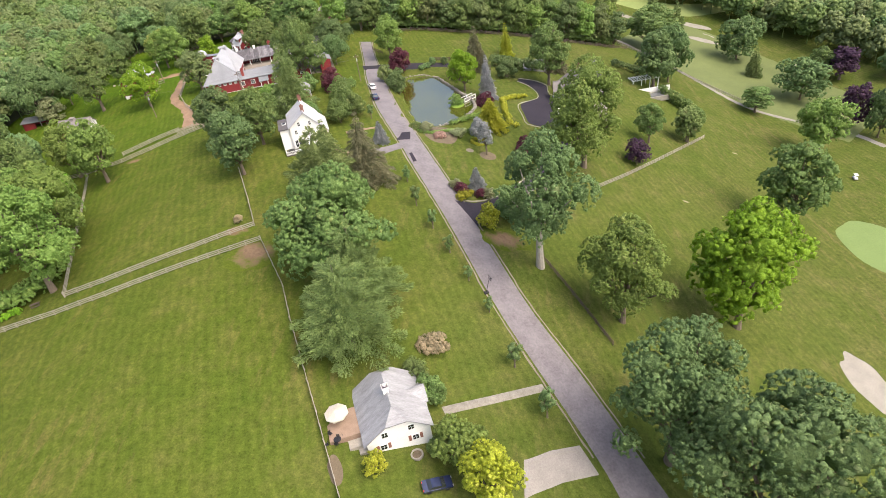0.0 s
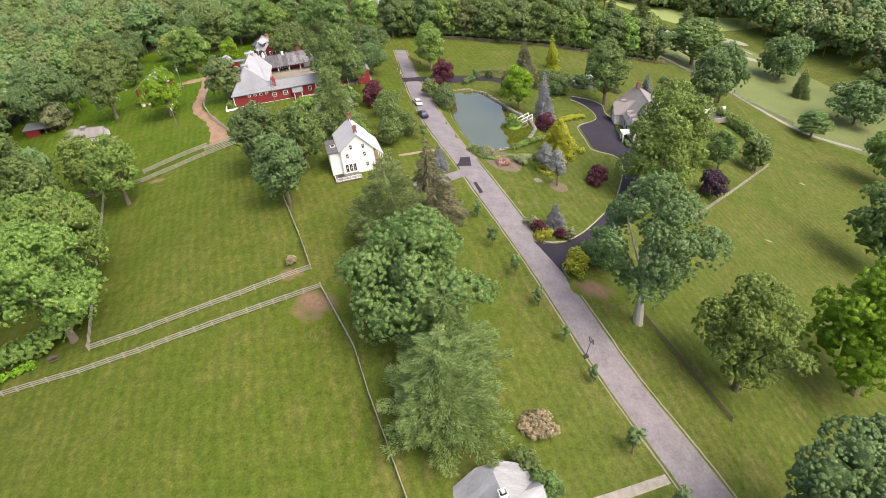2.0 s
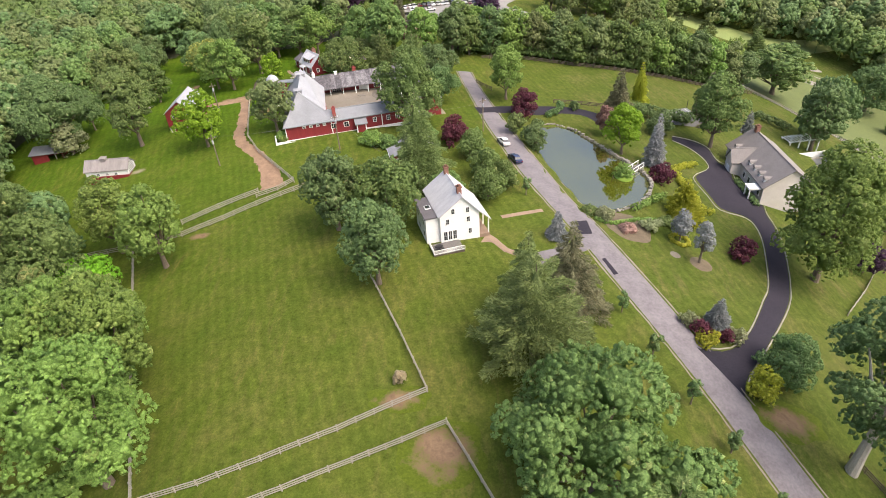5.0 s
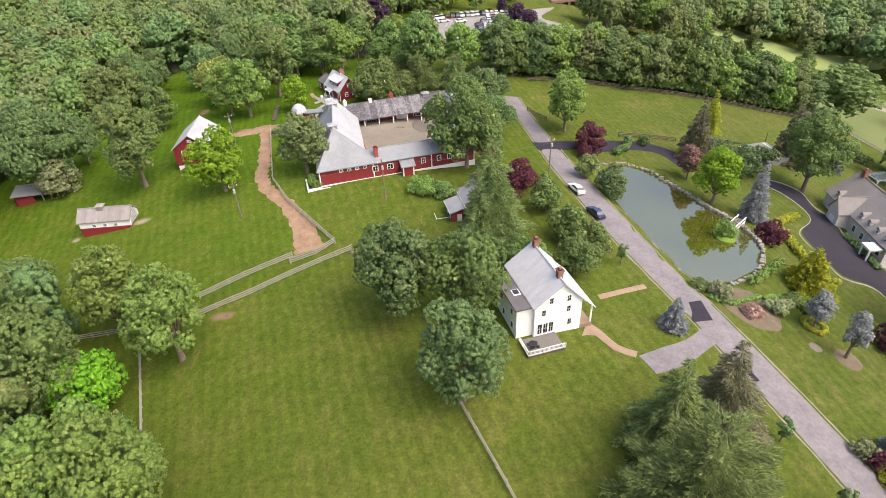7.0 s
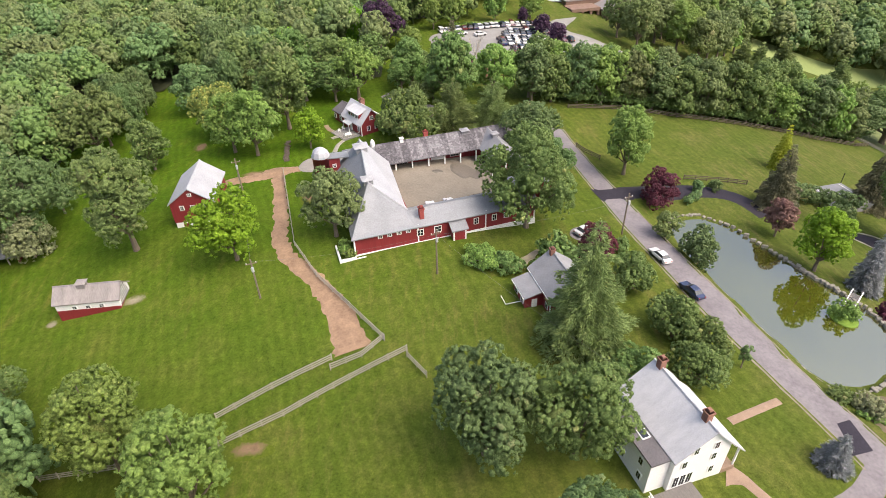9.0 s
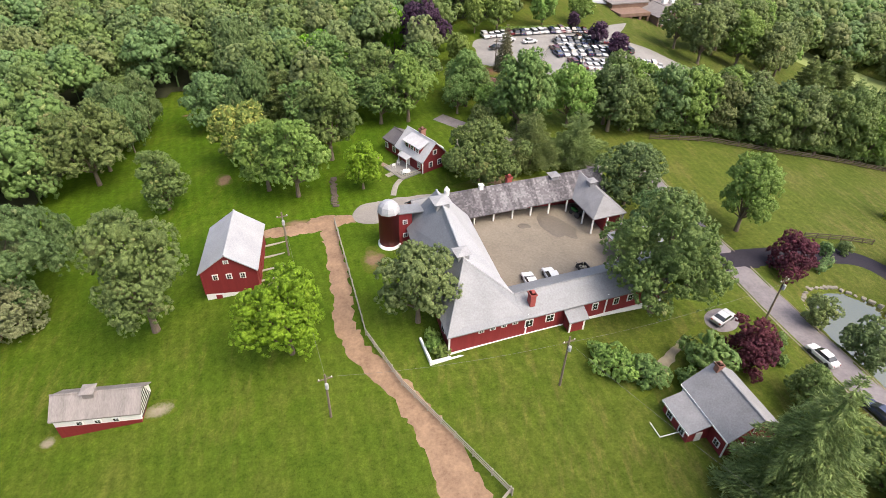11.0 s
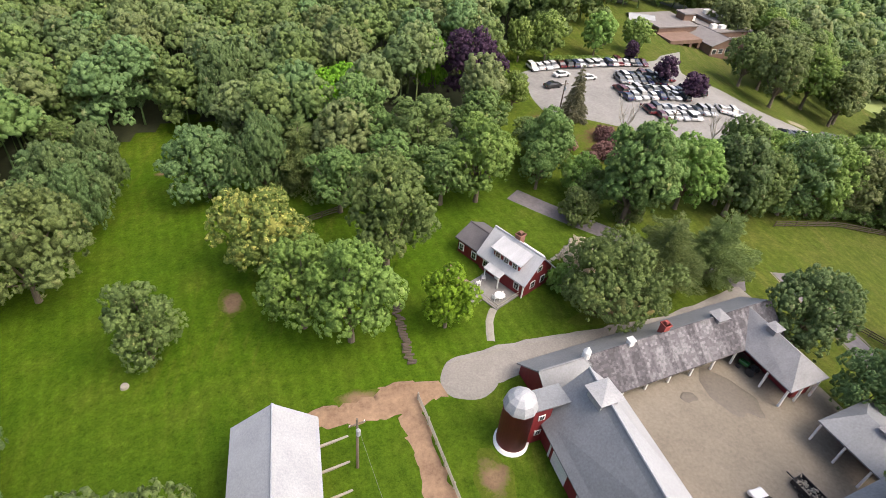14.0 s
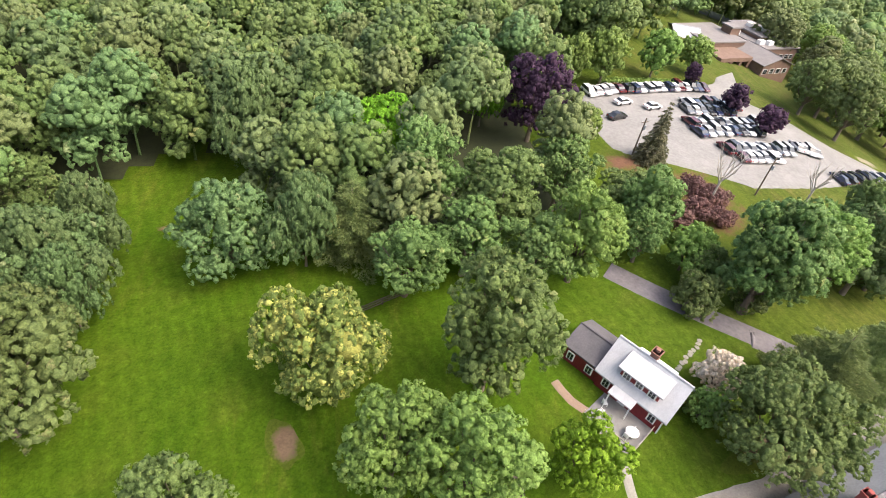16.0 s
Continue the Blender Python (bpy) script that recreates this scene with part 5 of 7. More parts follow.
def tractor(x, y, turn):
    t = empty("tractor", x, y, gz(x, y) + 0.12, turn, "small green farm tractor standing in the yard", "tractor")
    part("bonnet", boxed(0.1, 1.5, -0.32, 0.32, 0.7, 1.2, bevel=0.08), CAR_PAINT["green"], t), part("seat", boxed(-0.7, -0.3, -0.25, 0.25, 0.95, 1.1, bevel=0.04), RUBBER, t)
    part("seat_back", boxed(-0.78, -0.68, -0.25, 0.25, 1.05, 1.5, bevel=0.03), RUBBER, t), part("frame", boxed(-0.9, 1.3, -0.2, 0.2, 0.5, 0.75), IRON, t)
    for px, r, s in ((-0.55, 0.6, -0.62), (-0.55, 0.6, 0.62), (1.1, 0.36, -0.55), (1.1, 0.36, 0.55)):
        bm = lathe(bmesh.new(), [(r * 0.9, -0.16), (r, -0.1), (r, 0.1), (r * 0.9, 0.16)], 0, 0, 16)
        for v in bm.verts:
            v.co = (v.co.x + px, v.co.z + s, v.co.y + r)
        part("wheel", bm, RUBBER, t)


def pole(x, y, h):
    p = empty("utility_pole", x, y, gz(x, y), 20, "weathered wooden utility pole standing in grass", "utility pole")
    part("shaft", rodded((0, 0, -0.6), (0, 0, h), 0.17, 0.12, 9), BARK, p)
    part("cross_arm", boxed(-0.9, 0.9, -0.06, 0.06, h - 0.9, h - 0.76), BARK, p)
    for s in (-0.75, 0.75):
        part("insulator", lathe(bmesh.new(), [(0.04, h - 0.76), (0.07, h - 0.66), (0.03, h - 0.55)], s, 0, 8), TRIM, p)
    part("transformer", lathe(bmesh.new(), [(0.2, h - 2.2), (0.22, h - 2.1), (0.22, h - 1.4), (0.1, h - 1.3)], 0.0, -0.34, 12), TIN_LIGHT, p)


def hoop(x, y):
    b = empty("basketball_hoop", x, y, gz(x, y), 25, "freestanding black basketball hoop beside the lane", "basketball hoop")
    part("base", boxed(-0.5, 0.5, -0.4, 0.4, -0.05, 0.3, bevel=0.08), RUBBER, b), part("mast", rodded((0, 0, 0.2), (0.9, 0, 3.4), 0.06, 0.05, 8), IRON, b)
    bm = bmesh.new()
    for q in ((-0.6, 0.6, 2.85, 2.95), (-0.6, 0.6, 3.75, 3.85), (-0.6, -0.5, 2.95, 3.75), (0.5, 0.6, 2.95, 3.75), (-0.3, 0.3, 3.2, 3.26)):
        box(bm, 0.95, 1.0, q[0], q[1], q[2], q[3])
    part("backboard", bm, IRON, b)
    part("rim", lathe(bmesh.new(), [(0.23, 3.03), (0.25, 3.05), (0.23, 3.07)], 1.25, 0, 16), IRON, b)


def parasol(x, y):
    z = gz(x, y)
    p = empty("parasol", x, y, z, 0, "open cream garden parasol over a patio", "parasol")
    part("pole", rodded((0, 0, -0.2), (0, 0, 2.7), 0.04, 0.03, 8), WOOD, p)
    part("base", lathe(bmesh.new(), [(0.4, -0.1), (0.4, 0.12), (0.1, 0.2)], 0, 0, 14), IRON, p)
    bm = bmesh.new()
    tip = bm.verts.new((0, 0, 2.85))
    rim = [bm.verts.new((1.9 * math.cos(a), 1.9 * math.sin(a), 2.2)) for a in (math.pi * i / 4 for i in range(8))]
    low = [bm.verts.new((1.9 * math.cos(a), 1.9 * math.sin(a), 2.02)) for a in (math.pi * i / 4 for i in range(8))]
    for i in range(8):
        bm.faces.new((rim[i], rim[(i + 1) % 8], tip)), bm.faces.new((low[i], low[(i + 1) % 8], rim[(i + 1) % 8], rim[i]))
    bmesh.ops.solidify(bm, geom=bm.faces[:], thickness=0.02)
    part("canopy", bm, CANVAS, p, "cream canvas canopy")
    for k, (dx, dy) in enumerate(((0.3, -3.0), (-0.9, -2.4), (1.2, -2.6), (0.2, -4.0), (-1.6, 1.6), (-1.2, -4.2))):
        c = empty("patio_chair", x + dx, y + dy, gz(x + dx, y + dy) + 0.1, 60 * k, "dark metal patio chair on the terrace", "chair", "chairs on the terrace")
        part("seat", boxed(-0.25, 0.25, -0.25, 0.25, 0.42, 0.48), IRON, c), part("backrest", boxed(-0.25, 0.25, 0.22, 0.27, 0.48, 0.95), IRON, c)
        for sx in (-0.22, 0.22):
            for sy in (-0.22, 0.22):
                part("leg", rodded((sx, sy, -0.1), (sx, sy, 0.42), 0.02, 0.02, 5), IRON, c)
    t = empty("patio_table", x + 0.3, y - 3.4, gz(x + 0.3, y - 3.4) + 0.1, 0, "round dark metal table on the terrace", "table")
    part("tabletop", lathe(bmesh.new(), [(0.6, 0.68), (0.62, 0.7), (0.6, 0.73)], 0, 0, 18), IRON, t), part("stem", rodded((0, 0, -0.1), (0, 0, 0.7), 0.05, 0.05, 8), IRON, t)


def round_planter(x, y):
    p = empty("stone_planter", x, y, gz(x, y), 0, "round pale stone planter ring on the grass", "planter")
    part("ring", lathe(bmesh.new(), [(0.95, -0.2), (1.0, 0.3), (0.75, 0.3), (0.7, 0.1)], 0, 0, 20), KERB, p), part("soil", lathe(bmesh.new(), [(0.72, 0.05), (0.70, 0.2)], 0, 0, 20), SOIL, p)


def island(x, y):
    t = empty("pond_island", x, y, PZ, 0, "small grassy island ringed with stones in the pond", "island")
    bm = lathe(bmesh.new(), [(3.0, -1.3), (2.8, 0.15), (2.2, 0.35), (0.5, 0.5)], 0, 0, 22)
    for v in bm.verts:
        v.co.x *= 0.75
    part("bank", bm, LAWN, t)


def bridge(x0, y0, x1, y1):
    span = math.hypot(x1 - x0, y1 - y0) + 1.2
    t = empty("footbridge", (x0 + x1) / 2, (y0 + y1) / 2, PZ + 0.35, math.degrees(math.atan2(y1 - y0, x1 - x0)), "small wooden footbridge with white side rails at the pond", "bridge")
    n = int(span / 0.42)
    for i in range(n):
        q = (i + 0.5) / n * span - span / 2
        part("plank", boxed(q - 0.19, q + 0.19, -0.75, 0.75, 0.0, 0.08), DECK, t)
    for s in (-0.78, 0.78):
        part("beam", boxed(-span / 2, span / 2, s - 0.07, s + 0.07, -0.2, 0.0), TRIM, t)
        for q in (-span / 2 + 0.1, 0, span / 2 - 0.1):
            part("post", boxed(q - 0.06, q + 0.06, s - 0.06, s + 0.06, -1.2, 0.85), TRIM, t)
        part("rail", boxed(-span / 2, span / 2, s - 0.08, s + 0.08, 0.85, 0.97), TRIM, t)


def red_house():
    b = empty("red_house", -57.2, 168.6, 9.3, 13.5, "small dark red house with grey roof and white trim", "house")
    gable(b, 0.3, 7.3, 0.0, 8.3, 3.6, 6.2, "y", RED, SHINGLE, 0.35, -1.5)
    part("lean_to_wall", boxed(-2.7, 0.28, 2.7, 7.5, -1.5, 2.35), RED, b)
    part("lean_to_roof", slabbed([(-3.0, 2.4, 2.45), (0.3, 2.4, 3.35), (0.3, 7.8, 3.35), (-3.0, 7.8, 2.45)], 0.14), SHINGLE, b)
    part("fascia", boxed(-3.06, -2.98, 2.4, 7.8, 2.2, 2.42), TRIM, b), part("fascia", boxed(-0.12, -0.04, -0.3, 8.6, 3.3, 3.5), TRIM, b)
    for q in (1.2, 4.2, 7.4):
        window(b, 0.28, q, 2.2 if q > 2 else 0.9, 0.9, 1.0, "W")
    for q in (3.8, 6.2):
        window(b, -2.72, q, 0.8, 1.0, 1.1, "W")
    part("door", boxed(-1.6, -0.7, 2.62, 2.72, -0.2, 1.9), TRIM, b, "white side door")
    for x in (0.3, 7.3):
        part("corner_board", boxed(x - 0.09, x + 0.09, -0.06, 0.08, -0.5, 3.4), TRIM, b), part("corner_board", boxed(x - 0.09, x + 0.09, 8.22, 8.36, -0.5, 3.4), TRIM, b)
    window(b, 2.3, -0.02, 1.0, 0.9, 1.2, "S"), window(b, 5.2, -0.02, 1.0, 0.9, 1.2, "S"), window(b, 3.8, -0.02, 3.8, 0.8, 1.0, "S")
    chimney(b, 3.6, 7.6, 5.4, 7.2, 0.7, 0.7)
    part("deck", boxed(-5.4, -2.75, 4.0, 6.2, -0.9, 0.0), DECK, b, "small grey deck")
    for x0, x1, y0, y1 in ((-5.4, -2.75, 4.0, 4.08), (-5.4, -5.32, 4.0, 6.2)):
        part("deck_rail", boxed(x0, x1, y0, y1, 0.7, 0.8), TRIM, b)


def wire(a, b, label="thin dark overhead wire sagging between poles"):
    """A hanging cable from a to b."""
    bm, n = bmesh.new(), 12
    a, b = Vector(a), Vector(b)
    p = [a.lerp(b, i / n) - Vector((0, 0, 0.9 * 4 * (i / n) * (1 - i / n))) for i in range(n + 1)]
    side = (b - a).cross(Vector((0, 0, 1))).normalized() * 0.016
    rings = [[bm.verts.new(q + o) for o in (side, Vector((0, 0, 0.016)), -side, Vector((0, 0, -0.016)))] for q in p]
    for q, r in zip(rings, rings[1:]):
        for k in range(4):
            bm.faces.new((q[k], q[(k + 1) % 4], r[(k + 1) % 4], r[k]))
    tagged(part("overhead_wire", bm, WIRE), label, "wire")


WIRE = stained("wire_sheath", (0.10, 0.10, 0.10), (0.16, 0.16, 0.16), 3.0, 10.0, 0.6)


def stepping_stones(a, b, n):
    rng = np.random.RandomState(5)
    for i in range(n):
        f = (i + 0.5) / n
        x, y = a[0] + (b[0] - a[0]) * f + rng.uniform(-0.15, 0.15), a[1] + (b[1] - a[1]) * f + rng.uniform(-0.15, 0.15)
        bm = lathe(bmesh.new(), [(0.34, -0.08), (0.36, 0.03), (0.30, 0.06), (0.02, 0.065)], 0, 0, 7)
        for v in bm.verts:
            v.co.x, v.co.y = v.co.x * rng.uniform(0.8, 1.25), v.co.y * rng.uniform(0.7, 1.1)
        s = part("stepping_stone", bm, KERB)
        s.matrix_world = pose(x, y, gz(x, y) + 0.02, 0, 0, rng.uniform(0, 360))
        tagged(s, "flat pale stepping stone set in the lawn", "stone", "stepping stones")


def garden_chair(x, y, z, turn):
    c = empty("garden_chair", x, y, z, turn, "white plastic garden chair on the terrace", "chair")
    part("seat", boxed(-0.28, 0.28, -0.28, 0.28, 0.38, 0.44, 0.02), TRIM, c)
    part("backrest", boxed(-0.28, 0.28, 0.24, 0.3, 0.44, 0.95, 0.02), TRIM, c)
    for i in (-0.24, 0.24):
        part("armrest", boxed(i - 0.03, i + 0.03, -0.26, 0.26, 0.62, 0.66), TRIM, c)
        for j in (-0.24, 0.24):
            part("leg", boxed(i - 0.03, i + 0.03, j - 0.03, j + 0.03, 0, 0.38), TRIM, c)


def garden_table(x, y, z):
    t = empty("garden_table", x, y, z, 0, "round white garden table on the terrace", "table")
    part("tabletop", lathe(bmesh.new(), [(0.02, 0.70), (0.75, 0.70), (0.75, 0.75), (0.02, 0.76)], 0, 0, 20), TRIM, t)
    for i in range(4):
        part("leg", rodded((0.1 * math.cos(i * 1.57), 0.1 * math.sin(i * 1.57), 0.7), (0.5 * math.cos(i * 1.57), 0.5 * math.sin(i * 1.57), 0.0), 0.03, 0.03, 6), TRIM, t)


def sleeper(x, y, turn, length):
    s = part("timber_sleeper", boxed(-length / 2, length / 2, -0.14, 0.14, -0.05, 0.2, 0.03), WOOD)
    s.matrix_world = pose(x, y, gz(x, y), 0, 0, turn)
    tagged(s, "weathered timber sleeper lying in the grass", "timber", "timber sleepers by the barn")


def terrace_set():
    m = pose(-90.4, 231.3, 12.0, 0, 0, 36.5)
    for x, y, turn in ((-2.2, 1.6, 30), (-3.4, 2.0, 120), (-3.0, 5.6, 200), (-1.6, 5.9, 80)):
        p = m @ Vector((x, y, 0.16))
        garden_chair(p.x, p.y, p.z, turn)
    p = m @ Vector((-2.7, 1.6, 0.16))
    garden_table(p.x - 0.1, p.y + 0.1, p.z)


def pergola(x, y):
    t = empty("pergola", x, y, gz(x, y), 8, "white wooden pool pergola with open beams", "pergola")
    for px in (-5, -1.7, 1.7, 5):
        for py in (-2, 2):
            part("post", boxed(px - 0.14, px + 0.14, py - 0.14, py + 0.14, -1.5, 2.7), TRIM, t)
    for i in range(11):
        part("beam", boxed(-5.3 + i * 1.05, -5.1 + i * 1.05, -2.6, 2.6, 2.75, 2.95), TRIM, t)
    for py in (-2, 2):
        part("beam", boxed(-5.6, 5.6, py - 0.1, py + 0.1, 2.6, 2.76), TRIM, t)
    part("pool_wall", boxed(-7.5, 7.5, -7.0, -6.7, -1.5, 1.0), TRIM, t, "white low garden wall")


def pool(x, y):
    t = empty("swimming_pool", x, y, gz(x, y), 8, "narrow blue swimming pool with pale coping", "pool")
    bm = bmesh.new()
    for q in ((-6, 6, -2.6, -2.1), (-6, 6, 2.1, 2.6), (-6, -5.5, -2.1, 2.1), (5.5, 6, -2.1, 2.1)):
        box(bm, *q, -1.5, 0.3)
    part("coping", bm, KERB, t)
    part("water", boxed(-5.5, 5.5, -2.1, 2.1, -1.0, 0.1), CAR_PAINT["grey"], t, "dark blue pool water")


def court(x, y):
    t = empty("tennis_court", x, y, gz(x, y), 12, "grey-green tennis court behind the pond", "tennis court")
    part("surface", boxed(-8, 8, -5, 5, -2.0, 0.35), SHINGLE, t)
    for q in (-7, 0, 7):
        part("line", boxed(q - 0.08, q + 0.08, -4.5, 4.5, 0.35, 0.37), TRIM, t)
    for s in (-8, 8):
        for k in range(3):
            part("post", boxed(s - 0.06, s + 0.06, -5 + k * 5 - 0.06, -5 + k * 5 + 0.06, -1, 3), IRON, t)


def stump(x, y):
    t = empty("tree_stump", x, y, gz(x, y), 0, "freshly cut pale tree stump in the grass", "stump")
    part("trunk", lathe(bmesh.new(), [(0.6, -0.3), (0.48, 0.15), (0.44, 0.32)], 0, 0, 14), WOOD, t)


def bench(x, y):
    t = empty("picnic_table", x, y, gz(x, y), 30, "old dark wooden picnic table by the trees", "table")
    part("tabletop", boxed(-0.9, 0.9, -0.38, 0.38, 0.7, 0.76), WOOD_DARK, t)
    for s in (-0.7, 0.7):
        part("seat", boxed(-0.9, 0.9, s - 0.13, s + 0.13, 0.42, 0.47), WOOD_DARK, t), part("leg", boxed(s - 0.05, s + 0.05, -0.7, 0.7, 0.35, 0.42), WOOD_DARK, t), part("leg", boxed(s - 0.05, s + 0.05, -0.05, 0.05, -0.2, 0.7), WOOD_DARK, t)


def golf_cart(x, y):
    t = empty("golf_cart", x, y, gz(x, y) + 0.05, 80, "white golf buggy standing on the grass", "golf cart")
    part("body", boxed(-1.1, 1.1, -0.55, 0.55, 0.3, 0.75, bevel=0.1), CAR_PAINT["white"], t), part("roof", boxed(-0.9, 0.7, -0.6, 0.6, 1.75, 1.83, bevel=0.03), CAR_PAINT["white"], t)
    part("seat", boxed(-0.6, -0.1, -0.5, 0.5, 0.75, 0.95, bevel=0.05), CANVAS, t)
    for px in (-0.85, 0.65):
        for s in (-0.52, 0.52):
            part("strut", rodded((px, s, 0.7), (px, s, 1.76), 0.025, 0.025, 6), IRON, t)
            bm = lathe(bmesh.new(), [(0.2, -0.08), (0.23, 0), (0.2, 0.08)], 0, 0, 12)
            for v in bm.verts:
                v.co = (v.co.x + px, v.co.z + s, v.co.y + 0.23)
            part("wheel", bm, RUBBER, t)


def manure(x, y):
    rng = np.random.RandomState(3)
    for i in range(24):
        f = i / 23 - 0.5
        px, py = x - 1.5 * f + rng.uniform(-0.25, 0.25), y + 10 * f
        log = part("log", rodded((-0.55, 0, 0), (0.55, 0, 0), rng.uniform(0.14, 0.22), rng.uniform(0.12, 0.18), 7), WOOD_DARK)
        log.matrix_world = pose(px, py, gz(px, py) + 0.14, 0, 0, rng.uniform(-25, 25))
        tagged(log, "dark split log lying in the grass", "log", "row of logs")


# ---- places of lanes, patches and plants ----
ribbon("road", [((42, -10), (52, -9)), ((30, 18), (40, 19)), ((17.5, 47), (27.5, 48)), ((13.2, 58.5), (22.0, 60.0)), ((7.2, 71), (14.6, 75.2)), ((-0.8, 87.4), (6.6, 89.5)), ((-9.2, 109), (-2.6, 111.5)), ((-17.8, 131), (-11.2, 133.5)), ((-22.8, 145.5), (-16.2, 147.0)), ((-27.0, 157), (-20.6, 159.5)), ((-31.2, 170), (-25, 173)), ((-34.5, 184), (-28.4, 186)), ((-37.6, 198), (-31.4, 198.5)), ((-39.5, 210), (-33.8, 210)), ((-42, 224), (-37, 224)), ((-45, 240), (-40, 240))], ASPHALT_OLD, "long straight lane of pale worn asphalt", "road")
ribbon("driveway", [((-8.5, 120.2), (-2.1, 109.1)), ((-4.9, 118.7), (-1.2, 112.0)), ((-1.0, 119.7), (0.4, 114.5)), ((4.4, 124.7), (7.3, 122.6)), ((11.1, 134.0), (16.0, 133.5)), ((14.3, 138.8), (20.1, 140.9)), ((18.2, 148.4), (24.8, 152.9)), ((20.9, 156.8), (27.3, 162.7)), ((21.2, 162.5), (27.7, 168.5)), ((18.7, 164.0), (29.1, 173.9)), ((14.4, 164.6), (26.7, 177.7)), ((13.5, 170.5), (25.9, 183.7)), ((13.0, 178.7), (27.5, 189.4)), ((18.5, 184.6), (24.9, 191.9)), ((20.4, 188.1), (24.5, 195.3)), ((20.1, 192.6), (24.7, 200.2)), ((18.0, 197.3), (21.2, 203.0)), ((14.6, 200.2), (15.4, 203.4))], ASPHALT_NEW, "curving driveway of fresh dark asphalt", "driveway", lift=0.09)
lane("side_drive", [(-39.5, 207.7), (-27.0, 211.1), (-12.9, 213.7), (-5.8, 211.8), (-2.5, 205.1)], 6.0, ASPHALT_NEW, "dark asphalt drive beyond the pond", "driveway", lift=0.09)
lane("dirt_track", [(-86.8, 163.8), (-89.7, 171.5), (-94.2, 179.1), (-101.7, 188.9), (-104.3, 201.4), (-107.1, 213.5), (-107.7, 216.3)], [6.5, 5.0, 3.8, 3.4, 3.2, 3.0, 3.5], DIRT, "worn track of bare orange earth", "track", edge=0.4, step=0.7)
lane("dirt_branch", [(-103.0, 216.8), (-107.9, 216.0), (-112.2, 214.7), (-118.9, 213.9)], [2.6, 4.6, 4.0, 2.2], DIRT, "spread of loose orange earth by the track", "track", edge=0.45, lift=0.09, step=0.7)
lane("gravel_drive", [(-100.3, 217.2), (-97.9, 219.3), (-88.9, 221.7), (-81.4, 223.7), (-68.1, 226.9), (-53.0, 234.1)], [5.5, 6.5, 5.0, 4.0, 4.5, 4.5], GRAVEL, "pale gravel drive behind the barn", "driveway", edge=0.25)
patch("gravel_turn", -99.6, 218.2, 4.2, 3.4, 25, GRAVEL, "rounded gravel end of the drive", "driveway", wob=0.12, lift=0.075)
lane("back_road", [(-86.1, 257.7), (-81.2, 253.4), (-74.6, 248.7), (-65.3, 243.0), (-69.7, 245.1), (-52.0, 236.4)], [4.5, 4.5, 4.5, 4.5, 4.5, 4.5], ASPHALT_OLD, "narrow grey lane behind the red cottage", "road")
lane("garden_walk", [(6.9, 70.5), (-1.4, 66.7), (-10.3, 62.9)], 1.7, STONE, "flagstone walk from the lane to the white cottage", "path", lift=0.08)
lane("brick_walk", [(-28.0, 153.2), (-36.8, 149.4)], 1.3, PAVER, "straight brick walk to the farmhouse", "path", lift=0.08)
lane("curved_walk", [(-33.9, 137.0), (-36.7, 138.2), (-38.6, 141.0), (-40.6, 141.9)], [1.6, 1.6, 1.8, 4.0], PAVER, "curved brick walk by the farmhouse", "path", lift=0.08)
ribbon("parking_apron", [((-33.8, 137.0), (-31.9, 133.2)), ((-30.2, 138.8), (-27.1, 135.2)), ((-25.5, 141.0), (-23.0, 138.4)), ((-21.8, 144.0), (-18.9, 141.9))], ASPHALT_OLD, "grey asphalt parking apron off the lane", "driveway", lift=0.08)
ribbon("near_apron", [((11.1, 60.8), (13.7, 55.2)), ((6.5, 58.9), (7.8, 53.0)), ((2.1, 56.9), (1.3, 49.4))], GRAVEL, "pale gravel parking apron off the lane", "driveway", lift=0.08, edge=0.15)
ribbon("asphalt_repair", [((-22.1, 149.7), (-18.8, 150.8)), ((-22.5, 147.2), (-18.6, 148.5)), ((-23.0, 144.8), (-18.4, 146.1))], ASPHALT_NEW, "dark square asphalt repair across the lane", "road patch", lift=0.12)
ribbon("asphalt_repair", [((-19.0, 137.8), (-18.0, 138.4)), ((-17.7, 133.4), (-16.5, 134.0))], ASPHALT_NEW, "narrow dark asphalt repair strip", "road patch", lift=0.12)
lane("cottage_path", [(-96.1, 223.5), (-95.7, 227.0), (-94.7, 229.3)], 1.2, KERB, "pale stone path to the red cottage", "path", lift=0.08)
lane("pool_path", [(-100.0, 238.7), (-98.8, 235.9), (-96.8, 233.9)], 1.3, PAVER, "curved earth path by the red cottage", "path", lift=0.08)
patch("bare_patch", -48.4, 96.1, 6.2, 5.6, 0, WORN, "trampled brown earth in the field corner", "bare ground", wob=0.4)
patch("bare_patch", -54.3, 104.4, 4.9, 2.4, 0, WORN, "worn earth by the paddock fence", "bare ground", wob=0.4)
patch("bare_patch", 3.4, 107.1, 6.9, 3.4, 0, WORN, "bare earth verge under the oak", "bare ground", wob=0.4)
patch("bare_patch", -149.9, 274.0, 1.9, 1.0, 0, WORN, "bare earth patch in the meadow", "bare ground", wob=0.4)
patch("bare_patch", -130.4, 234.2, 1.8, 3.3, 25, WORN, "bare earth edge under the trees", "bare ground", wob=0.4)
patch("bare_patch", -99.5, 149.6, 3.3, 1.7, 0, WORN, "bare earth by the lane fence", "bare ground", wob=0.4)
shrub(-11.8, 75.4, 1.7, 2.8, LEAF_STRAW, "heap of dry cut branches on the grass", name='brush_pile', category='brush pile')
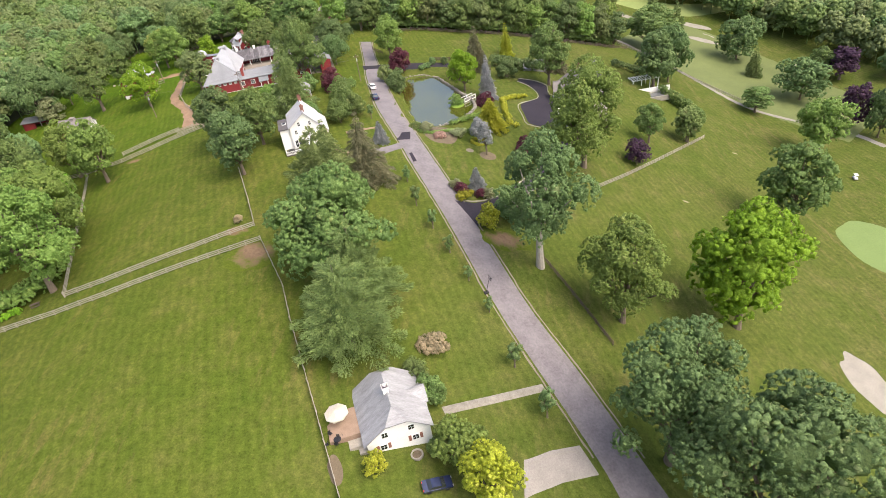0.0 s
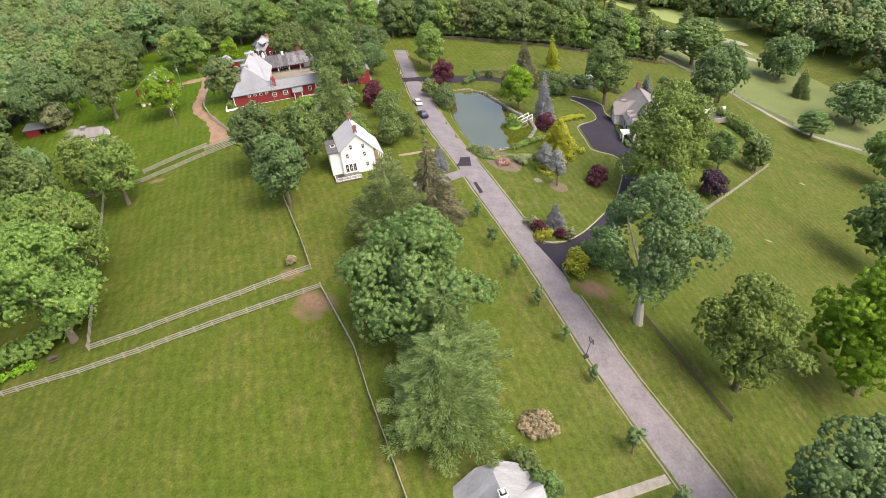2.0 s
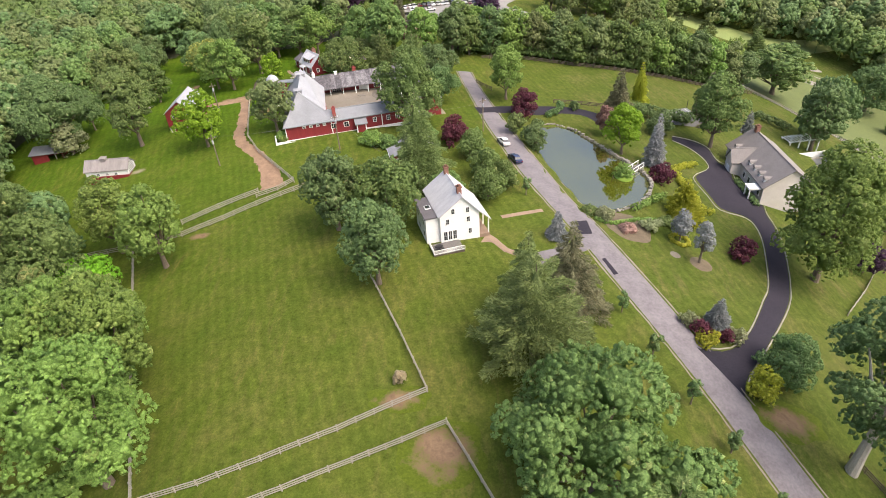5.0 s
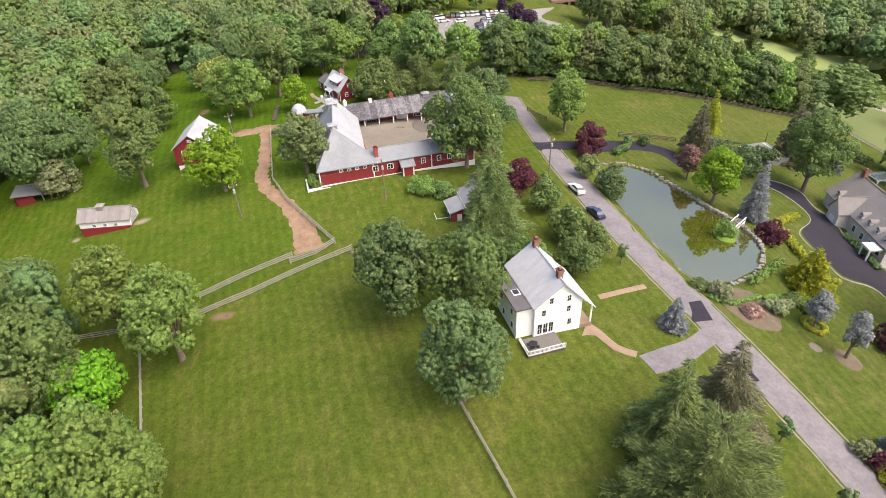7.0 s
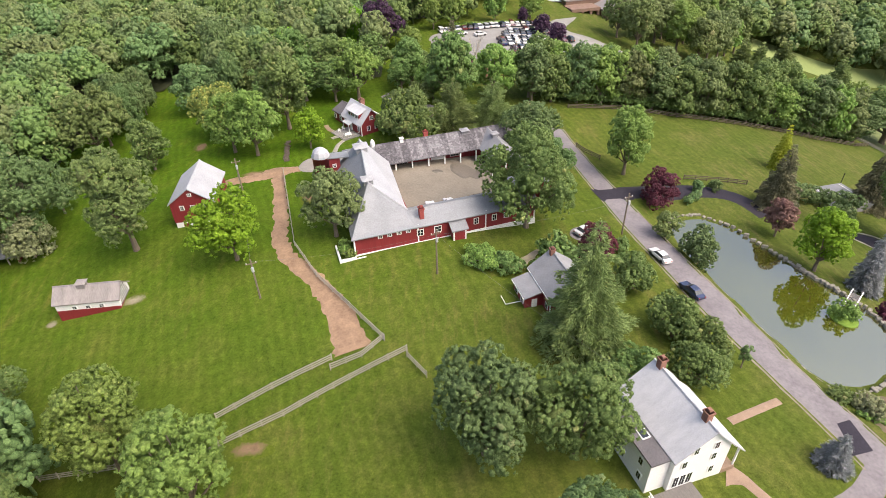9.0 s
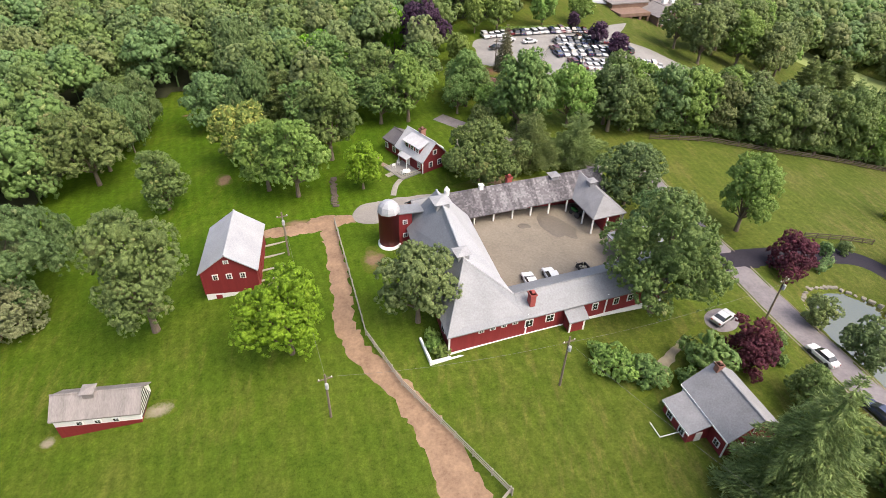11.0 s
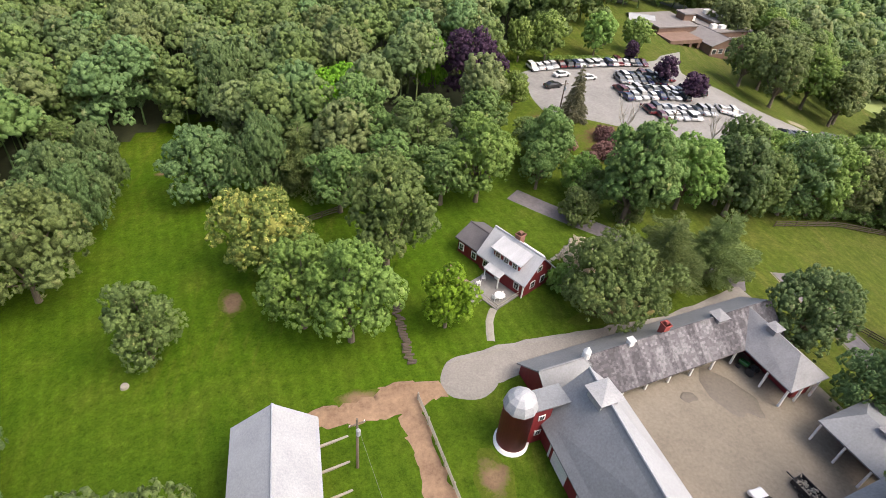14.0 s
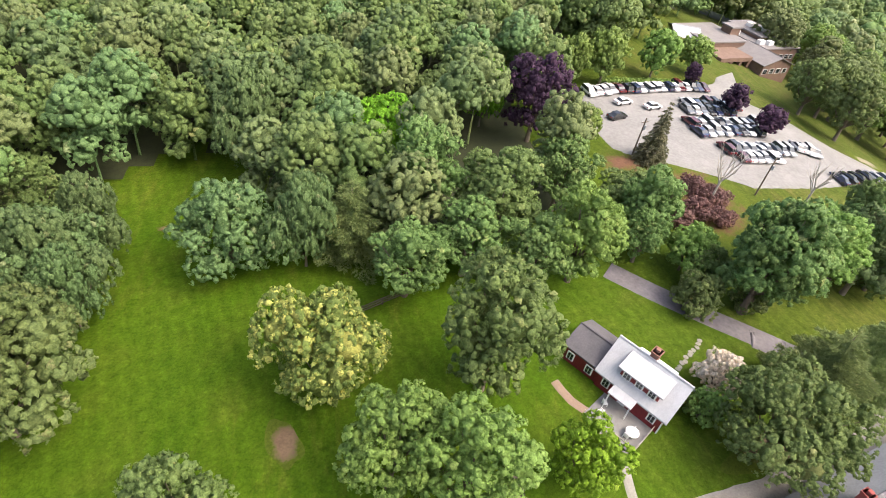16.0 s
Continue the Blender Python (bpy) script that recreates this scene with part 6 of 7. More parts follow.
patch("bare_patch", 55.2, 141.3, 1.4, 0.7, 0, WORN_SAND, "sandy bare spot in the meadow", "bare ground", wob=0.4)
patch("bare_patch", 85.5, 181.8, 1.7, 0.7, 0, WORN_SAND, "sandy bare spot in the meadow", "bare ground", wob=0.4)
patch("clearing", -59.8, 277.3, 9.7, 14.5, 0, WORN_RUST, "rust-brown cleared ground below the car park", "cleared ground", wob=0.3, lift=0.08)
patch("clearing", -71.4, 287.0, 6.9, 5.5, 0, WORN_RUST, "rust-brown cleared ground below the car park", "cleared ground", wob=0.3, lift=0.08)
shrub(-61.7, 279.1, 2.5, 2.5, LEAF_RUST, "rust-brown dead brush on the cleared slope")
shrub(-58.6, 276.2, 2.5, 2.5, LEAF_RUST, "rust-brown dead brush on the cleared slope")
shrub(-64.2, 272.0, 2.4, 2.4, LEAF_RUST, "rust-brown dead brush on the cleared slope")
shrub(-68.8, 268.8, 2.1, 2.1, LEAF_RUST, "rust-brown dead brush on the cleared slope")
shrub(-60.8, 270.1, 2.4, 2.4, LEAF_RUST, "rust-brown dead brush on the cleared slope")
shrub(-71.7, 274.6, 2.4, 2.4, LEAF_RUST, "rust-brown dead brush on the cleared slope")
patch("planting_bed", -3.2, 142.9, 1.1, 1.1, 0, YARD, "round mulched tree ring in the lawn", "bed", wob=0.06)
patch("planting_bed", 1.5, 141.3, 2.3, 2.3, 0, SOIL, "round mulched tree ring in the lawn", "bed", wob=0.06)
patch("planting_bed", -11.0, 150.6, 6.2, 4.6, -60, SOIL, "mulched flower bed by the pond", "bed")
patch("putting_green", 108.8, 135.2, 11.1, 14.4, 0, GREEN, "smooth pale putting green", "golf green", wob=0.1)
patch("bunker", 76.4, 85.1, 4.5, 8.9, 10, SAND, "pale sand bunker with a curling edge", "bunker", wob=0.3)
patch("bunker", 107.8, 258.5, 6.3, 5.7, 0, SAND, "pale oval sand bunker", "bunker", wob=0.15)
patch("bunker", 105.9, 261.8, 3.4, 3.1, 0, SAND, "pale oval sand bunker", "bunker", wob=0.15)
patch("putting_green", 110.7, 252.4, 4.4, 4.4, 0, GREEN, "smooth pale putting green", "golf green", wob=0.1)
patch("bunker", 122.4, 320.8, 8.2, 3.3, -40, SAND, "long pale sand bunker", "bunker", wob=0.15)
lane("cart_path", [(69.8, 289.2), (90.2, 257.8), (106.9, 229.7), (124.8, 218.5), (139.4, 208.7), (146.1, 196.1)], 3.0, GRAVEL, "pale cart track beside the golf course", "track", edge=0.2)
ribbon("fairway", [((68.4, 283.1), (103.7, 352.0)), ((88.7, 253.3), (127.3, 326.9)), ((106.1, 227.7), (140.9, 300.6)), ((123.9, 211.9), (154.2, 264.8)), ((134.4, 199.6), (164.6, 227.9))], ROUGH, "pale golf fairway beyond the cart track", "fairway", across=10, step=4)
patch("bunker", 120.4, 312.8, 9.2, 3.2, -35, SAND, "long pale sand bunker", "bunker", wob=0.2, lift=0.12)
patch("bunker", 123.0, 334.1, 9.4, 3.3, -35, SAND, "long pale sand bunker", "bunker", wob=0.2, lift=0.12)
patch("bunker", 87.7, 339.5, 7.9, 2.8, -35, SAND, "long pale sand bunker", "bunker", wob=0.2, lift=0.12)
patch("bunker", 154.7, 276.5, 5.4, 1.9, -35, SAND, "long pale sand bunker", "bunker", wob=0.2, lift=0.12)
lane("fairway", [(151.9, 360.1), (117.7, 357.7), (94.0, 369.3), (68.8, 380.9)], [14, 22, 26, 24], FAIRWAY_SUNLIT, "mown golf fairway with sunlight put into its colour", "fairway", across=8, step=5)
plant("round", 26.1, 60.0, 28.8, 9.6, LEAF_DEEP, "massive dark green maple with a domed crown", variant=0)
plant("round", 36.6, 47.8, 34.8, 11.9, LEAF_DEEP, "massive dark green maple with a domed crown", variant=0)
plant("round", 51.8, 95.6, 30.4, 10.1, LEAF_LIME, "bright lime green maple in the meadow", variant=0)
plant("round", 25.3, 90.0, 24.1, 8.0, LEAF_FRESH, "light green ash tree by the rail fence", variant=0)
plant("round", 10.1, 100.7, 29.1, 9.7, LEAF_DEEP, "old oak with pale forked limbs showing", variant=3, bark=BARK_PALE, low=0.3, stout=0.9, count=24, size=0.28, hollow=True)
plant("round", -29.8, 91.4, 18.8, 11.5, LEAF_MID, "wide spreading tree with a gap in its crown", variant=1)
plant("pine", -24.4, 82.6, 18.6, 8.0, LEAF_PINE, "bushy white pine with plumed boughs")
plant("pine", -35.0, 111.2, 19.4, 8.1, LEAF_PINE, "bushy white pine with plumed boughs")
plant("pine", -25.4, 73.2, 19.0, 8.6, LEAF_PINE, "bushy white pine with plumed boughs")
plant("cone", -34.9, 120.8, 16.2, 6.0, LEAF_PINE, "olive Norway spruce with drooping boughs", droop=0.5, uneven=0.3)
plant("cone", -27.8, 123.5, 16.8, 6.0, LEAF_SPRUCE, "brownish Norway spruce with drooping boughs", droop=0.5, uneven=0.3)
plant("round", -69.0, 145.7, 16.9, 6.0, LEAF_DEEP, "dense round dark green maple", variant=5)
plant("round", -59.4, 128.8, 16.2, 5.9, LEAF_DEEP, "dense round dark green maple", variant=5)
plant("round", -58.4, 144.5, 14.6, 5.7, LEAF_MID, "leafy tree beside the farmhouse", variant=1)
plant("cone", -53.4, 162.6, 21.4, 7.4, LEAF_PINE, "tall feathery hemlock above the farmhouse", droop=0.3, tiers=18)
shrub(-41.5, 176.1, 6.3, 3.5, LEAF_MID, "loose green shrub by the farmhouse")
shrub(-39.1, 164.6, 6.8, 3.8, LEAF_MID, "loose green shrub by the farmhouse")
shrub(-35.7, 161.8, 5.7, 3.2, LEAF_MID, "loose green shrub by the farmhouse")
shrub(-39.2, 156.1, 6.4, 3.5, LEAF_MID, "loose green shrub by the farmhouse")
shrub(-47.4, 154.7, 6.3, 3.5, LEAF_MID, "loose green shrub by the farmhouse")
shrub(-45.7, 184.7, 6.6, 3.3, LEAF_WINE, "dark red Japanese maple")
plant("round", -56.8, 193.4, 18.0, 8.2, LEAF_MID, "broad dark tree at the barn corner", variant=4)
plant("round", -51.4, 224.1, 12.4, 6.0, LEAF_DEEP, "round tree behind the barn", variant=1)
plant("round", -49.6, 211.9, 10.2, 4.5, LEAF_DEEP, "round tree behind the barn", variant=1)
plant("round", -92.1, 191.2, 14.2, 5.0, LEAF_WOOD, "hanging birch with drooping twigs by the barn", variant=2)
plant("round", -109.6, 187.2, 13.6, 5.4, LEAF_LIME, "bright lime green maple by the dirt track", variant=0)
plant("round", -130.8, 194.1, 20.0, 6.6, LEAF_OLIVE, "tall olive green tree in the meadow", variant=0)
plant("round", -138.5, 225.4, 12.8, 4.2, LEAF_MID, "small leafy tree in the meadow", variant=2, low=0.04)
plant("round", -126.2, 241.0, 11.1, 6.8, LEAF_BLOOM, "tree of heaven covered in yellow-green flower heads", variant=2, leaf=0.36)
plant("round", -120.0, 228.1, 14.1, 4.7, LEAF_FRESH, "light green tree in the meadow clump", variant=2)
plant("round", -113.9, 225.0, 15.4, 5.1, LEAF_FRESH, "light green tree in the meadow clump", variant=2)
plant("round", -101.8, 226.3, 8.9, 3.4, LEAF_LIME, "low round yellow-green tree by the cottage", variant=3)
plant("round", -109.0, 238.4, 18.4, 6.1, LEAF_MID, "tall dense green tree by the red cottage", variant=5)
plant("round", -79.1, 227.6, 11.5, 7.0, LEAF_MID, "leafy tree behind the barn", variant=1)
plant("pine", -68.4, 235.4, 12.6, 5.7, LEAF_PINE, "bushy white pine with plumed boughs")
plant("pine", -58.7, 237.8, 12.3, 5.6, LEAF_PINE, "bushy white pine with plumed boughs")
shrub(-80.6, 236.6, 6.0, 2.8, LEAF_WHITE, "dogwood covered in white blossom")
shrub(-84.4, 233.1, 4.0, 2.2, LEAF_FRESH, "loose shrub beside the red cottage")
plant("round", -105.2, 115.3, 21.2, 8.5, LEAF_FRESH, "silvery green tree at the paddock edge", variant=0)
plant("round", -93.7, 95.7, 25.3, 8.4, LEAF_FRESH, "tall silvery maple at the paddock edge", variant=1)
plant("round", -124.7, 133.7, 28.6, 9.7, LEAF_MID, "leafy tree at the wood's edge", variant=1)
plant("round", -100.3, 112.2, 21.3, 8.2, LEAF_FRESH, "silvery green tree at the paddock edge", variant=0)
plant("round", -122.8, 132.1, 20.6, 6.8, LEAF_MID, "leafy tree at the wood's edge", variant=1)
plant("round", -114.1, 133.6, 10.8, 4.8, LEAF_LIME, "bright green young tree at the wood's edge", variant=0)
plant("round", -136.7, 154.4, 14.8, 7.4, LEAF_MID, "leafy tree at the wood's edge", variant=1)
plant("round", -116.5, 149.3, 17.0, 5.6, LEAF_FRESH, "twin-stemmed tree by the lane fence", variant=1)
plant("round", -103.8, 141.8, 18.1, 6.0, LEAF_FRESH, "twin-stemmed tree by the lane fence", variant=1)
plant("round", -157.7, 239.0, 17.0, 7.9, LEAF_OLIVE, "olive tree at the meadow's edge", variant=0)
plant("round", -160.5, 258.6, 13.8, 6.9, LEAF_DEEP, "dark tree at the meadow's edge", variant=4)
plant("round", -153.4, 211.3, 12.0, 4.0, LEAF_DEEP, "dark tree at the meadow's edge", variant=4)
plant("round", -157.1, 201.9, 18.5, 10.3, LEAF_DEEP, "dark tree beside the red shed", variant=4)
shrub(-152.4, 196.8, 8.0, 4.4, LEAF_GREY, "pale flowering bush beside the red shed")
plant("round", -30.4, 218.7, 15.7, 5.5, LEAF_FRESH, "light green tree by the lane", variant=3)
shrub(-26.3, 207.1, 7.6, 3.8, LEAF_WINE, "dark red plum tree by the drive")
shrub(-29.8, 193.1, 5.4, 2.4, LEAF_PINE, "rounded evergreen by the pond")
shrub(-25.2, 187.0, 7.5, 3.3, LEAF_DEEP, "rounded clipped bush by the pond", variant=4)
plant("cone", 3.6, 181.6, 13.6, 2.9, LEAF_BLUE, "tall blue spruce by the pond", tiers=18)
plant("round", -3.6, 185.7, 13.3, 4.4, LEAF_LIME, "bright green tree by the pond", variant=3)
plant("round", -5.2, 197.2, 8.5, 2.8, LEAF_RUST, "brown-leaved tree by the pond", variant=3)
plant("cone", 0.9, 209.2, 15.1, 5.0, LEAF_SPRUCE, "dark spruce behind the pond", droop=0.4)
plant("cone", 13.1, 230.3, 11.8, 2.7, LEAF_GOLD, "slim golden conifer behind the pond")
plant("round", 25.7, 201.0, 20.2, 6.9, LEAF_MID, "leafy tree at the turning circle", variant=1)
plant("cone", 29.6, 217.5, 16.0, 5.3, LEAF_SPRUCE, "dark spruce behind the pond", droop=0.4)
plant("round", 27.6, 145.3, 27.8, 10.3, LEAF_FRESH, "big leafy tree before the stone mansion", variant=4)
shrub(44.8, 154.7, 7.5, 3.4, LEAF_PURPLE, "deep purple smoke bush")
plant("round", 68.9, 181.0, 9.5, 3.1, LEAF_OLIVE, "slender tree by the meadow", variant=3)
plant("round", 69.1, 224.0, 21.9, 7.2, LEAF_DEEP, "round dark tree behind the pool", variant=4)
plant("cone", -2.0, 124.1, 5.9, 2.4, LEAF_BLUE, "young blue spruce in a flower bed", tiers=13)
plant("round", 1.2, 141.6, 9.4, 1.6, LEAF_BLUE, "weeping blue cedar on the lawn", leaf=0.22, low=0.24, count=22, size=0.42, variant=9)
plant("round", -0.6, 148.2, 6.4, 2.0, LEAF_BLUE, "low weeping blue cedar in a ring of yellow flowers", leaf=0.22, low=0.2, count=18, size=0.42, variant=9)
hedge([(-0.6 + 1.9 * math.cos(k * 0.7), 148.2 + 1.9 * math.sin(k * 0.7)) for k in range(10)], 0.7, 0.4, LEAF_GOLD, "ring of low yellow flowers round a cedar")
shrub(11.7, 145.9, 4.2, 2.6, LEAF_WINE, "round dark red barberry on the lawn")
plant("cone", 3.2, 158.4, 8.8, 4.4, LEAF_GOLD, "golden spreading conifer beside the pond bed", droop=0.2)
plant("cone", -26.5, 143.4, 5.8, 2.2, LEAF_BLUE, "young blue spruce by the lane", tiers=13)
shrub(-6.4, 172.4, 4.4, 1.9, LEAF_FRESH, "wild green bush on the pond island")
plant("cone", 45.0, 220.1, 7.3, 2.3, LEAF_BLUE, "young blue spruce behind the mansion", tiers=13)
shrub(6.2, 115.6, 7.0, 4.7, LEAF_DEEP, "broad dark yew by the driveway")
shrub(0.1, 110.1, 5.1, 2.5, LEAF_GOLD, "yellow-green shrub at the driveway corner")
shrub(2.4, 171.8, 4.7, 2.6, LEAF_WINE, "dark red bush by the pond")
shrub(-11.2, 148.9, 1.0, 1.9, LEAF_PINK, "pink azalea in the pond bed")
shrub(-17.8, 155.2, 1.6, 1.5, LEAF_OLIVE, "silver-green bush in the pond bed")
shrub(-14.9, 153.0, 1.9, 1.9, LEAF_GREY, "silver-green bush in the pond bed")
shrub(-2.0, 153.5, 1.6, 1.5, LEAF_OLIVE, "silver-green bush in the pond bed")
shrub(-5.9, 150.6, 1.9, 1.9, LEAF_GREY, "silver-green bush in the pond bed")
shrub(0.7, 151.4, 1.6, 1.5, LEAF_OLIVE, "silver-green bush in the pond bed")
shrub(-7.0, 123.5, 2.0, 1.3, LEAF_GREY, "pale clipped bush in the bed")
shrub(0.6, 121.4, 2.2, 1.4, LEAF_GREY, "pale clipped bush in the bed")
shrub(-5.8, 122.1, 2.2, 1.5, LEAF_WINE, "dark red bush in the bed")
shrub(-1.5, 121.1, 1.8, 1.3, LEAF_WINE, "dark red bush in the bed")
shrub(-5.2, 120.0, 1.6, 2.0, LEAF_GOLD, "low yellow edging in the bed")
plant("round", -18.5, 123.9, 4.3, 0.8, LEAF_DEEP, "staked young tree beside the lane", name="young_tree", leaf=0.28, count=9, low=0.2, variant=7)
plant("round", -16.0, 114.4, 5.2, 0.9, LEAF_DEEP, "staked young tree beside the lane", name="young_tree", leaf=0.28, count=9, low=0.2, variant=7)
plant("round", -12.2, 106.9, 4.9, 0.9, LEAF_DEEP, "staked young tree beside the lane", name="young_tree", leaf=0.28, count=9, low=0.2, variant=7)
plant("round", -8.7, 99.9, 4.5, 0.8, LEAF_DEEP, "staked young tree beside the lane", name="young_tree", leaf=0.28, count=9, low=0.2, variant=7)
plant("round", -5.1, 92.6, 3.9, 0.7, LEAF_DEEP, "staked young tree beside the lane", name="young_tree", leaf=0.28, count=9, low=0.2, variant=7)
plant("round", -1.5, 85.3, 3.9, 0.7, LEAF_DEEP, "staked young tree beside the lane", name="young_tree", leaf=0.28, count=9, low=0.2, variant=7)
plant("round", 2.2, 73.7, 5.9, 1.1, LEAF_DEEP, "staked young tree beside the lane", name="young_tree", leaf=0.28, count=9, low=0.2, variant=7)
plant("round", 6.7, 64.6, 6.9, 1.2, LEAF_DEEP, "staked young tree beside the lane", name="young_tree", leaf=0.28, count=9, low=0.2, variant=7)
plant("round", -30.8, 159.0, 4.4, 0.8, LEAF_DEEP, "staked young tree beside the lane", name="young_tree", leaf=0.28, count=9, low=0.2, variant=7)
plant("round", -3.2, 49.0, 12.0, 4.1, LEAF_GOLD, "bright yellow-green tree before the white cottage", variant=6)
plant("round", -7.9, 54.3, 8.7, 4.2, LEAF_FRESH, "light green tree before the white cottage", variant=3)
shrub(-14.5, 68.7, 3.7, 2.0, LEAF_OLIVE, "rounded bush against the white cottage")
shrub(-12.2, 64.7, 4.2, 2.3, LEAF_MID, "rounded bush against the white cottage")
shrub(-11.2, 64.8, 2.9, 1.6, LEAF_MID, "rounded bush against the white cottage")
shrub(-20.0, 52.0, 2.9, 1.6, LEAF_GOLD, "yellow-green bush at the cottage corner")
shrub(-11.4, 55.8, 2.3, 1.3, LEAF_MID, "rounded bush against the white cottage")
plant("round", 127.6, 287.1, 18.2, 9.6, LEAF_DEEP, "tree on the golf course", variant=3)
plant("cone", 127.1, 266.3, 13.1, 4.1, LEAF_PINE, "conifer on the golf course")
plant("round", 135.8, 239.7, 15.8, 9.5, LEAF_DEEP, "tree on the golf course", variant=3)
plant("round", 142.9, 213.0, 16.5, 5.7, LEAF_PURPLE, "purple-leaved tree on the golf course", variant=3)
plant("round", 118.8, 190.6, 21.2, 7.6, LEAF_FRESH, "tree on the golf course", variant=3)
plant("round", 84.3, 139.7, 26.2, 8.7, LEAF_MID, "tree on the golf course", variant=3)
plant("round", 78.7, 236.2, 20.9, 7.7, LEAF_DEEP, "tree on the golf course", variant=3)
plant("round", 109.9, 223.3, 10.0, 6.1, LEAF_MID, "tree on the golf course", variant=3)
plant("round", 155.1, 263.8, 13.1, 5.4, LEAF_MID, "tree on the golf course", variant=3)
plant("round", 162.0, 258.7, 14.1, 6.5, LEAF_PURPLE, "purple-leaved tree on the golf course", variant=3)
plant("round", 68.2, 180.9, 12.0, 4.0, LEAF_OLIVE, "tree on the golf course", variant=3)
plant("round", 53.0, 171.7, 12.9, 4.3, LEAF_MID, "tree on the golf course", variant=3)
plant("round", 147.2, 203.6, 19.1, 6.3, LEAF_DEEP, "tree on the golf course", variant=3)
plant("round", 84.9, 284.7, 19.5, 12.0, LEAF_MID, "tree on the golf course", variant=3)
plant("round", -88.7, 294.7, 17.6, 5.8, LEAF_PURPLE, "huge dark copper beech above the car park", variant=8)
plant("cone", -66.2, 288.1, 12.2, 3.2, LEAF_SPRUCE, "tall spruce in the car park", droop=0.45)
plant("round", -33.1, 313.8, 7.1, 2.9, LEAF_PURPLE, "purple-leaved plum in the car park", variant=3)
plant("round", -29.1, 305.2, 7.1, 3.0, LEAF_PURPLE, "purple-leaved plum in the car park", variant=3)
plant("round", -38.0, 326.0, 5.8, 2.0, LEAF_PURPLE, "purple-leaved plum in the car park", variant=3)
plant("round", -78.9, 293.0, 7.9, 3.3, LEAF_FRESH, "tree beside the car park", variant=3)
plant("round", -1.4, 327.4, 15.9, 5.3, LEAF_OLIVE, "tree beside the car park", variant=3)
plant("round", 3.1, 316.7, 18.0, 6.0, LEAF_OLIVE, "tree beside the car park", variant=3)
plant("round", -48.3, 327.6, 10.9, 4.5, LEAF_FRESH, "tree beside the car park", variant=3)
plant("round", -64.1, 321.5, 11.9, 4.3, LEAF_FRESH, "tree beside the car park", variant=3)
plant("round", -71.4, 321.2, 10.4, 3.6, LEAF_FRESH, "tree beside the car park", variant=3)
plant("round", -33.9, 334.0, 9.0, 4.3, LEAF_FRESH, "tree beside the car park", variant=3)
plant("round", -68.6, 249.7, 19.4, 6.4, LEAF_MID, "tree below the car park", variant=2)
plant("round", -46.2, 258.4, 14.9, 4.9, LEAF_MID, "tree below the car park", variant=2)
plant("round", -78.7, 268.9, 8.9, 5.5, LEAF_MID, "tree below the car park", variant=2)
plant("round", -81.5, 259.5, 9.3, 3.1, LEAF_MID, "tree below the car park", variant=2)
plant("round", -73.0, 254.2, 7.4, 2.5, LEAF_MID, "tree below the car park", variant=2)
plant("round", -139.0, 263.4, 11.1, 6.8, LEAF_DEEP, "tall tree at the wood's edge", variant=2)
plant("round", -129.0, 262.1, 12.9, 4.3, LEAF_DEEP, "tall tree at the wood's edge", variant=2)
plant("pine", -123.0, 263.7, 12.4, 5.4, LEAF_PINE, "bushy white pine at the wood's edge")
plant("round", -112.2, 270.3, 17.5, 5.8, LEAF_MID, "tall tree at the wood's edge", variant=2)
plant("round", -116.0, 254.3, 12.2, 5.0, LEAF_MID, "tall tree at the wood's edge", variant=2)
plant("round", -107.8, 257.7, 12.0, 5.0, LEAF_MID, "tall tree at the wood's edge", variant=2)
plant("round", -102.2, 265.8, 15.6, 6.5, LEAF_MID, "tall tree at the wood's edge", variant=2)
plant("round", -99.3, 254.9, 11.8, 4.9, LEAF_MID, "tall tree at the wood's edge", variant=2)
plant("round", -93.1, 255.5, 15.9, 5.3, LEAF_FRESH, "tall tree at the wood's edge", variant=2)
plant("round", -116.8, 287.5, 12.3, 7.3, LEAF_LIME, "tall tree at the wood's edge", variant=2)
plant("round", -90.5, 272.3, 13.1, 5.4, LEAF_MID, "tall tree at the wood's edge", variant=2)
plant("round", -96.9, 301.0, 13.2, 4.4, LEAF_LIME, "tall tree at the wood's edge", variant=2)
plant("round", -107.1, 299.1, 12.4, 4.5, LEAF_OLIVE, "tall tree at the wood's edge", variant=2)
plant("round", -139.6, 290.5, 15.5, 5.8, LEAF_DEEP, "tall tree at the wood's edge", variant=2)
plant("round", -158.9, 257.3, 13.2, 5.5, LEAF_DEEP, "tall tree at the wood's edge", variant=2)
plant("round", -158.0, 245.2, 13.9, 4.6, LEAF_OLIVE, "tall tree at the wood's edge", variant=2)
plant("round", -155.8, 253.6, 11.4, 3.8, LEAF_DEEP, "tall tree at the wood's edge", variant=2)
plant("round", -167.4, 275.8, 11.2, 4.6, LEAF_MID, "tall tree at the wood's edge", variant=2)
plant("round", -157.4, 267.4, 11.8, 4.3, LEAF_DEEP, "tall tree at the wood's edge", variant=2)
fence([(-88.7, 92.0), (-80.1, 93.6), (-72.1, 96.1), (-62.4, 99.7), (-50.4, 105.5)], "rail", "three-rail weathered wooden paddock fence")
fence([(-88.8, 92.3), (-92.9, 101.1), (-101.2, 119.2), (-113.7, 148.3)], "rail", "three-rail weathered wooden paddock fence")
fence([(-50.4, 105.5), (-54.8, 116.2), (-61.0, 130.3)], "rail", "three-rail weathered wooden paddock fence")
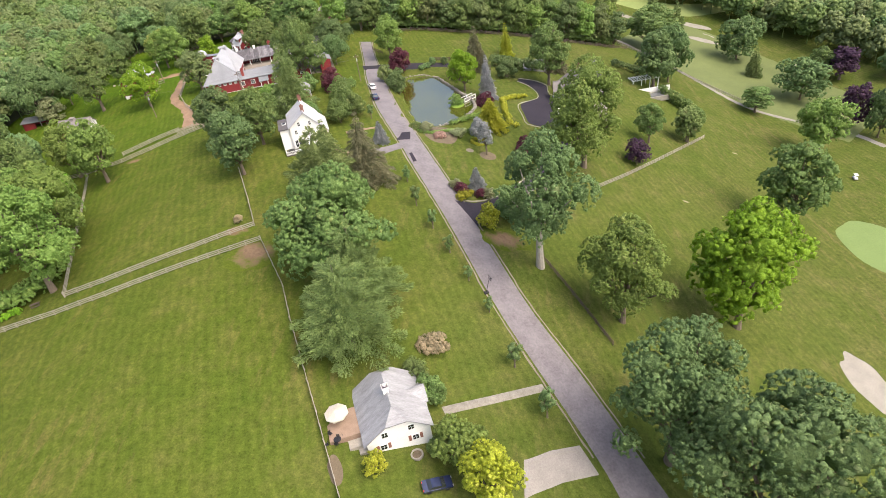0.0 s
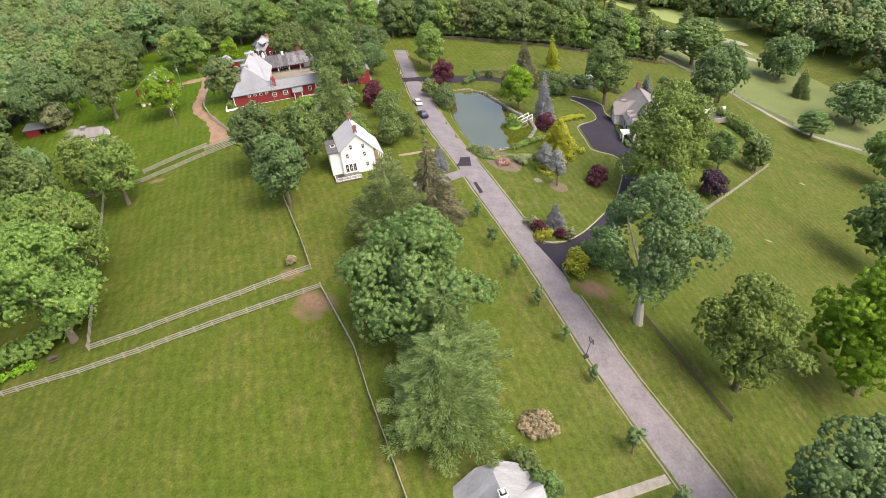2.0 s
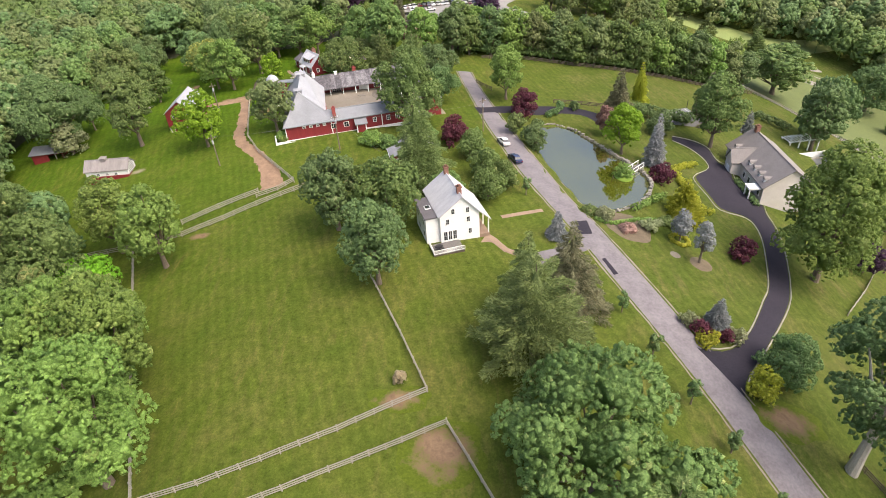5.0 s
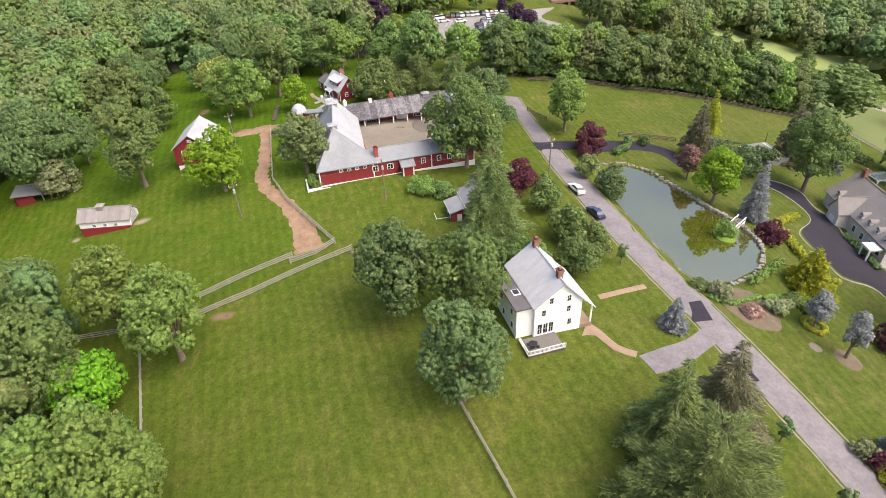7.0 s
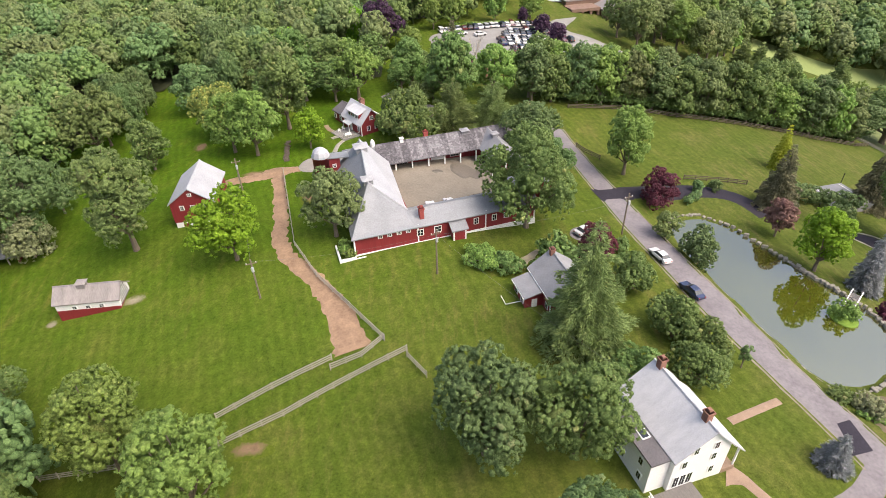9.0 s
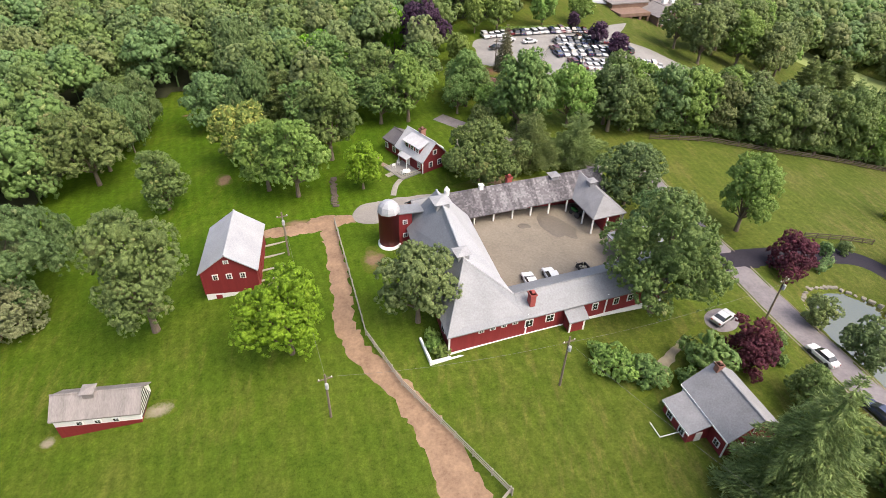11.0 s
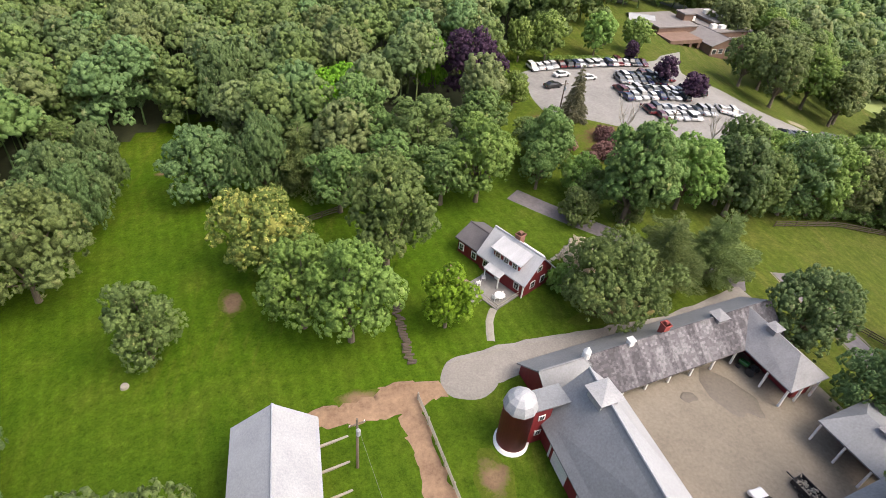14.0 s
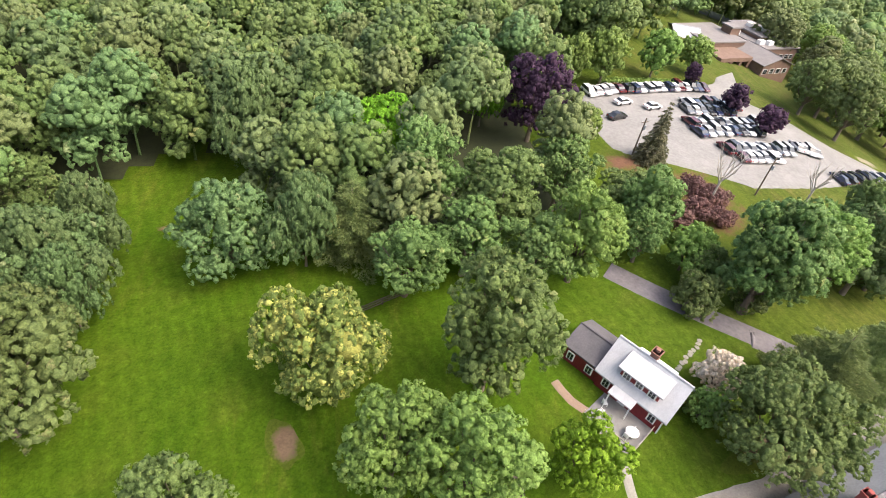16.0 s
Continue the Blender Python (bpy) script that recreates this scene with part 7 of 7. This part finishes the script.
fence([(-110.1, 84.5), (-105.0, 85.3), (-87.7, 86.7), (-77.4, 88.9), (-68.3, 91.8), (-59.8, 95.0), (-53.5, 97.6), (-47.7, 100.3)], "rail", "three-rail weathered wooden paddock fence")
fence([(-47.7, 100.3), (-43.4, 92.4), (-40.2, 86.6), (-37.1, 78.1), (-29.9, 60.4), (-24.7, 47.4), (-21.6, 40.1)], "rail", "three-rail weathered wooden paddock fence")
fence([(-78.8, 162.8), (-86.8, 158.6), (-95.5, 154.0), (-103.7, 150.7), (-114.8, 149.6), (-128.4, 149.6)], "rail", "three-rail weathered wooden paddock fence")
fence([(-89.8, 162.4), (-97.9, 158.6), (-105.1, 154.9)], "rail", "three-rail weathered wooden paddock fence")
fence([(-82.2, 165.1), (-88.0, 172.5), (-94.4, 180.5), (-99.5, 189.3), (-105.3, 212.0), (-106.2, 215.3)], "rail", "weathered rail fence along the dirt track")
fence([(-82.3, 165.4), (-85.4, 162.4), (-89.8, 160.7)], "rail", "three-rail weathered wooden paddock fence")
fence([(-78.8, 161.7), (-76.0, 157.8)], "rail", "three-rail weathered wooden paddock fence")
fence([(11.1, 103.0), (14.8, 96.6), (18.3, 90.1), (21.9, 83.1)], "dark", "dark stained rail fence beside the lane")
fence([(30.0, 136.2), (40.0, 146.3), (51.8, 159.4), (76.8, 187.9)], "rail", "split-rail fence at the meadow's edge")
fence([(68.0, 280.3), (80.0, 268.6), (92.4, 249.8), (108.1, 233.2)], "rail", "weathered fence along the golf course")
fence([(-36, 253.4), (-20, 256.2), (-4, 255.6), (9, 256.8), (22, 258.0), (43, 260.8), (62, 268.0), (70.8, 273.5)], "dark", "dark rail fence below the tree belt")
fence([(-16.0, 218.8), (-7.5, 219.3), (-0.6, 219.1)], "dark", "dark rail fence across the meadow")
fence([(-121.7, 251.7), (-116.3, 254.2)], "dark", "dark rail fence at the wood's edge")
fence([(-38.7, 230.6), (-37.4, 228.2), (-34.3, 225.0)], "dark", "dark rail fence behind the barn")
hedge([(16.0, 185.8), (12.2, 183.2), (7.7, 179.7), (8.1, 177.5), (8.4, 174.9), (8.0, 169.6), (8.9, 166.5), (8.8, 162.8), (11.5, 161.3)], 1.9, 1.2, LEAF_GOLD, "low golden hedge along the driveway")
hedge([(70.2, 217.2), (75.9, 210.5), (80.2, 199.7)], 2.6, 4.0, LEAF_MID, "tall clipped arborvitae hedge")
hedge([(57.2, 239.5), (67.2, 236.1)], 2.2, 3.0, LEAF_DEEP, "clipped dark green hedge")
hedge([(7.0, 215.3), (15.1, 213.9), (24.5, 213.1)], 3.5, 4.0, LEAF_DEEP, "dark evergreen screen behind the pond")
hedge([(-17.0, 151.7), (-14.0, 150.7), (-8.4, 153.1), (-3.0, 154.2), (3.3, 155.7)], 1.2, 0.5, LEAF_FRESH, "mixed low planting in the pond bed")
hedge([(-7.8, 156.6), (-2.9, 160.6), (1.5, 164.7)], 2.5, 1.2, LEAF_FRESH, "reeds and bog plants at the pond's edge")
hedge([(-19.4, 208.3), (-15.9, 210.6)], 1.5, 1.6, LEAF_DEEP, "clipped shrub by the drive")
shrub(-15.0, 213.3, 2.6, 1.2, LEAF_DEEP, "small clipped round bush")
shrub(-10.4, 214.4, 2.7, 1.2, LEAF_DEEP, "small clipped round bush")
hedge([(25.4, 181.6), (25.9, 175.8), (26.0, 170.3)], 1.2, 1.0, LEAF_DEEP, "clipped foundation planting by the mansion")
hedge([(-63.8, 321.9), (-41.3, 325.1)], 2.0, 1.2, LEAF_FRESH, "clipped hedge above the car park")
ribbon("car_park", [((-72.0, 291.4), (-45.2, 281.9)), ((-73.9, 297.4), (-21.2, 287.3)), ((-75.4, 305.6), (13.3, 302.1)), ((-75.1, 309.5), (-1.8, 310.0)), ((-71.2, 315.6), (-11.7, 319.4)), ((-51.3, 320.3), (-21.0, 324.8)), ((-31.2, 328.4), (-14.9, 340.2)), ((-24.4, 335.6), (-13.0, 344.7))], CARPARK, "pale worn asphalt car park", "car park", lift=0.1, across=14)
parked((-69.6, 316.2), (-33.5, 325.7), 18, 75, 1)
parked((-45.4, 314.4), (-29.0, 317.6), 8, 75, 2)
parked((-47.4, 311.3), (-32.9, 313.9), 7, 75, 3)
parked((-49.9, 304.3), (-19.7, 312.1), 12, 75, 4)
parked((-49.8, 301.0), (-29.7, 306.1), 8, 75, 5)
parked((-46.3, 294.7), (-25.4, 299.6), 9, 70, 6)
parked((-44.1, 292.6), (-31.6, 295.1), 6, 70, 7)
parked((-22.6, 302.3), (-15.4, 301.6), 4, 70, 8)
parked((-23.7, 289.2), (4.8, 300.0), 7, 70, 9)
parked_one(-61.9, 312.0, 20, 'white')
parked_one(-66.1, 305.0, 20, 'black')
parked_one(-55.2, 310.8, 20, 'white')
parked_one(-33.7, 185.3, 110, 'white')
parked_one(-31.7, 175.5, 112, 'blue')
parked_one(-74.5, 198.4, 100, 'white')
suv(-70.9, 199.7, 102)
trailer(-65.0, 201.5, 110)
parked_one(-11.3, 50.2, 18, 'blue')
tractor(-62.2, 218.5, 120)
pole(-73.9, 179.3, 9.0)
pole(-103.3, 176.8, 8.0)
pole(-38.4, 192.8, 9.0)
pole(-113.1, 207.7, 8.5)
pole(-68.6, 290.2, 8.0)
pole(-47.1, 279.9, 8.0)
hoop(-1.8, 90.2)
parasol(-26.2, 59.0)
round_planter(-14.2, 54.8)
island(-6.2, 172.6)
bridge(-1.3, 177.2, -4.0, 174.6)
red_house()
stepping_stones((-85.0, 238.6), (-77.8, 244.4), 13)
terrace_set()
pergola(65.6, 225.0)
pool(65.8, 214.4)
court(19.9, 218.1)
patch("vegetable_bed", -25.8, 51.3, 1.1, 2.6, 18, SOIL, "narrow bare garden bed by the fence", "bed", wob=0.12)
stump(-140.7, 221.5)
bench(-95.6, 91.6)
golf_cart(122.7, 173.8)
manure(-107.3, 225.6)
plant("round", -67.7, 250.1, 17.4, 6.0, LEAF_MID, "tree in the belt above the lane", variant=1)
plant("round", -55.8, 255.7, 14.2, 5.9, LEAF_FRESH, "tree in the belt above the lane", variant=4)
plant("round", -46.0, 255.1, 16.2, 5.4, LEAF_DEEP, "tree in the belt above the lane", variant=2)
plant("round", -79.1, 263.7, 13.3, 4.4, LEAF_MID, "tree in the belt above the lane", variant=2)
plant("round", -74.5, 257.9, 7.5, 3.8, LEAF_FRESH, "tree in the belt above the lane", variant=1)
shrub(-76.5, 249.9, 5.2, 3.3, LEAF_OLIVE, "scrubby bush beside the back lane")
shrub(-67.4, 250.8, 4.0, 2.5, LEAF_OLIVE, "scrubby bush beside the back lane")
shrub(-76.2, 270.3, 6.0, 3.7, LEAF_OLIVE, "scrubby bush beside the back lane")
bare_tree(-60.0, 275.3, 13.0)
bare_tree(-38.8, 276.8, 12.0)
bare_tree(-128.1, 288.8, 11.0)
lane("kerb", [(-4.9, 118.7), (-1.0, 119.7), (4.4, 124.7), (11.1, 134.0), (14.3, 138.8), (18.2, 148.4), (20.9, 156.8), (21.2, 162.5), (18.7, 164.0), (14.4, 164.6), (13.5, 170.5), (13.0, 178.7), (18.5, 184.6), (20.4, 188.1), (20.1, 192.6), (18.0, 197.3), (14.6, 200.2)], 0.3, KERB, "low kerb of pale granite setts along the drive", "kerb", lift=0.16, across=4, edge=0.03)
lane("kerb", [(-1.2, 112.0), (0.4, 114.5), (7.3, 122.6), (16.0, 133.5), (20.1, 140.9), (24.8, 152.9), (27.3, 162.7), (27.7, 168.5), (29.1, 173.9), (26.7, 177.7), (25.9, 183.7), (27.5, 189.4), (24.9, 191.9), (24.5, 195.3), (24.7, 200.2), (21.2, 203.0), (15.4, 203.4)], 0.3, KERB, "low kerb of pale granite setts along the drive", "kerb", lift=0.16, across=4, edge=0.03)
lane("kerb", [(-4.9, 118.7), (-6.9, 122.3), (-8.0, 123.9)], 0.3, KERB, "low kerb of pale granite setts along the drive", "kerb", lift=0.16, across=4)
lane("verge", [(13.2, 58.5), (7.2, 71), (-0.8, 87.4), (-9.2, 109), (-17.8, 131), (-22.8, 145.5), (-27.0, 157), (-31.2, 170), (-34.5, 184), (-37.6, 198), (-39.5, 210), (-42, 224), (-45, 240)], 0.45, YARD, "pale sandy strip along the edge of the lane", "verge", lift=0.05, across=4, edge=0.12)
lane("verge", [(22.0, 60.0), (14.6, 75.2), (6.6, 89.5), (-2.6, 111.5), (-11.2, 133.5), (-16.2, 147.0), (-20.6, 159.5), (-25, 173), (-28.4, 186), (-31.4, 198.5), (-33.8, 210), (-37, 224), (-40, 240)], 0.45, YARD, "pale sandy strip along the edge of the lane", "verge", lift=0.05, across=4, edge=0.12)
wire((-73.9, 179.3, gz(-73.9, 179.3) + 8.0), (-103.3, 176.8, gz(-103.3, 176.8) + 7.6))
wire((-73.9, 179.3, gz(-73.9, 179.3) + 8.0), (-38.4, 192.8, gz(-38.4, 192.8) + 7.6))
wire((-103.3, 176.8, gz(-103.3, 176.8) + 8.0), (-113.1, 207.7, gz(-113.1, 207.7) + 7.6))
wire((-73.9, 179.3, gz(-73.9, 179.3) + 8.0), (-48.0, 148.5, 15.0))
sleeper(-116.0, 210.8, 20, 5.0)
sleeper(-115.7, 207.8, 20, 5.0)
sleeper(-115.3, 204.7, 20, 5.0)
sleeper(-115.1, 202.3, 20, 5.0)
shrub(-89.7, 186.0, 1.4, 1.0, LEAF_FRESH, "leafy plant in the walled bed by the barn", variant=3)
shrub(-90.2, 187.6, 1.4, 1.0, LEAF_FRESH, "leafy plant in the walled bed by the barn", variant=3)
shrub(-88.9, 184.9, 1.4, 1.0, LEAF_FRESH, "leafy plant in the walled bed by the barn", variant=3)
parked_one(-45.9, 192.2, 35, 'silver')
shrub(-46.7, 182.4, 5.4, 2.7, LEAF_WINE, "dark red plum tree behind the red house")
shrub(-40.7, 186.6, 2.8, 1.5, LEAF_MID, "loose green shrub by the red house", variant=2)
shrub(-41.3, 183.7, 1.7, 0.9, LEAF_MID, "loose green shrub by the red house", variant=2)
shrub(-53.2, 181.7, 5.4, 3.0, LEAF_MID, "loose green shrub by the red house", variant=2)
shrub(-56.7, 179.3, 2.5, 1.4, LEAF_MID, "loose green shrub by the red house", variant=2)
shrub(-66.4, 182.1, 2.5, 3.1, LEAF_FRESH, "low loose shrubs on the slope below the barn", variant=5)
shrub(-62.4, 180.4, 2.2, 2.8, LEAF_MID, "low loose shrubs on the slope below the barn", variant=5)
shrub(11.3, 203.1, 5.8, 3.2, LEAF_DEEP, "broad dark yew behind the pond")
PLACED.append((-92.7, 285.7, 6.0))
PLACED.append((-96.7, 276.7, 5.0))
PLACED.append((-85.7, 283.7, 5.0))

shrub(-54.4, 107.4, 1.7, 0.9, LEAF_STRAW, "dry yellow sapling by the paddock gate", name="sapling", category="sapling")
lane("foot_path", [(-64.4, 177.3), (-60.8, 180.4), (-57.4, 184.0), (-54.0, 187.4), (-49.5, 191.0)], [1.6, 2.2, 1.5, 1.3, 1.6], WORN_SAND, "trodden sandy path on the grass slope", "path", lift=0.07, edge=0.25, step=0.7)
patch("parking_spot", -45.7, 192.4, 3.6, 2.4, 35, ASPHALT_OLD, "small asphalt parking spot beside the lane", "driveway", wob=0.08, lift=0.07)
BELT_H = 14.5
hedge([(-40, 257), (-20, 259), (-4, 258.6), (9, 259.8), (22, 261), (43, 264), (62, 271)], 3.6, 4.0, LEAF_MID, "leafy undergrowth along the tree belt")
for k in range(30):
    x = -44 + 3.75 * k
    back = 3.5 if k % 2 else 9.0
    plant("round", x, float(np.interp(x, [-44, -20, -4, 9, 22, 43, 62, 75], [252.5, 256.2, 255.6, 256.8, 258, 260.8, 268, 275])) + back, (BELT_H + (1.4, -1.2, 0.4, 2.0, -0.6)[k % 5]) * (1.12 if x > 30 else 1.0), 5.0 + 0.5 * (k % 3),
          (LEAF_MID, LEAF_FRESH, LEAF_WOOD, LEAF_MID, LEAF_DEEP)[(k * 3 + k // 4) % 5], "tree in the belt beyond the meadow", variant=k % 3, low=0.05, leaf=0.46)
hedge([(-112, 92.5), (-105, 92.0), (-100, 94.0), (-95.5, 98.0), (-96.5, 106.0), (-101, 116.0)], 4.0, 4.4, LEAF_FRESH, "overgrown weeds and brush under the trees")
hedge([(-118, 86.5), (-106, 89.0), (-99, 91.0)], 2.0, 1.2, LEAF_LIME, "bright green weeds along the wood's edge")

patch("rubble_patch", -126.3, 180.4, 2.6, 1.6, 10, WORN_SAND, "scattered stones and sand by the white shed", "bare ground", wob=0.4)
patch("rubble_patch", -139.8, 177.6, 1.6, 1.2, 10, WORN_SAND, "scattered stones and sand by the white shed", "bare ground", wob=0.4)
patch("rubble_patch", -113.9, 200.6, 2.6, 1.3, 20, WORN_SAND, "sandy ground beside the barn pens", "bare ground", wob=0.4)
patch("bare_patch", -99.0, 205.0, 2.2, 3.6, 10, WORN, "worn earth beside the dirt track", "bare ground", wob=0.5)
patch("bare_patch", -113.0, 216.0, 3.0, 1.6, 10, WORN, "worn earth beside the dirt track", "bare ground", wob=0.5)
patch("bare_patch", -76.0, 229.0, 9.0, 2.2, 16, WORN, "bare brown earth under the trees behind the barn", "bare ground", wob=0.3)

def brick_hut(x, y, turn):
    b = empty("brick_hut", x, y, gz(x, y), turn, "low brown brick hut with a dark flat roof", "hut")
    part("wall", boxed(-5.5, 5.5, -2.4, 2.4, -2.5, 2.7), BRICK_BROWN, b)
    part("flat_roof", boxed(-5.8, 5.8, -2.7, 2.7, 2.7, 2.95), DARK_ROOF, b)
    part("door", boxed(3.2, 4.2, -2.48, -2.38, -0.1, 2.0), IRON, b, "dark open doorway")
    for u in (-3.0, 1.0):
        part("roof_vent", lathe(bmesh.new(), [(0.3, 2.9), (0.3, 3.3), (0.08, 3.45)], u, 0.4, 10), TRIM, b)


brick_hut(15.4, 299.0, -28)
patch("clearing", 8.0, 308.8, 7.0, 2.4, -18, WORN_SAND, "bare sandy bank above the tree belt", "cleared ground", wob=0.35, lift=0.08)
for k, (x, y) in enumerate(((8, 331), (16, 334), (23, 328), (29, 321), (35, 326), (33, 346), (22, 343), (44, 336), (52, 346), (41, 356), (28, 359), (48, 364), (60, 354), (17, 371), (35, 372), (50, 378))):
    plant("round", x, y, 15.5 + (k * 37 % 5) * 0.8, 5.6 + (k * 23 % 4) * 0.5, (LEAF_OLIVE, LEAF_WOOD, LEAF_FRESH)[k % 3], "broad olive green tree between clubhouse and golf course", variant=k % 2, low=0.2)
for x, y, h in ((46, 320, 14.0), (58, 329, 13.0), (68, 322, 12.0), (78, 345, 13.0), (100, 338, 14.0), (108, 320, 15.0)):
    plant("pine", x, y, h, 4.4, LEAF_PINE, "dark pine on the golf course", leaf=0.5)

# ---- woods ----
def in_left(x, y):
    return x < np.interp(y, [40, 95, 120, 150, 165, 200, 230, 248, 262, 285, 300], [-112, -112, -116, -128, -160, -172, -163, -163, -162, -157, -145])


def in_north(x, y):
    near = np.interp(x, [-175, -158, -149, -143, -137, -130, -117, -90, -80], [286, 292, 292, 290, 278, 270, 262, 266, 272])
    return ((y > near) & (x < -82)) | ((y > 330) & (x < -58)) | ((y > 352) & (x < -36)) | ((y > 378) & (x < -8)) | (y > 392)


def in_right(x, y):
    return (x > np.interp(y, [100, 180, 245, 296, 326, 360, 400], [215, 205, 185, 170, 150, 125, 60])) | ((x > 46) & (y > 372))


def in_view(x, y):
    return x > -30 - 0.98 * y and x < 25 + max(0.66 * y, 1.3 * (y - 200) - 126) and y < (400 + 0.6 * x if x > 0 else 400 - 0.08 * x)


def wood(name, label, test, x0, x1, y0, y1, step, leaf, seed, mats, besides=None):
    """A whole wood as one mesh a leaf colour: close domed crowns, each of several leafy masses, on trunks."""
    rng = np.random.RandomState(seed)
    heaps, taken = [Heap() for _ in mats], np.array(PLACED)
    for row, gy in enumerate(np.arange(y0, y1, step * 0.87)):
        for gx in np.arange(x0, x1, step):
            x, y = gx + (0.5 * (row % 2) + rng.uniform(-0.26, 0.26)) * step, gy + rng.uniform(-0.26, 0.26) * step
            if not test(x, y) or besides and besides(x, y) or not in_view(x, y):
                continue
            if (np.hypot(taken[:, 0] - x, taken[:, 1] - y) < taken[:, 2] * 0.8 + 1.6).any():
                continue
            z = gz(x, y)
            r = step * rng.uniform(0.50, 0.68)
            h = rng.uniform(12.5, 17.5) + 0.5 * r
            rim = not all(test(x + step * a, y + step * b) for a, b in ((1, 0), (0, -1), (-1, 0), (0.7, -0.7)))
            lobes = [(x, y, z + h - r * 0.86, r * 0.74)]
            for k in range(7):
                a = k * 0.898 + rng.uniform(-0.3, 0.3)
                q = r * rng.uniform(0.50, 0.66)
                lobes.append((x + q * math.cos(a), y + q * math.sin(a), z + h - r * rng.uniform(1.05, 1.5), r * rng.uniform(0.36, 0.52)))
            if rim:
                for k in range(6):
                    a = k * 1.05 + rng.uniform(-0.3, 0.3)
                    lobes.append((x + r * 0.62 * math.cos(a), y + r * 0.62 * math.sin(a), z + h * rng.uniform(0.22, 0.5), r * rng.uniform(0.3, 0.44)))
            heap = heaps[rng.choice(len(mats))]
            leaf_lobes(heap, rng, np.array(lobes), leaf, 1.0, ball=DOME)
            heap.add(np.array([(x - 0.3, y, z - 0.5), (x + 0.3, y, z - 0.5), (x, y + 0.4, z - 0.5), (x, y, z + h * 0.6)]), [(0, 1, 3), (1, 2, 3), (2, 0, 3)])
    for heap, mat in zip(heaps, mats):
        if heap.n:
            tagged(new(name, heap.mesh(name, mat, True)), label, "woodland", kind="stuff")


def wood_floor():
    """The leaf litter under the trees of the woods, its colour darkened for the shade between crowns, one sheet of
    square pieces of ground.
    """
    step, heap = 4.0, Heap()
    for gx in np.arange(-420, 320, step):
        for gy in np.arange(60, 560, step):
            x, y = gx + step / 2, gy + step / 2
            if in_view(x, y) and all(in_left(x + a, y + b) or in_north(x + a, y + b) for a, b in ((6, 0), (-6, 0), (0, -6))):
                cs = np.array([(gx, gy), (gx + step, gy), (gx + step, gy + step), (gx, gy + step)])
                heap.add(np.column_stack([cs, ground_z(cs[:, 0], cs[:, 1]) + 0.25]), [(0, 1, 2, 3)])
    tagged(new("wood_floor", heap.mesh("wood_floor", SHADE_LITTER)), "leaf litter under the wood, coloured dark for the shaded gaps", "woodland floor", kind="structure")


# litter colour taken down so the gaps between crowns look shaded
SHADE_LITTER = stained("shade_dark_litter", (0.020, 0.026, 0.009), (0.042, 0.050, 0.016), 0.5, 3.0, 0.95)
WOOD_MIX = [LEAF_MID, LEAF_DEEP, LEAF_OLIVE, LEAF_DEEP, LEAF_WOOD, LEAF_MID, LEAF_WOOD]
wood("west_wood", "dense mixed deciduous wood on the hillside", in_left, -250, -104, 45, 330, 8.6, 0.52, 11, WOOD_MIX, in_north)
wood("west_wood_far", "distant wood on the hillside", in_left, -420, -250, 90, 330, 10.5, 0.8, 12, WOOD_MIX, in_north)
wood("north_wood", "dense mixed wood behind the cottage", in_north, -250, 60, 258, 335, 8.6, 0.54, 13, WOOD_MIX)
wood("north_wood", "dense mixed wood behind the cottage", in_north, -250, 60, 337, 400, 9.2, 0.72, 17, WOOD_MIX)
wood("north_wood_far", "distant wood on the rising ground", in_north, -430, 300, 400, 540, 11.5, 1.2, 14, WOOD_MIX)
wood("north_wood_far", "distant wood on the rising ground", in_north, -430, -250, 300, 400, 10.5, 0.85, 16, WOOD_MIX)
wood("east_wood", "distant wooded valley side beyond the golf course", in_right, 46, 380, 110, 400, 11.0, 0.85, 15, WOOD_MIX)
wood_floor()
